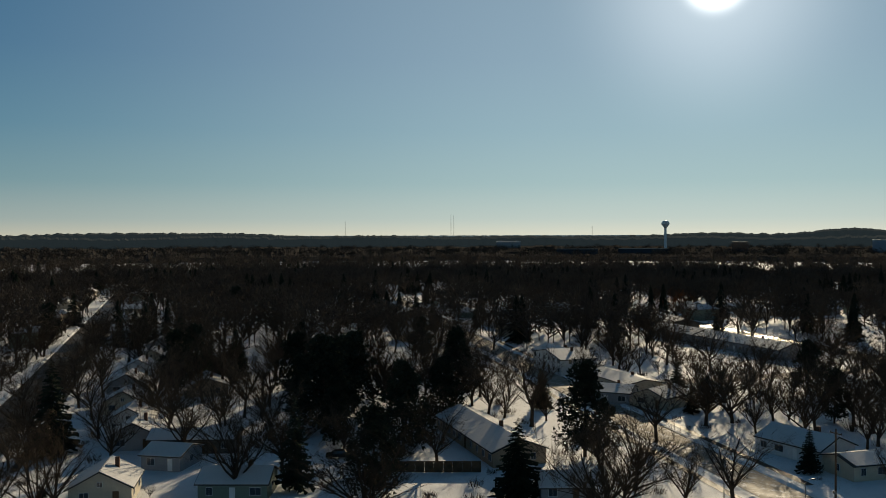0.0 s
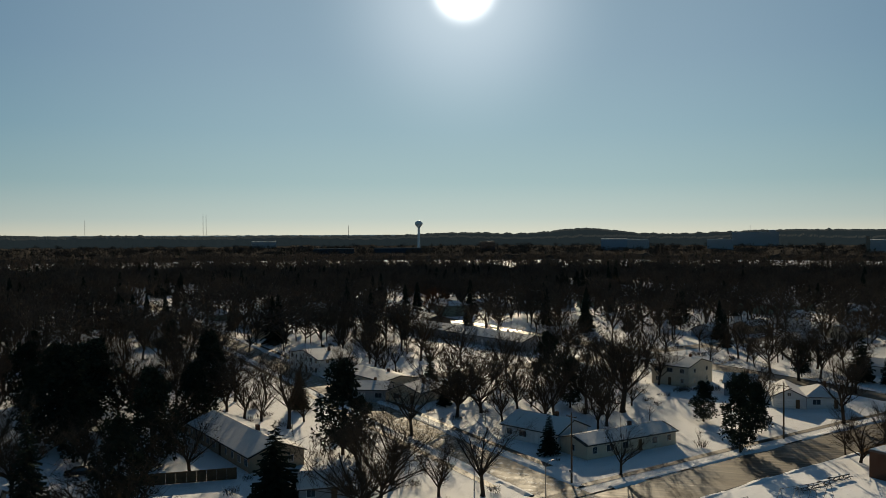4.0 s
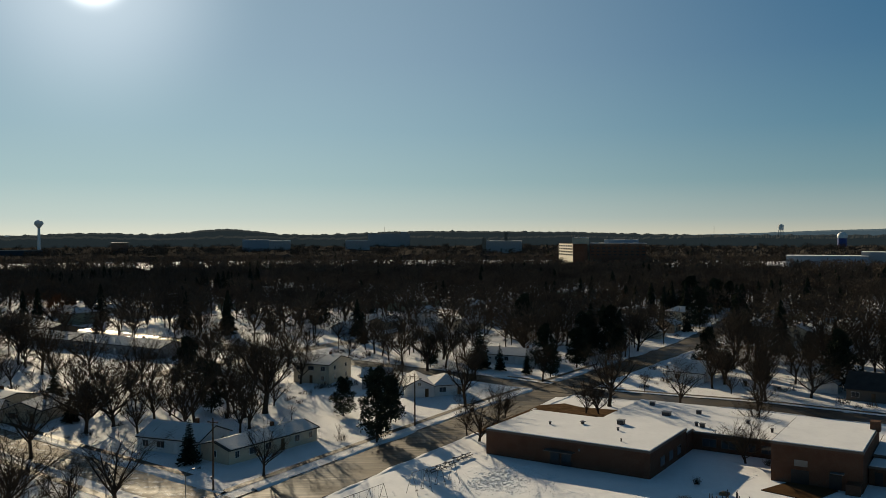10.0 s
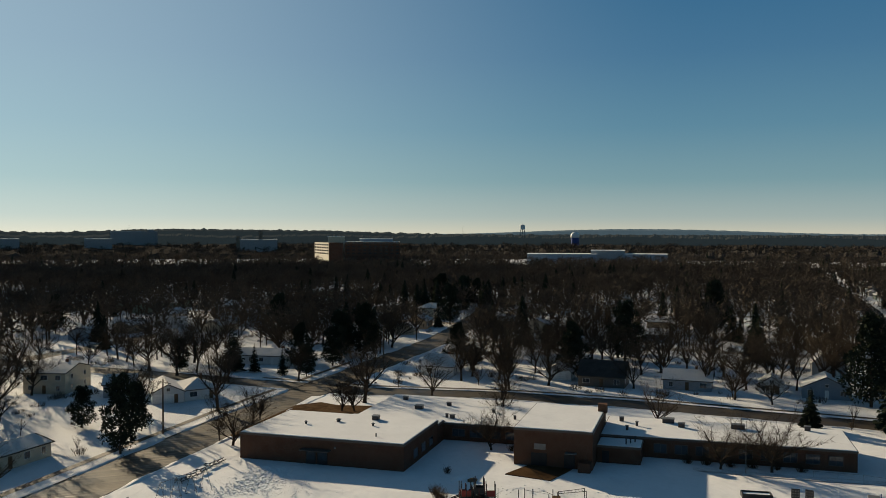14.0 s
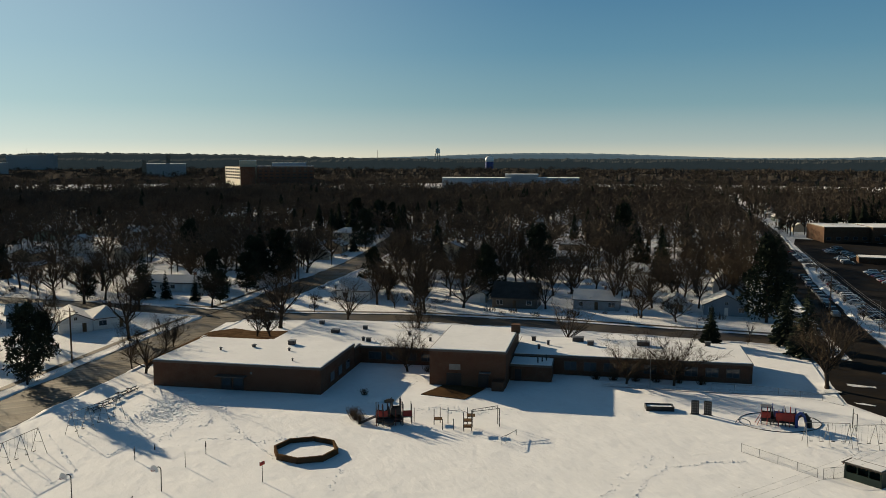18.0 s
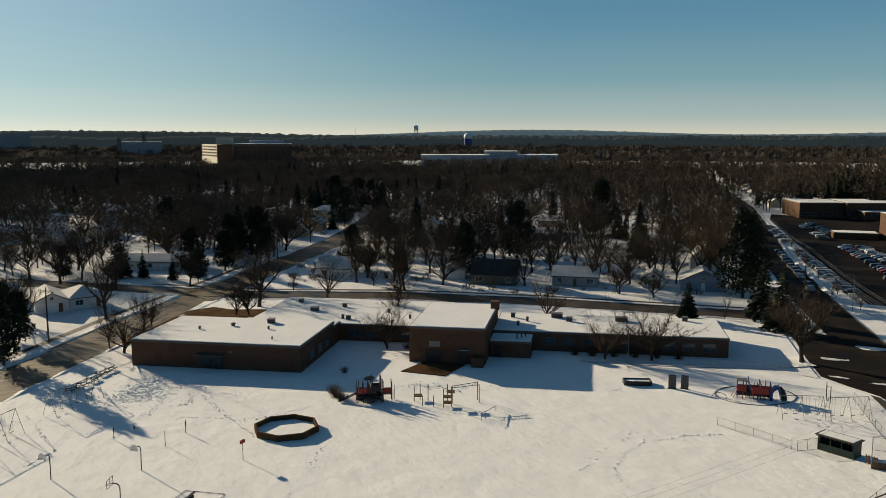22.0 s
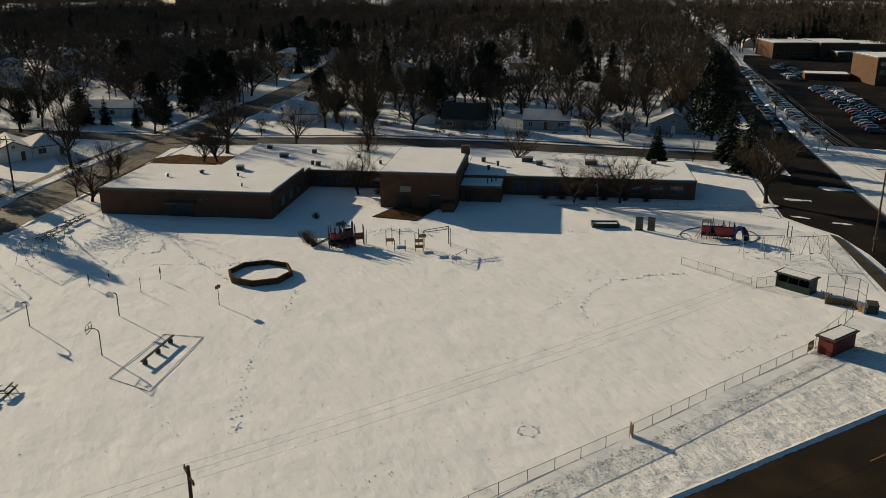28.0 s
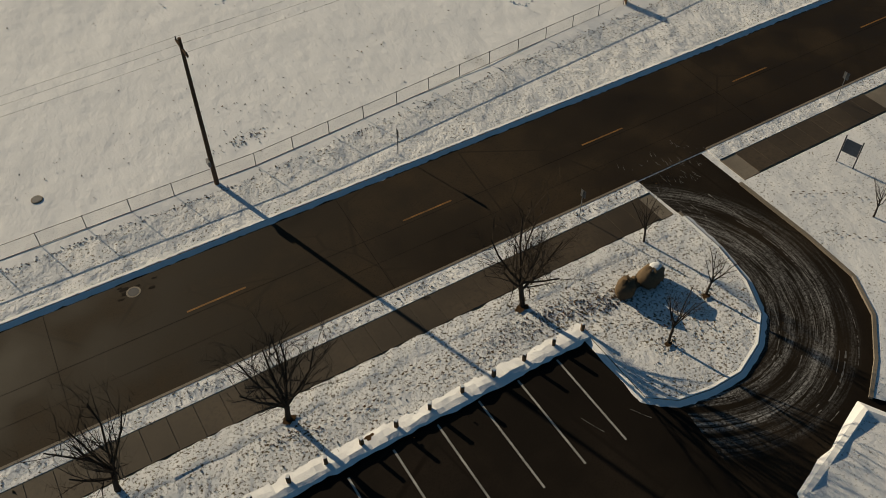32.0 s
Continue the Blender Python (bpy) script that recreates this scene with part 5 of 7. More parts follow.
marks = Form()
for k, (line, spread, dense) in enumerate((
    ([(13.5, 117.3), (17.1, 119), (24.4, 120.9), (29.7, 117.7), (30.9, 108.7)], 0.2, 3),
    ([(31.1, 146.9), (25, 134.8), (18.3, 122.4)], 0.5, 5), ([(32.6, 141.4), (25.8, 126.9), (22.8, 127.5)], 0.4, 5),
    ([(27, 147.8), (17.3, 134.3), (10.7, 129.1)], 0.8, 6), ([(26, 146), (20, 131)], 2.4, 70), ([(22, 140), (13, 128)], 1.8, 25),  ([(29.7, 117.7), (29.1, 129.8), (30.8, 139.6)], 0.3, 4),
    ([(45.3, 117.6), (36.6, 115.8), (29.2, 115.9)], 0.3, 4), ([(65.9, 137.7), (55.4, 127.7), (47.5, 116.2)], 0.6, 5),
    ([(15.1, 142.1), (17, 125.9), (11.3, 120.1)], 0.12, 6), ([(4.4, 132.9), (6.8, 115.5), (2.9, 111.6)], 0.12, 6),
    ([(65.9, 77.1), (69, 79.5), (75.3, 82.2), (82, 81.1), (86.5, 79)], 0.22, 5), ([(65.9, 77.1), (63.7, 73.6), (63.3, 70.1)], 0.22, 5),
    ([(68.6, 57.1), (74.5, 58), (81.1, 58.1)], 0.2, 5), ([(61.8, 77.9), (68.3, 82.6), (78.3, 86.4)], 0.5, 3),
    ([(37.4, 101.1), (28.1, 87.7), (23.1, 79.6), (18.7, 68.6)], 0.35, 3), ([(60, 118), (72, 112), (86, 103), (97, 96)], 1.2, 9),
    ([(52, 119), (60, 120), (66, 113)], 1.0, 8), ([(90, 92), (101, 88), (108, 78)], 0.9, 7), ([(96, 70), (103, 76), (112, 84)], 0.8, 6))):
    one = trodden(line, spread, dense, 40 + k)
    n = len(marks.v)
    marks.v += one.v
    marks.f += [tuple(i + n for i in q) for q in one.f]
for cx, cy, r in ((60.8, 70.2, 0.9), (42.1, 55.7, 0.95)):
    one = trodden([(cx + r * math.cos(a * 0.5), cy + r * math.sin(a * 0.5)) for a in range(14)], 0.06, 5, int(cx))
    n = len(marks.v)
    marks.v += one.v
    marks.f += [tuple(i + n for i in q) for q in one.f]
tagged(solid("trodden_snow", marks, SNOW, "kicked-up snow along trodden ways over the field", "snow tracks"), kind="stuff")


litter = solid("ground_leaf_litter", Form().slab([(-10.2, 14), (-8.4, 12), (-7.4, 27), (-3, 33), (4, 36), (11.5, 38), (11.7, 46), (6, 48.5), (-2, 47), (-7, 49), (-11, 44)], 0.1, 0.34), WOODCHIP, "brown leaf litter and bare ground under trees", "bare ground")
litter.matrix_basis = SCHOOL
litter.data.materials[0] = plain("leaf_litter", (0.1, 0.064, 0.038), 0.95, 0, 3.0, 0.45, 0.6, gloss=0.0)


def tufts(spots, seed, z=STEP + 0.03):
    """Blades and clods of turf that stick out of thin snow. spots: x, y, radius x, radius y, count."""
    rnd = random.Random(seed)
    f = Form()
    for x, y, rx, ry, n in spots:
        for _ in range(n):
            p, s = Vector((x + rnd.gauss(0, rx), y + rnd.gauss(0, ry), z)), rnd.uniform(0.018, 0.05)
            for k in range(3):
                f.face(p + Vector((rnd.gauss(0, s), rnd.gauss(0, s), -0.04)), p + Vector((rnd.gauss(0, s), rnd.gauss(0, s), -0.04)), p + Vector((rnd.gauss(0, s), rnd.gauss(0, s), s)))
    return f


tagged(solid("turf_tufts", tufts([(13.5, 50.2, 1.1, 0.35, 90), (4, 56, 6, 4, 70), (22, 58, 9, 5, 90), (16, 53, 5, 1.5, 60), (45, 62, 16, 8, 120), (70, 66, 10, 7, 80), (20, 75, 14, 9, 80)], 1), TURF, "scattered dark clods of turf on the snow field", "turf"), kind="stuff")
tagged(solid("turf_tufts", tufts([(19.9, 24.8, 1.3, 0.5, 260), (22, 24.6, 1.6, 0.6, 300), (24.5, 24.2, 1.3, 0.6, 260), (26.2, 23.6, 0.5, 0.4, 110), (18, 24.3, 3.5, 0.9, 170), (10, 24.6, 3.5, 0.9, 170), (6, 25.4, 1.2, 0.8, 110), (-2, 25, 4, 1, 140), (31.6, 21, 0.3, 0.3, 40), (27.2, 19.4, 0.3, 0.3, 40), (30, 18.5, 2, 1.5, 60), (29.5, 21.5, 1.8, 1.6, 90)], 2), TURF, "brown turf tufts showing through the lawn snow", "turf"), kind="stuff")
tagged(solid("turf_tufts", tufts([(-10 + k * 6.2, 30.7, 2.6, 0.32, 70) for k in range(8)], 3), TURF, "brown turf tufts in the strip beside the road", "turf"), kind="stuff")
tagged(solid("turf_tufts", tufts([(-40 + k * 5.5, 45.75 + max(0, (k * 5.5 - 52) * 0.078), 2.7, 0.16, 60) for k in range(26)], 4), TURF, "line of dark turf along the fence foot", "turf"), kind="stuff")

# bay lines and centre dashes
for k, (x, y) in enumerate(((7.2, 21.5), (10.0, 21.7), (12.8, 21.8), (15.55, 21.9), (18.2, 21.9), (20.95, 21.9), (4.5, 21.5), (1.8, 21.5))):
    solid("bay_line", Form().box(x - 0.06, 15.7, 0.0, x + 0.06, y, 0.017), PAINT_WHITE, "white painted parking bay line on asphalt", "road marking", "structure")
for k in range(-3, 7):
    solid("centre_dash", Form().box(3.9 + k * 15.15, 36.53, 0.0, 7.72 + k * 15.15, 36.67, 0.026), PAINT_YELLOW, "worn yellow centre-line dash on asphalt", "road marking", "structure")
solid("road_seam", Form().box(-70, 36.2, 0.0, 110, 36.235, 0.0235).box(-70, 34.0, 0, 110, 34.02, 0.0235), ASPHALT_LOT, "dark tar-sealed seam along the road", "road seam")
for x in (-4.2, 15.6, 47.0):
    solid("road_seam", Form().slab([(x, 31.6), (x + 0.04, 31.6), (x + 0.54, 41.3), (x + 0.5, 41.3)], 0, 0.0238), ASPHALT_LOT, "dark tar-sealed crack across the road", "road seam")
drain = thing("storm_drain", "round iron drain cover in a patched, wet road edge", "drain cover", pose(1.6, 39.9, 0.02))
part("cover", Form().tube((0, 0, 0), (0, 0, 0.012), 0.34, 0.34, 16), DARK_STEEL, drain)
part("ring", Form().tube((0, 0, 0), (0, 0, 0.008), 0.46, 0.46, 16), CONCRETE, drain)
rnd = random.Random(31)
for k in range(9):
    px, py, r = rnd.uniform(-0.9, 1.5), rnd.uniform(-0.35, 0.75), rnd.uniform(0.12, 0.32)
    part("patch", Form().slab([(px + r * rnd.uniform(0.7, 1.7) * math.cos(i * 0.785), py + r * 0.6 * rnd.uniform(0.6, 1.3) * math.sin(i * 0.785)) for i in range(8)], 0, 0.005 + 0.0004 * k), ASPHALT_LOT, drain, "dark wet asphalt patch")
hole = thing("manhole", "round dark iron manhole cover sunk in the snow", "manhole cover", pose(-1.5, 51.6, STEP))
part("cover", Form().tube((0, 0, 0), (0, 0, 0.03), 0.34, 0.32, 16), DARK_STEEL, hole)
part("rim", Form().tube((0, 0, -0.05), (0, 0, 0.02), 0.42, 0.39, 16), CONCRETE, hole)

# ---- small upright things ----
for x0, x1 in ((-70, 34.9), (41.6, 110)):
    solid("pavement_bed", Form().slab([(x0, WALK_S), (x1, WALK_S), (x1, WALK_N), (x0, WALK_N)], 0, STEP - 0.05), CONCRETE, "bed of the concrete footway", "footway")
walk_e = tagged(new("pavement_footway"), "damp concrete footway of square slabs", "footway", "", "structure")
slab_mesh = Form().block(0.01, 0.01, 0, 1.51, 2.38, 0.035, 0.012).mesh("slab", WET_WALK)
for k in range(70):
    x = -50 + k * 1.525
    if not 33.2 < x < 41.7:
        part("slab", slab_mesh, None, walk_e).location = (x, WALK_S + 0.06, STEP - 0.05)


def bollard(x, y):
    e = thing("bollard", "short weathered timber post at the edge of the car park", "bollard", pose(x, y, STEP - 0.02, 0, 0, (x * 53) % 90), "car park bollards")
    part("post", Form().block(-0.1, -0.1, 0, 0.1, 0.1, 0.72, 0.02), WOOD, e)
    part("cap", Form().block(-0.105, -0.105, 0.72, 0.105, 0.105, 0.76, 0.015), SNOW_ROOF, e, "cap of snow")
    return e


for k in range(14):
    bollard(-4.0 + k * 2.11, 22.75)


def snow_heap(x0, x1, y, seed, k=1.0):
    rnd = random.Random(seed)
    f = Form()
    n = int((x1 - x0) / 0.45)
    rows = []
    for i in range(n + 1):
        x = x0 + (x1 - x0) * i / n
        rows.append([(x, y + o + rnd.gauss(0, 0.05), STEP - 0.04 + k * h * rnd.uniform(0.6, 1.3) + 0.05 * (k < 1)) for o, h in ((-0.5, 0.0), (-0.3, 0.12), (0, 0.17), (0.4, 0.12), (1.0, 0.0))])
    for a, b in zip(rows, rows[1:]):
        for j in range(4):
            f.face(a[j], b[j], b[j + 1], a[j + 1])
    return solid("ground_snow_ridge", f, SNOW if k == 1 else SNOW_PATCHY, "ploughed ridge of lumpy snow", "snow ridge", "structure", True)


snow_heap(-20, 23.6, 22.5, 1)
snow_heap(-20, 33.5, 26.5, 2, 0.22)


def island_bank():
    """Shaded snow pushed up against the outside of the island kerb."""
    rnd = random.Random(6)
    f, line = Form(), []
    for a, b in zip(LAWN[1:11], LAWN[2:11]):
        line += [Vector(a).lerp(Vector(b), k / 8) for k in range(8)]
    rows = []
    for i, p in enumerate(line):
        w = (line[min(i + 1, len(line) - 1)] - line[max(i - 1, 0)]).normalized()
        o = Vector((w.y, -w.x))
        rows.append([(*(p - o * 0.15), STEP + 0.02), (*(p + o * 0.02), STEP + 0.05 + rnd.uniform(0, 0.01)), (*(p + o * (0.24 + rnd.gauss(0, 0.015))), 0.07 + rnd.uniform(0, 0.015)), (*(p + o * (0.46 + rnd.gauss(0, 0.03))), 0.012)])
    for a, b in zip(rows, rows[1:]):
        for j in range(3):
            f.face(a[j], a[j + 1], b[j + 1], b[j])
    return solid("ground_island_snow", f, SNOW_ROOF, "curved bank of shaded snow round the lawn island", "snow ridge", "structure", True)


island_bank()


def street_sign(x, y, h, turn, plate=RED, label="small road sign on a thin steel post"):
    e = thing("road_sign", label, "road sign", pose(x, y, STEP - 0.02, 0, 0, turn), "road signs")
    part("post", Form().tube((0, 0, 0), (0, 0, h), 0.03, 0.03, 6), STEEL, e)
    part("plate", Form().box(-0.23, -0.035, h - 0.62, 0.23, -0.03, h - 0.02), plate, e, "thin metal sign plate")
    return e


street_sign(22.1, 42.7, 2.3, 80, STEEL)
street_sign(29.3, 30.6, 2.4, 95, STEEL)
street_sign(54.4, 30.5, 2.5, 95, STEEL)
board = thing("notice_board", "dark notice board between two steel posts on the snowy lawn", "sign", pose(48.65, 24.85, STEP - 0.02, 0, 0, -75))
for x in (-0.62, 0.62):
    part("post", Form().tube((x, 0, 0), (x, 0, 2.4), 0.045, 0.045, 8), DARK_STEEL, board)
part("panel", Form().block(-0.56, -0.03, 1.05, 0.56, 0.03, 2.15, 0.015), plain("blue_grey_panel", (0.06, 0.075, 0.1), 0.4, 0, 1, 0.2), board, "blue-grey sign panel")


def boulder(x, y, rx, ry, rz, seed, turn):
    e = new("boulder", Form().ball((0, 0, rz * 0.72), rx, ry, rz, 0.3, seed, 9, 13).mesh("boulder", STONE, True))
    e.matrix_basis = pose(x, y, STEP - 0.1, 0, 0, turn)
    return tagged(e, "large brown granite boulder set in the lawn island", "boulder", "island boulders")


boulder(27.5, 23.75, 0.78, 0.62, 0.74, 1, 20)
boulder(28.45, 23.95, 0.5, 0.4, 0.42, 4, 0)
capped = boulder(29.45, 23.65, 1.0, 0.72, 0.77, 3, 10)
part("snow_cap", Form().ball((0.25, 0.05, 1.24), 0.5, 0.36, 0.1, 0.2, 9, 6, 12), SNOW_ROOF, capped, "small cap of snow", True)
for x, y, h in ((21.5, 26.2, 8.3), (6.0, 26.3, 8.0), (-3.2, 27.0, 7.5)):
    tree("lawn", x, y, h, 0.85, None, STEP - 0.02)
for x, y, h in ((31.4, 26.5, 4.6), (31.7, 21.0, 4.9), (27.2, 19.4, 5.4), (46.1, 20.2, 4.0)):
    tree("young", x, y, h, 1.0, None, STEP - 0.02)
for x, y, s in ((21.3, 26.0, 0.5), (6.0, 26.2, 0.45), (31.6, 20.9, 0.35), (27.1, 19.3, 0.3), (9.2, 22.9, 0.4)):
    rnd = random.Random(int(x * 9))
    f = Form()
    f.v = [(x + s * rnd.uniform(0.6, 1.2) * math.cos(k * 0.45), y + s * 0.6 * rnd.uniform(0.6, 1.2) * math.sin(k * 0.45), STEP + 0.075) for k in range(14)]
    f.f = [tuple(range(14))]
    tagged(solid("bare_patch", f, WOODCHIP, "patch of bare brown turf in the snow", "bare turf"), kind="stuff")


# ---- poles and wires ----
def utility_pole(x, y, h, turn, arm=2.2, label="tall weathered timber utility pole with a crossarm"):
    e = thing("utility_pole", label, "utility pole", pose(x, y, STEP - 0.1, 0, 0, turn), "utility poles")
    part("pole", Form().tube((0, 0, 0), (0, 0, h), 0.17, 0.11, 9), POLE_WOOD, e)
    bar = part("crossarm", Form().block(-0.06, -arm / 2, h - 0.75, 0.06, arm / 2, h - 0.62, 0.015), POLE_WOOD, e)
    for k in (-0.46, 0.0, 0.46):
        part("insulator", Form().tube((0, k * arm, h - 0.62), (0, k * arm, h - 0.42), 0.05, 0.035, 7), BLACK, bar)
    part("brace", Form().tube((0.08, -arm * 0.33, h - 0.7), (0.08, 0, h - 1.35), 0.02, 0.02, 4).tube((0.08, arm * 0.33, h - 0.7), (0.08, 0, h - 1.35), 0.02, 0.02, 4), STEEL, e)
    part("meter_box", Form().block(-0.3, -0.28, 1.9, -0.12, 0.28, 2.3, 0.02), STEEL, e, "grey metal box")
    return e


utility_pole(9.7, 46.6, 11.85, 0)
utility_pole(-62, 46.4, 11.8, 0)
utility_pole(100, 57, 11.8, 20)
utility_pole(171.2, 134.1, 13.7, 47, 2.6)
utility_pole(10.6, 178.5, 11.0, 57)
utility_pole(-23.6, 136.1, 11.5, 57)
utility_pole(80, 252, 12.5, 57)
utility_pole(262, 229, 13.0, 47, 2.6)
utility_pole(376, 346, 13.0, 47, 2.6)
utility_pole(118, 72, 13.2, 47, 2.6)


def wires(name, a, b, offsets, sag, r=0.02):
    """Sagging lines between two poles."""
    a, b = Vector(a), Vector(b)
    w = (b - a).normalized()
    n = Vector((-w.y, w.x, 0))
    for o, dz in offsets:
        pts = [a.lerp(b, k / 14) + n * o + Vector((0, 0, dz - sag * 4 * (k / 14) * (1 - k / 14))) for k in range(15)]
        e = new(name, Form().path(pts, r, 3).mesh(name, STEEL if r > 0.022 else DARK_STEEL))
        tagged(e, "thin sagging overhead wire between utility poles", "overhead wire", "overhead wires", "structure")


three = ((-1.0, 0), (0, 0.05), (1.0, 0))
wires("overhead_wire", (-62, 46.4, 11.4), (9.7, 46.6, 11.45), three, 0.8, 0.008)
wires("overhead_wire", (9.7, 46.6, 11.45), (100, 57, 11.4), three, 1.0, 0.008)
six = ((-1.2, 0), (-0.6, 0), (0.6, 0), (1.2, 0), (0, -1.2), (0.1, -2.0), (0.0, -2.7))
wires("overhead_wire", (118, 72, 13.0), (171.2, 134.1, 13.5), six, 1.0, 0.03)
wires("overhead_wire", (171.2, 134.1, 13.5), (262, 229, 12.8), six, 1.3, 0.03)
wires("overhead_wire", (262, 229, 12.8), (376, 346, 12.8), six, 1.5, 0.035)


def street_lamp(x, y, h, turn):
    e = thing("street_lamp", "tall steel street lamp with a curved arm", "street lamp", pose(x, y, STEP - 0.1, 0, 0, turn), "street lamps")
    part("pole", Form().tube((0, 0, 0), (0, 0, h), 0.09, 0.06, 8), STEEL, e)
    part("arm", Form().path([(0, 0, h), (0.5, 0, h + 0.35), (1.4, 0, h + 0.45)], 0.035, 6), STEEL, e)
    part("head", Form().block(1.25, -0.12, h + 0.36, 1.85, 0.12, h + 0.5, 0.03), DARK_STEEL, e)
    return e


street_lamp(175.0, 123.9, 8.0, 140)
street_lamp(-37.5, 127.9, 4.4, 57)
street_lamp(-26.0, 127.2, 5.2, 57)
street_lamp(10.8, 183.6, 8.8, -33)
flag = thing("flagpole", "bare steel flagpole in front of the school", "flagpole", pose(99.4, 113.5, STEP - 0.05))
part("pole", Form().tube((0, 0, 0), (0, 0, 8.8), 0.07, 0.035, 8), STEEL, flag)
part("ball", Form().ball((0, 0, 8.88), 0.09, 0.09, 0.09), STEEL, flag)


# ---- fences ----
def chain_fence(pts, h=1.2, gap=3.05, label="low chain-link fence with steel posts and top rail"):
    e = thing("chain_link_fence", label, "fence", pose(0, 0, STEP - 0.05), "yard fences")
    for a, b in zip(pts, pts[1:]):
        a, b = Vector((*a, 0)), Vector((*b, 0))
        d = (b - a).length
        n = max(1, round(d / gap))
        last = 1 if (b - Vector((*pts[-1], 0))).length < 0.01 else 0
        for k in range(n + last):
            p = a.lerp(b, k / n)
            part("post", Form().tube(p, p + Vector((0, 0, h + 0.04)), 0.034, 0.034, 6), STEEL, e)
        up = Vector((0, 0, h))
        part("top_rail", Form().tube(a + up, b + up, 0.024, 0.024, 6), STEEL, e)
        part("netting", Form().face(a + Vector((0, 0, 0.05)), b + Vector((0, 0, 0.05)), b + up, a + up), NETTING, e, "woven wire netting")
        part("bottom_wire", Form().tube(a + Vector((0, 0, 0.06)), b + Vector((0, 0, 0.06)), 0.02, 0.02, 4), DARK_STEEL, e)
    return e


chain_fence([(-60, 46.9), (12.8, 46.95), (49.3, 50.1)])
chain_fence([(49.9, 50.3), (60.6, 51.6), (78.4, 53.5)])
chain_fence([(88.6, 82.3), (89.8, 70.9)])
chain_fence([(80.2, 53.9), (86.5, 55.6), (92.3, 57.6)], 1.8)
chain_fence([(90.0, 70.2), (92.8, 69.4)], 1.5, 1.4)
chain_fence([(101.8, 65.1), (106.8, 71.0), (115.5, 80.6)], 1.2)
chain_fence([(108, 107.5), (113.9, 102.9), (119.6, 94.2), (120.3, 90.7)], 1.2)
solid("road_junction", Form().slab([(113.5, 66.5), (126, 74), (142, 95), (151, 107), (146.5, 117.5), (130.4, 101.1), (122.3, 91.6), (121.4, 86), (120.9, 80)], 0.0, 0.031), ASPHALT_LOT, "wide patched asphalt mouth of a side street", "road")
solid("pavement_side", Form().slab([(102.5, 59.5), (106, 60.5), (110.4, 66.1), (119.6, 78.9), (119.6, 80.6), (111.8, 70.9), (105.9, 63.6)], 0.0, STEP + 0.09), WET_WALK, "damp brown footway beside the street", "footway")
for x, y, r in ((147.5, 99, 2.6), (134, 97.5, 1.4), (127, 84, 1.0), (139, 110, 1.2), (124.5, 90, 0.9)):
    rnd = random.Random(int(x * 7))
    lump = Form().slab([(x + r * rnd.uniform(0.5, 1.2) * math.cos(k * 0.48 + 0.8) - r * 0.3 * math.sin(k * 0.48), y + 1.6 * r * rnd.uniform(0.5, 1.2) * math.sin(k * 0.48)) for k in range(13)], 0.0, 0.05)
    tagged(solid("snow_patch", lump, SNOW_THIN, "ragged patch of packed snow on the asphalt", "snow patch"), kind="stuff")
ring = thing("edging_ring", "dark curved plastic edging round a play area", "edging", pose(104, 89.3, STEP - 0.02, 0, 0, -20))
for k in range(26):
    a, b = k * math.pi / 13, (k + 0.97) * math.pi / 13
    p, q = Vector((6.2 * math.cos(a), 4.9 * math.sin(a))), Vector((6.2 * math.cos(b), 4.9 * math.sin(b)))
    o = Vector((-(q - p).y, (q - p).x)).normalized() * 0.035
    part("board", Form().slab([tuple(p - o), tuple(q - o), tuple(q + o), tuple(p + o)], 0.0, 0.1 + 0.04 * (k % 4 == 0)), BLACK, ring)


def timber_gate(x, y, turn, w=1.2, h=1.25):
    e = thing("timber_gate", "narrow dark timber gate in the fence line", "gate", pose(x, y, STEP - 0.03, 0, 0, turn))
    for k in range(5):
        part("board", Form().block(-w / 2 + k * w / 4.6, -0.02, 0.08, -w / 2 + k * w / 4.6 + 0.16, 0.02, h, 0.01), WOOD, e)
    for z in (0.3, 1.0):
        part("rail", Form().box(-w / 2, 0.02, z, w / 2 + 0.02, 0.07, z + 0.1), WOOD, e)
    return e


timber_gate(49.6, 50.2, 60, 0.9, 1.3)
timber_gate(79.2, 53.7, 10)
timber_gate(93.9, 62.6, -80, 1.5)


# ---- dugouts and backstop ----
def dugout(name, x, y, turn, w, d, h, wall, label, slats):
    e = thing(name, label, "dugout", pose(x, y, STEP - 0.04, 0, 0, turn))
    part("back_wall", Form().box(0, d - 0.1, 0, w, d, h), wall, e)
    for xx in (0.0, w - 0.1):
        part("side_wall", Form().box(xx, 0, 0, xx + 0.1, d - 0.1, h), wall, e)
    part("front_rail", Form().box(0.1, 0, 0, w - 0.1, 0.08, 0.95), wall, e)
    for k in range(4):
        part("post", Form().box(0.12 + k * (w - 0.36) / 3, 0.0, 0.95, 0.24 + k * (w - 0.36) / 3, 0.1, h), WHITE if slats else wall, e)
    part("bench", Form().block(0.3, d - 0.55, 0.4, w - 0.3, d - 0.12, 0.46, 0.015), WOOD, e)
    roof = part("roof", Form().box(-0.25, -0.35, h, w + 0.25, d + 0.25, h + 0.12), SHINGLE, e, "dark flat roof")
    part("roof_snow", Form().block(0.05, -0.05, h + 0.125, w - 0.1, d - 0.05, h + 0.18, 0.02), SNOW_ROOF, roof, "thin snow on the roof")
    for k in range(9):
        part("rafter", Form().box(0.0 + k * (w - 0.1) / 8, -0.42, h - 0.1, 0.08 + k * (w - 0.1) / 8, -0.3, h), WOOD, roof)
    return e


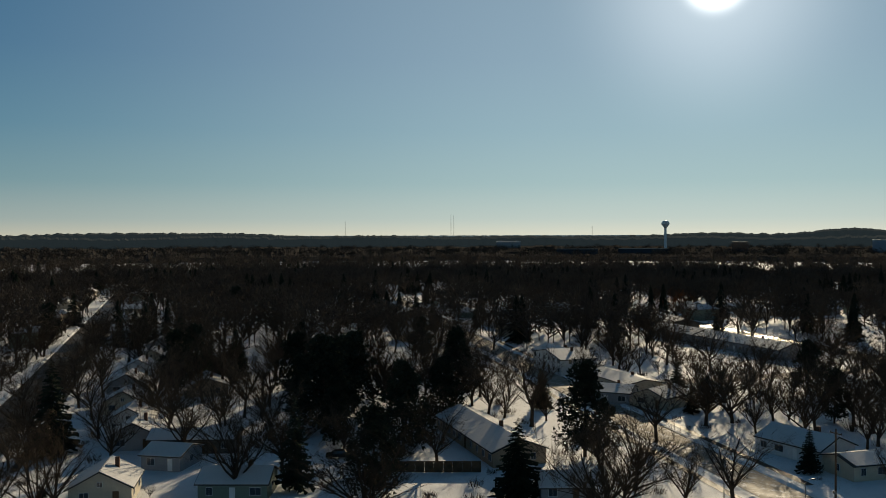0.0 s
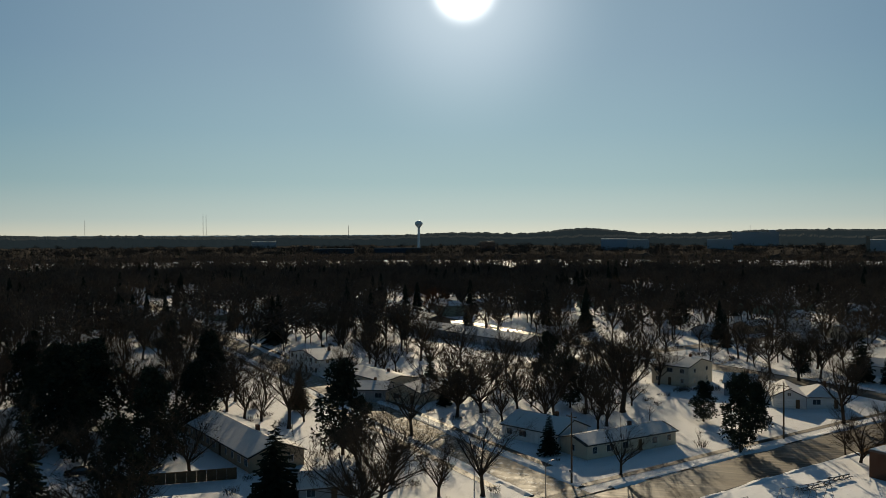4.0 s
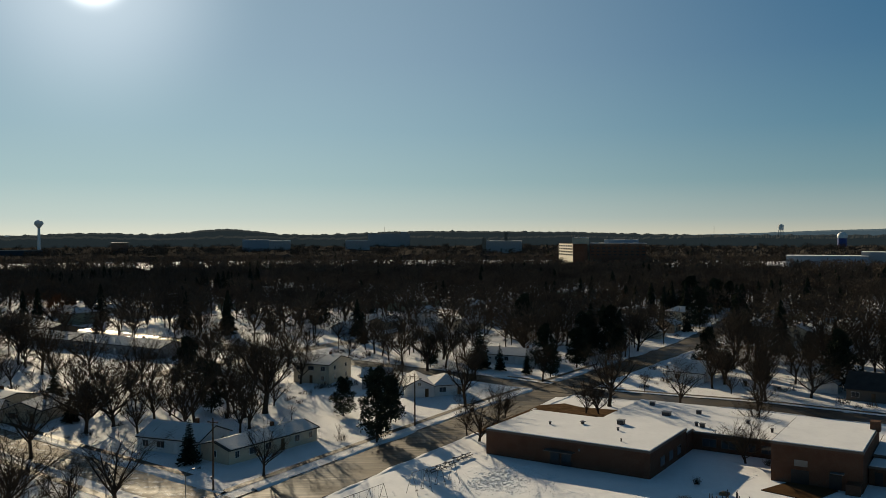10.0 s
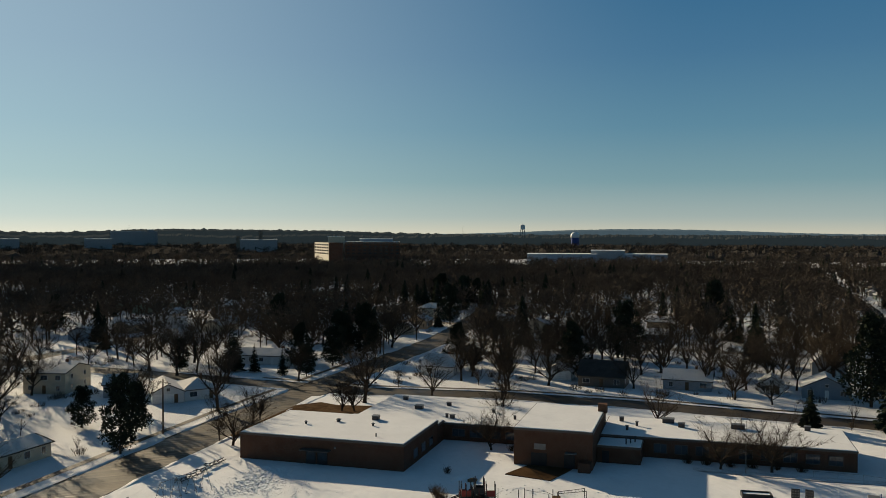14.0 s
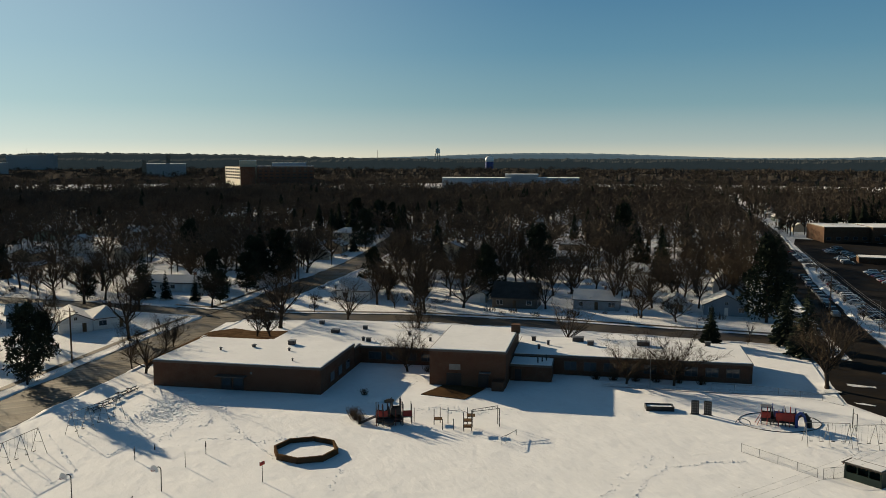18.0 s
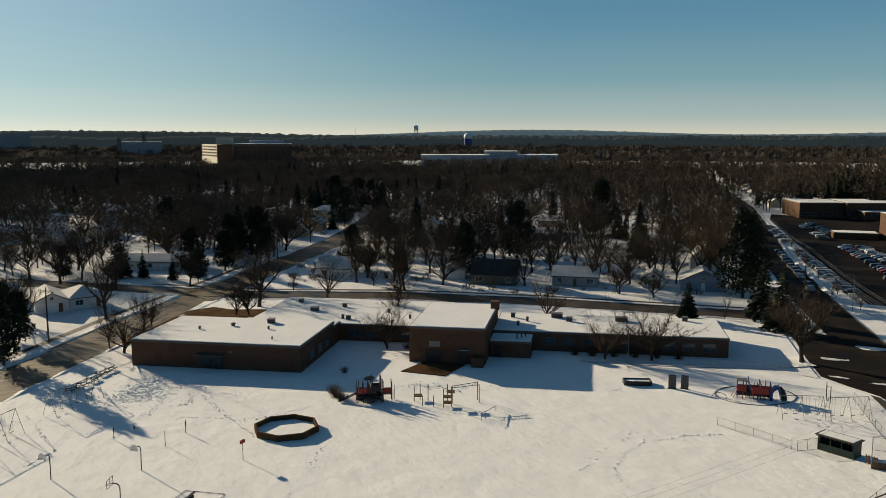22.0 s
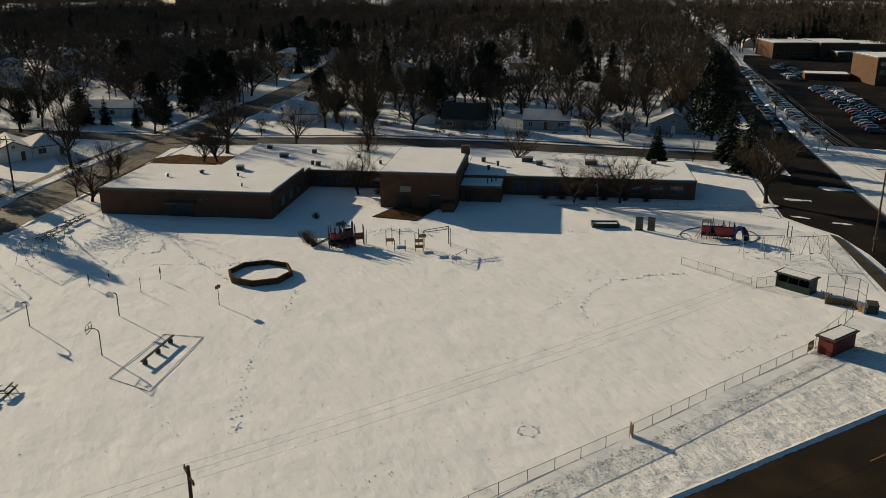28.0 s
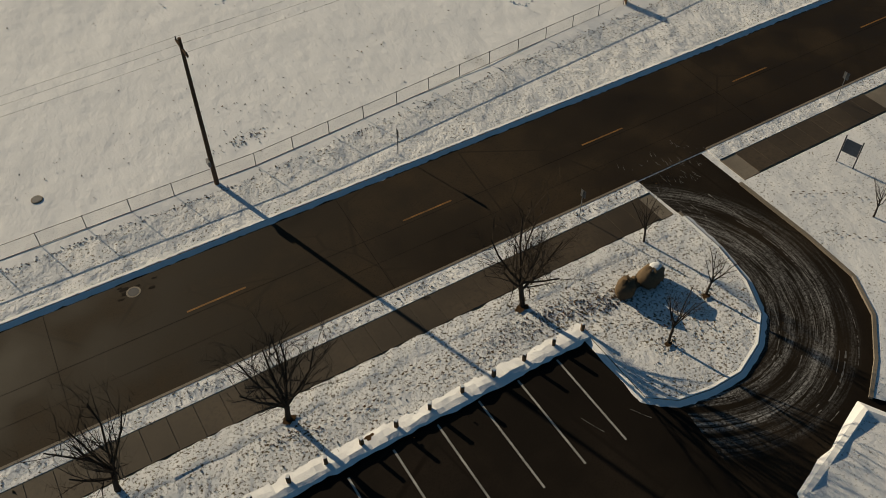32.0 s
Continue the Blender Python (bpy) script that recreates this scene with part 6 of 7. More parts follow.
dugout("dugout", 92.8, 69.4, -80, 4.7, 1.9, 2.05, GREEN, "green timber baseball dugout with a dark roof", False)
# second dugout's red is darkened to hold the shade on its wall
dugout("dugout", 84.1, 53.5, 185, 4.6, 1.7, 1.95, plain("shaded_red_boards", (0.12, 0.018, 0.014), 0.7, 0, 3, 0.3), "red-painted timber baseball dugout with white posts", True)
stop = thing("backstop", "angled chain-link baseball backstop on tall steel posts", "backstop", pose(0, 0, STEP - 0.05))
PTS = [(93.0, 62.0), (94.3, 60.5), (94.8, 58.9), (94.0, 57.3)]
for x, y in PTS:
    part("post", Form().tube((x, y, 0), (x, y, 4.0), 0.05, 0.05, 7), STEEL, stop)
for (ax, ay), (bx, by) in zip(PTS, PTS[1:]):
    for z in (0.9, 2.4, 4.0):
        part("rail", Form().tube((ax, ay, z), (bx, by, z), 0.03, 0.03, 5), STEEL, stop)
    part("netting", Form().face((ax, ay, 0.9), (bx, by, 0.9), (bx, by, 4.0), (ax, ay, 4.0)), NETTING, stop, "wire netting")
    part("kick_board", Form().box(0, -0.03, 0, math.hypot(bx - ax, by - ay), 0.03, 0.9), WOOD, stop, "timber kick board").matrix_basis = pose(ax, ay, 0, 0, 0, math.degrees(math.atan2(by - ay, bx - ax)))
bin_ = thing("equipment_box", "dark timber equipment box behind the backstop", "box", pose(95.2, 56.2, STEP - 0.04, 0, 0, 40))
part("body", Form().block(0, 0, 0, 1.9, 1.2, 1.1, 0.03), GREEN, bin_)
part("lid", Form().block(-0.06, -0.06, 1.1, 1.96, 1.26, 1.18, 0.02), SHINGLE, bin_)


# ---- play equipment ----
def hoop(x, y, turn, fan=True):
    e = thing("basketball_hoop", "basketball hoop with a %s backboard on a gooseneck pole" % ("white fan-shaped" if fan else "steel-framed clear"), "basketball hoop", pose(x, y, STEP - 0.03, 0, 0, turn), "yard hoops")
    part("pole", Form().path([(0, 0, 0), (0, 0, 2.75), (0.12, 0, 3.05), (0.4, 0, 3.22), (1.0, 0, 3.25)], 0.06, 8), DARK_STEEL, e, "", True)
    if fan:
        f = Form()
        o = [(0.62 * math.sin(a), 2.95 + 0.7 * max(-0.12, math.cos(a))) for a in (k * 0.35 for k in range(-6, 7))]
        f.v = [(1.05, p, q) for p, q in o] + [(1.09, p, q) for p, q in o]
        n = len(o)
        f.f = [tuple(range(n)), tuple(reversed(range(n, 2 * n)))] + [(i, (i + 1) % n, n + (i + 1) % n, n + i) for i in range(n)]
        part("backboard", f, WHITE, e, "white metal fan backboard")
    else:
        part("backboard", Form().path([(1.06, -0.8, 2.85), (1.06, 0.8, 2.85), (1.06, 0.8, 3.75), (1.06, -0.8, 3.75), (1.06, -0.8, 2.85)], 0.035, 4).path([(1.06, -0.8, 3.3), (1.06, 0.8, 3.3)], 0.025, 4).path([(1.06, 0, 2.85), (1.06, 0, 3.75)], 0.025, 4), DARK_STEEL, e, "open steel backboard frame")
    ring = [(1.36 + 0.23 * math.cos(k * math.pi / 6), 0.23 * math.sin(k * math.pi / 6), 3.05) for k in range(13)]
    part("rim", Form().path(ring, 0.018, 4), RED, e)
    return e


hoop(5.6, 105.9, 218)
hoop(15.4, 103.7, 218)
hoop(11.5, 92.9, 150, False)


def post_with(x, y, h, plate, label, name="play_post"):
    e = thing(name, label, "post", pose(x, y, STEP - 0.03, 0, 0, 30))
    part("post", Form().tube((0, 0, 0), (0, 0, h), 0.045, 0.04, 7), DARK_STEEL, e)
    if plate == "target":
        part("target", Form().block(-0.42, -0.06, h - 0.55, 0.42, 0.06, h - 0.12, 0.1), RED, e, "red plastic target")
    elif plate:
        part("collar", Form().tube((0, 0, h - 0.9), (0, 0, h - 0.3), 0.09, 0.09, 7), plate, e)
    return e


post_with(27.0, 101.0, 2.8, "target", "slim pole with a red plastic ball-toss target")
post_with(14.0, 116.4, 1.9, DARK_STEEL, "dark tetherball post standing in snow")
post_with(19.5, 110.7, 2.1, None, "bare tetherball post standing in snow")
post_with(22.9, 114.4, 1.9, DARK_STEEL, "dark tetherball post standing in snow")
post_with(17.0, 119.3, 0.8, WOOD, "short play post with a wide top")

PIT_WOOD = plain("dark_oiled_timber", (0.085, 0.052, 0.03), 0.85, 0, 3, 0.35, 0.3, gloss=0.0)
pit = thing("sandpit", "octagonal raised timber sandpit partly filled with snow", "sandpit", pose(35.2, 108.9, STEP - 0.03, 0, 0, 12))
for k in range(8):
    a0, a1 = k * math.pi / 4, (k + 1) * math.pi / 4
    q = [(4.5 * math.cos(a0), 4.5 * math.sin(a0)), (4.5 * math.cos(a1), 4.5 * math.sin(a1)), (4.2 * math.cos(a1), 4.2 * math.sin(a1)), (4.2 * math.cos(a0), 4.2 * math.sin(a0))]
    part("wall", Form().slab(q, 0, 0.85), PIT_WOOD, pit, "thick timber wall")
f = Form()
f.v = [(4.18 * math.cos(k * math.pi / 4), 4.18 * math.sin(k * math.pi / 4), 0.2) for k in range(8)]
f.f = [tuple(range(8))]
part("snow", f, SNOW, pit, "trodden snow inside the pit")

beam = thing("balance_beam", "long dark timber bench beam on three posts", "balance beam", pose(14.6, 87.6, STEP - 0.03, 0, 0, 48.5))
part("beam", Form().block(0, -0.14, 0.62, 7.1, 0.14, 0.76, 0.02), BLACK, beam)
for x in (0.7, 3.5, 6.3):
    part("leg", Form().block(x - 0.09, -0.28, 0, x + 0.09, 0.28, 0.62, 0.02), BLACK, beam)
# thin dark rods along a four-sided outline on the snow
edge = thing("edging", "thin dark four-sided outline on the snow", "edging", pose(0, 0, STEP + 0.02))
ring = [(11.1, 86.6), (14.0, 81.4), (22.4, 92.0), (18.7, 95.1)]
for a, b in zip(ring, ring[1:] + ring[:1]):
    part("board", Form().tube((*a, 0.05), (*b, 0.05), 0.028, 0.028, 4), WOOD, edge)


def picnic_table(x, y, turn):
    e = thing("picnic_table", "dark picnic table topped with snow beside the school", "picnic table", pose(x, y, STEP - 0.03, 0, 0, turn), "picnic tables")
    top = part("tabletop", Form().block(-1.0, -0.4, 0.68, 1.0, 0.4, 0.76, 0.02), BLACK, e)
    part("snow", Form().block(-0.92, -0.34, 0.762, 0.92, 0.34, 0.82, 0.03), SNOW_ROOF, top, "snow lying on the top")
    for s in (-0.75, 0.75):
        part("seat", Form().block(-1.0, s - 0.13, 0.4, 1.0, s + 0.13, 0.46, 0.015), BLACK, e)
        part("leg", Form().tube((s, -0.7, 0), (s, -0.2, 0.68), 0.05, 0.05, 5).tube((s, 0.7, 0), (s, 0.2, 0.68), 0.05, 0.05, 5).box(s - 0.03, -0.8, 0.34, s + 0.03, 0.8, 0.4), BLACK, e)
    return e


for x, y in ((11.3, 142.6), (13.0, 144.6), (14.8, 147.2), (16.6, 150.2), (18.2, 152.0)):
    picnic_table(x, y, 48)
picnic_table(1.6, 88.6, 60)
picnic_table(-0.5, 87.0, 60)


def swing_set(x, y, turn, bays, span=3.2, h=3.5, seats=True):
    e = thing("swing_set", "steel A-frame swing set standing in trampled snow", "swing set", pose(x, y, STEP - 0.03, 0, 0, turn), "swing sets")
    part("top_bar", Form().tube((0, 0, h), (bays * span, 0, h), 0.045, 0.045, 7), STEEL, e)
    for k in range(bays + 1):
        part("a_frame", Form().tube((k * span, 0, h), (k * span, -1.3, 0), 0.04, 0.04, 6).tube((k * span, 0, h), (k * span, 1.3, 0), 0.04, 0.04, 6).tube((k * span, -0.7, 1.6), (k * span, 0.7, 1.6), 0.025, 0.025, 5), STEEL, e)
    if seats:
        for k in range(bays):
            for o in (0.28, 0.72):
                cx = (k + o) * span
                part("chains", Form().tube((cx - 0.22, 0, h), (cx - 0.22, 0, 0.55), 0.012, 0.012, 3).tube((cx + 0.22, 0, h), (cx + 0.22, 0, 0.55), 0.012, 0.012, 3), DARK_STEEL, e)
                part("seat", Form().block(cx - 0.24, -0.1, 0.5, cx + 0.24, 0.1, 0.55, 0.015), BLACK, e)
    return e


swing_set(7.3, 130.6, 42, 3)
swing_set(-3.6, 118.2, 48, 3)
swing_set(99.0, 80.5, -32, 2, 3.0, 3.2)
swing_set(104.0, 76.5, -24, 2, 3.0, 3.2)


def tower(e, x, y, w, deck, h, wall, roof=None):
    for a, b in ((0, 0), (w, 0), (w, w), (0, w)):
        part("post", Form().tube((x + a, y + b, 0), (x + a, y + b, h), 0.06, 0.06, 7), DARK_STEEL, e)
    part("deck", Form().block(x - 0.05, y - 0.05, deck - 0.08, x + w + 0.05, y + w + 0.05, deck, 0.02), BLACK, e)
    part("panel", Form().block(x, y - 0.05, deck + 0.1, x + w, y + 0.02, deck + 1.0, 0.03), wall, e, "moulded plastic guard panel")
    part("panel", Form().block(x - 0.05, y, deck + 0.1, x + 0.02, y + w, deck + 1.0, 0.03), wall, e, "moulded plastic guard panel")
    if roof:
        part("roof", Form().block(x - 0.15, y - 0.15, h, x + w + 0.15, y + w + 0.15, h + 0.12, 0.04), roof, e)


play = thing("play_structure", "dark red and black climbing tower with a slide and bridge", "play structure", pose(48.6, 115.2, STEP - 0.03, 0, 0, -20))
tower(play, 0, 0, 1.4, 1.3, 3.3, RED)
tower(play, 1.9, 0.4, 1.4, 1.6, 3.7, BLACK)
tower(play, 3.7, 0.2, 1.3, 1.2, 3.2, RED)
tower(play, 2.2, 1.9, 1.3, 1.5, 3.5, BLACK)
slide = part("slide", Form(), BLACK, play, "dark plastic slide")
chute = Form()
for s in (-0.32, 0.32):
    chute.path([(-0.05, 0.7 + s, 1.45), (-1.2, 0.7 + s, 1.0), (-2.4, 0.7 + s, 0.45), (-3.0, 0.7 + s, 0.3)], 0.09, 5)
chute.face((-0.05, 0.4, 1.35), (-0.05, 1.0, 1.35), (-2.4, 1.0, 0.38), (-2.4, 0.4, 0.38)).face((-2.4, 0.4, 0.38), (-2.4, 1.0, 0.38), (-3.1, 1.0, 0.24), (-3.1, 0.4, 0.24))
slide.data = chute.mesh("slide", BLACK)
MAROON = plain("dull_maroon_plastic", (0.11, 0.022, 0.02), 0.6, 0, 3, 0.25)
for k in range(10):
    px, py = (k % 5) * 0.95 - 0.3, (k // 5) * 1.9 - 0.3
    part("post", Form().tube((px, py, 0), (px, py, 2.2 + 0.35 * ((k * 3) % 4)), 0.07, 0.07, 6), BLACK if k % 3 else MAROON, play)
for k in range(3):
    part("panel", Form().block(k * 1.3 - 0.2, 1.5, 0.9 + 0.2 * (k % 2), k * 1.3 + 0.9, 1.58, 2.0, 0.03), MAROON, play, "dull red side panel")
part("deck", Form().block(-0.3, -0.3, 1.0, 3.6, 1.6, 1.12, 0.03), BLACK, play, "dark platform deck")
part("skirt", Form().block(-0.2, 1.4, 0.0, 3.4, 1.48, 1.0, 0.02), BLACK, play, "dark lower panel")
part("bridge", Form().box(1.4, 0.35, 1.2, 1.9, 1.2, 1.28), WOOD, play)
for k in range(5):
    part("rung", Form().tube((5.0, 0.2, 0.25 + k * 0.3), (5.5, 1.4, 0.25 + k * 0.3), 0.03, 0.03, 5), STEEL, play)
part("ladder_rail", Form().tube((5.0, 0.2, 0), (5.0, 0.2, 2.2), 0.04, 0.04, 5).tube((5.5, 1.4, 0), (5.5, 1.4, 2.2), 0.04, 0.04, 5), STEEL, play)
part("barrel", Form().tube((0.8, -0.9, 0.9), (2.2, -0.9, 0.7), 0.42, 0.42, 12), BLACK, play, "black plastic crawl tube")

climb = thing("monkey_bars", "steel climbing frame with ladders and overhead bars", "climbing frame", pose(56.3, 112.0, STEP - 0.03, 0, 0, -28))
for x, y, h in ((0, 0, 2.5), (0.9, 0.9, 2.5), (2.1, 0.3, 2.6), (1.3, -2.6, 1.7), (2.9, -2.5, 1.7), (4.4, -3.2, 2.9), (5.0, -1.0, 3.0), (5.6, -3.0, 3.2), (5.8, -1.2, 2.8), (9.6, 0.5, 2.9), (9.8, -0.9, 2.9)):
    part("post", Form().tube((x, y, 0), (x, y, h), 0.06, 0.06, 7), DARK_STEEL, climb)
part("bar", Form().path([(0.9, 0.9, 2.2), (2.6, 0.6, 2.05), (4.0, 0.0, 2.3), (5.0, -1.0, 2.2)], 0.035, 5), STEEL, climb)
part("bar", Form().tube((5.8, -1.2, 2.75), (9.6, 0.5, 2.85), 0.05, 0.05, 6).tube((5.6, -2.2, 2.75), (9.8, -0.9, 2.85), 0.05, 0.05, 6), DARK_STEEL, climb)
for k in range(7):
    part("rung", Form().tube((6.2 + k * 0.5, -1.05 + k * 0.23, 2.78), (6.1 + k * 0.55, -2.0 + k * 0.18, 2.78), 0.025, 0.025, 4), DARK_STEEL, climb)
for x, y, z in ((4.4, -3.2, 0.6), (4.4, -3.2, 1.5), (0, 0, 0.7), (4.9, -2.4, 2.0)):
    part("deck", Form().block(x, y, z, x + 1.2, y + 1.4, z + 0.1, 0.03), WOOD, climb)
bars = thing("low_bars", "pair of low steel turning bars in the snow", "low bars", pose(60.6, 99.4, STEP - 0.03, 0, 0, 20))
for x in (0, 0.9):
    part("post", Form().tube((x, 0, 0), (x, 0, 1.3), 0.04, 0.04, 6), STEEL, bars)
part("bar", Form().tube((0, 0, 1.25), (0.9, 0, 1.25), 0.03, 0.03, 5).tube((0.9, 0, 1.2), (4.8, 1.2, 0.8), 0.05, 0.05, 5), STEEL, bars)
part("post", Form().tube((4.8, 1.2, 0), (4.8, 1.2, 0.85), 0.05, 0.05, 6), STEEL, bars)

box = thing("raised_sandbox", "dark rectangular raised sandbox filled with snow", "sandbox", pose(89.6, 103.0, STEP - 0.03, 0, 0, -32))
for x0, y0, x1, y1 in ((0, 0, 4.4, 0.22), (0, 1.9, 4.4, 2.12), (0, 0.22, 0.22, 1.9), (4.18, 0.22, 4.4, 1.9)):
    part("side", Form().block(x0, y0, 0, x1, y1, 0.75, 0.02), BLACK, box)
part("snow", Form().box(0.22, 0.22, 0, 4.18, 1.9, 0.55), SNOW, box, "snow filling the box")


def climbing_panel(x, y, turn):
    e = thing("climbing_wall", "dark upright climbing panel pierced with round holes", "climbing panel", pose(x, y, STEP - 0.03, 0, 0, turn), "climbing panels")
    p = part("panel", Form().block(-0.6, -0.06, 0.1, 0.6, 0.06, 2.3, 0.04), BLACK, e)
    for i in range(3):
        for j in range(5):
            part("hole", Form().tube((-0.36 + i * 0.36, -0.075, 0.4 + j * 0.4), (-0.36 + i * 0.36, -0.062, 0.4 + j * 0.4), 0.1, 0.1, 8), STEEL, p)
    part("base", Form().block(-0.8, -0.2, 0, 0.8, 0.2, 0.1, 0.03), BLACK, e)
    return e


climbing_panel(95.2, 98.1, -35)
climbing_panel(96.7, 96.9, -60)
play2 = thing("play_structure", "red and blue play structure with arched roofs and a tube slide", "play structure", pose(100.6, 89.8, STEP - 0.03, 0, 0, -45))
tower(play2, 0, 0, 1.3, 1.0, 2.7, RED, STEEL)
tower(play2, 1.8, 0.3, 1.2, 1.2, 2.3, BLUE)
tower(play2, 3.4, 0.0, 1.5, 1.1, 2.5, RED)
part("wall", Form().block(2.0, -0.3, 0.9, 4.6, -0.2, 2.1, 0.05), RED, play2, "bright red plastic wall panel")
part("arch", Form().path([(4.9, -0.2, 0), (4.9, -0.2, 1.9), (5.5, 0.1, 2.3), (6.1, 0.4, 1.6), (6.5, 0.6, 0.0)], 0.22, 7), BLUE, play2, "dark blue tube slide")
part("deck", Form().block(0.0, 0.0, 0.9, 4.9, 1.1, 1.05, 0.03), BLACK, play2, "dark perforated deck")
part("panel", Form().block(0.1, 1.0, 0.2, 4.8, 1.08, 1.9, 0.03), BLACK, play2, "dark play panel")
for k in range(7):
    part("post", Form().tube((k * 0.8, -0.25 if k % 2 else 1.15, 0), (k * 0.8, -0.25 if k % 2 else 1.15, 2.6 + 0.3 * (k % 3)), 0.07, 0.07, 6), RED if k % 2 else BLUE, play2)
part("tunnel", Form().path([(4.6, 0.9, 0.2), (5.2, 0.9, 1.6), (6.0, 0.7, 2.0), (6.7, 0.5, 1.2), (6.9, 0.4, 0.1)], 0.36, 9), BLACK, play2, "dark moulded tunnel")
part("ladder", Form().tube((-0.6, -0.4, 0), (0.1, 0, 1.6), 0.05, 0.05, 5).tube((-0.9, 0.6, 0), (0.0, 0.9, 1.6), 0.05, 0.05, 5), RED, play2)
horse = thing("bar_set", "set of dark exercise posts with short bars", "exercise bars", pose(110.6, 81.0, STEP - 0.03, 0, 0, 50))
for x, y, h in ((0, 0, 2.7), (1.6, 0.2, 2.4), (3.0, -0.1, 2.6)):
    part("post", Form().tube((x, y, 0), (x, y, h), 0.07, 0.07, 6), DARK_STEEL, horse)
part("bar", Form().tube((0, 0, 2.5), (1.6, 0.2, 2.3), 0.035, 0.035, 5).tube((1.6, 0.2, 2.3), (3.0, -0.1, 2.4), 0.035, 0.035, 5), DARK_STEEL, horse)
rope = thing("jumping_bar", "curved steel bar rising out of the snow", "steel bar", pose(97.5, 92.0, STEP - 0.03, 0, 0, -50))
part("bar", Form().path([(0, 0, 0), (0.3, 0, 0.6), (1.2, 0, 0.9), (2.0, 0, 0.6), (2.3, 0, 0)], 0.05, 6), DARK_STEEL, rope)

# ---- details of the school ----
def local_box(e, name, x0, y0, z0, x1, y1, z1, mat, label=""):
    return part(name, Form().block(x0, y0, z0, x1, y1, z1, min(0.03, (y1 - y0) / 3, (x1 - x0) / 3)), mat, e, label)


for a in (12.8, 15.0):
    d = local_box(school_left, "door", a, -0.09, 0, a + 1.9, -0.005, 2.5, BLACK, "dark double door")
    part("pane", Form().box(a + 0.25, -0.1, 0.9, a + 1.65, -0.09, 2.2), GLASS, d)
local_box(school_left, "canopy", 12.2, -1.6, 2.65, 17.6, -0.005, 2.8, FASCIA, "thin canopy over the doors")
local_box(school_left, "lamp", 18.2, -0.25, 3.1, 18.5, -0.005, 3.4, STEEL)
for b in (5, 9.5, 14):
    d = part("window", Form().box(30.8, b, 1.0, 30.88, b + 2.2, 2.6), FASCIA, school_left, "framed classroom window")
    part("pane", Form().box(30.88, b + 0.1, 1.1, 30.9, b + 2.1, 2.5), GLASS, d)
for a, w in ((32.5, 2.6), (36, 2.6), (39.5, 2.6), (43, 2.6)):
    d = part("window", Form().box(a, 23.5, 0.9, a + w, 23.6, 2.4), FASCIA, school_back, "framed classroom window")
    part("pane", Form().box(a + 0.1, 23.48, 1.0, a + w / 2 - 0.05, 23.5, 2.3).box(a + w / 2 + 0.05, 23.48, 1.0, a + w - 0.1, 23.5, 2.3), GLASS, d)
for k in range(9):
    a = 70.5 + k * 3.6
    d = part("window", Form().box(a, 21.85, 1.0, a + 2.3, 21.95, 2.7), FASCIA, school_right, "framed classroom window")
    part("pane", Form().box(a + 0.1, 21.83, 1.1, a + 1.1, 21.85, 2.6).box(a + 1.2, 21.83, 1.1, a + 2.2, 21.85, 2.6), GLASS, d)
local_box(school_hall, "door", 50.5, 10.2, 0, 53.2, 10.295, 2.4, BLACK, "dark double door")
local_box(school_hall, "door", 56.2, 10.2, 0, 58.0, 10.295, 2.4, BLACK, "dark service door")
hatch = local_box(school_hall, "awning", 56.4, 9.2, 2.75, 58.4, 10.295, 2.85, STEEL, "small pale awning")
local_box(school_hall, "shed", 58.8, 8.2, 0, 60.9, 10.295, 1.7, BRICK, "low brick bin store")
local_box(school_hall, "chimney", 60.0, 27.5, 6.33, 61.6, 29.2, 8.0, BRICK, "square brick boiler chimney")
local_box(school_hall, "window", 51.0, 10.24, 3.0, 53.0, 10.295, 4.0, STEEL)
for k in range(3):
    part("flue", Form().tube((66 + k * 0.7, 17.5 + k, 3.2), (66 + k * 0.7, 17.5 + k, 4.3), 0.12, 0.12, 8), DARK_STEEL, school_low)
local_box(school_low, "door", 62.0, 15.9, 0, 63.2, 15.995, 2.2, BLACK)


def roof_unit(m, a, b, z, w, d, h, kind=0):
    e = thing("roof_unit", "grey sheet-metal ventilation unit on the snowy roof" if kind == 0 else "small round roof vent with a cowl", "roof vent", m @ pose(a, b, z), "roof units")
    if kind == 0:
        part("casing", Form().block(0, 0, 0, w, d, h, 0.05), DARK_STEEL, e)
        part("cowl", Form().block(-0.08, -0.08, h, w + 0.08, d + 0.08, h + 0.12, 0.03), STEEL, e)
    else:
        part("pipe", Form().tube((0, 0, 0), (0, 0, h), w, w, 9), DARK_STEEL, e)
        part("cowl", Form().tube((0, 0, h), (0, 0, h + 0.15), w * 1.7, w * 0.8, 9), STEEL, e)
    return e


for a, b, kind, w in ((8.5, 9, 1, 0.2), (13.5, 12.5, 1, 0.35), (21, 11, 1, 0.2), (24.5, 3.5, 1, 0.12), (19, 15.5, 0, 1.2)):
    roof_unit(SCHOOL, a, b, 4.8, w, w, 0.45 + 0.3 * (kind == 0), kind)
for a, b, kind, w in ((21.5, 33.5, 0, 1.6), (27, 38.5, 0, 0.9), (31, 27, 0, 0.9), (30.2, 27.8, 1, 0.3), (38, 35, 1, 0.3), (43.5, 30, 1, 0.25), (16, 42, 0, 1.0)):
    roof_unit(SCHOOL, a, b, 3.5, w, w * 0.8, 0.7, kind)
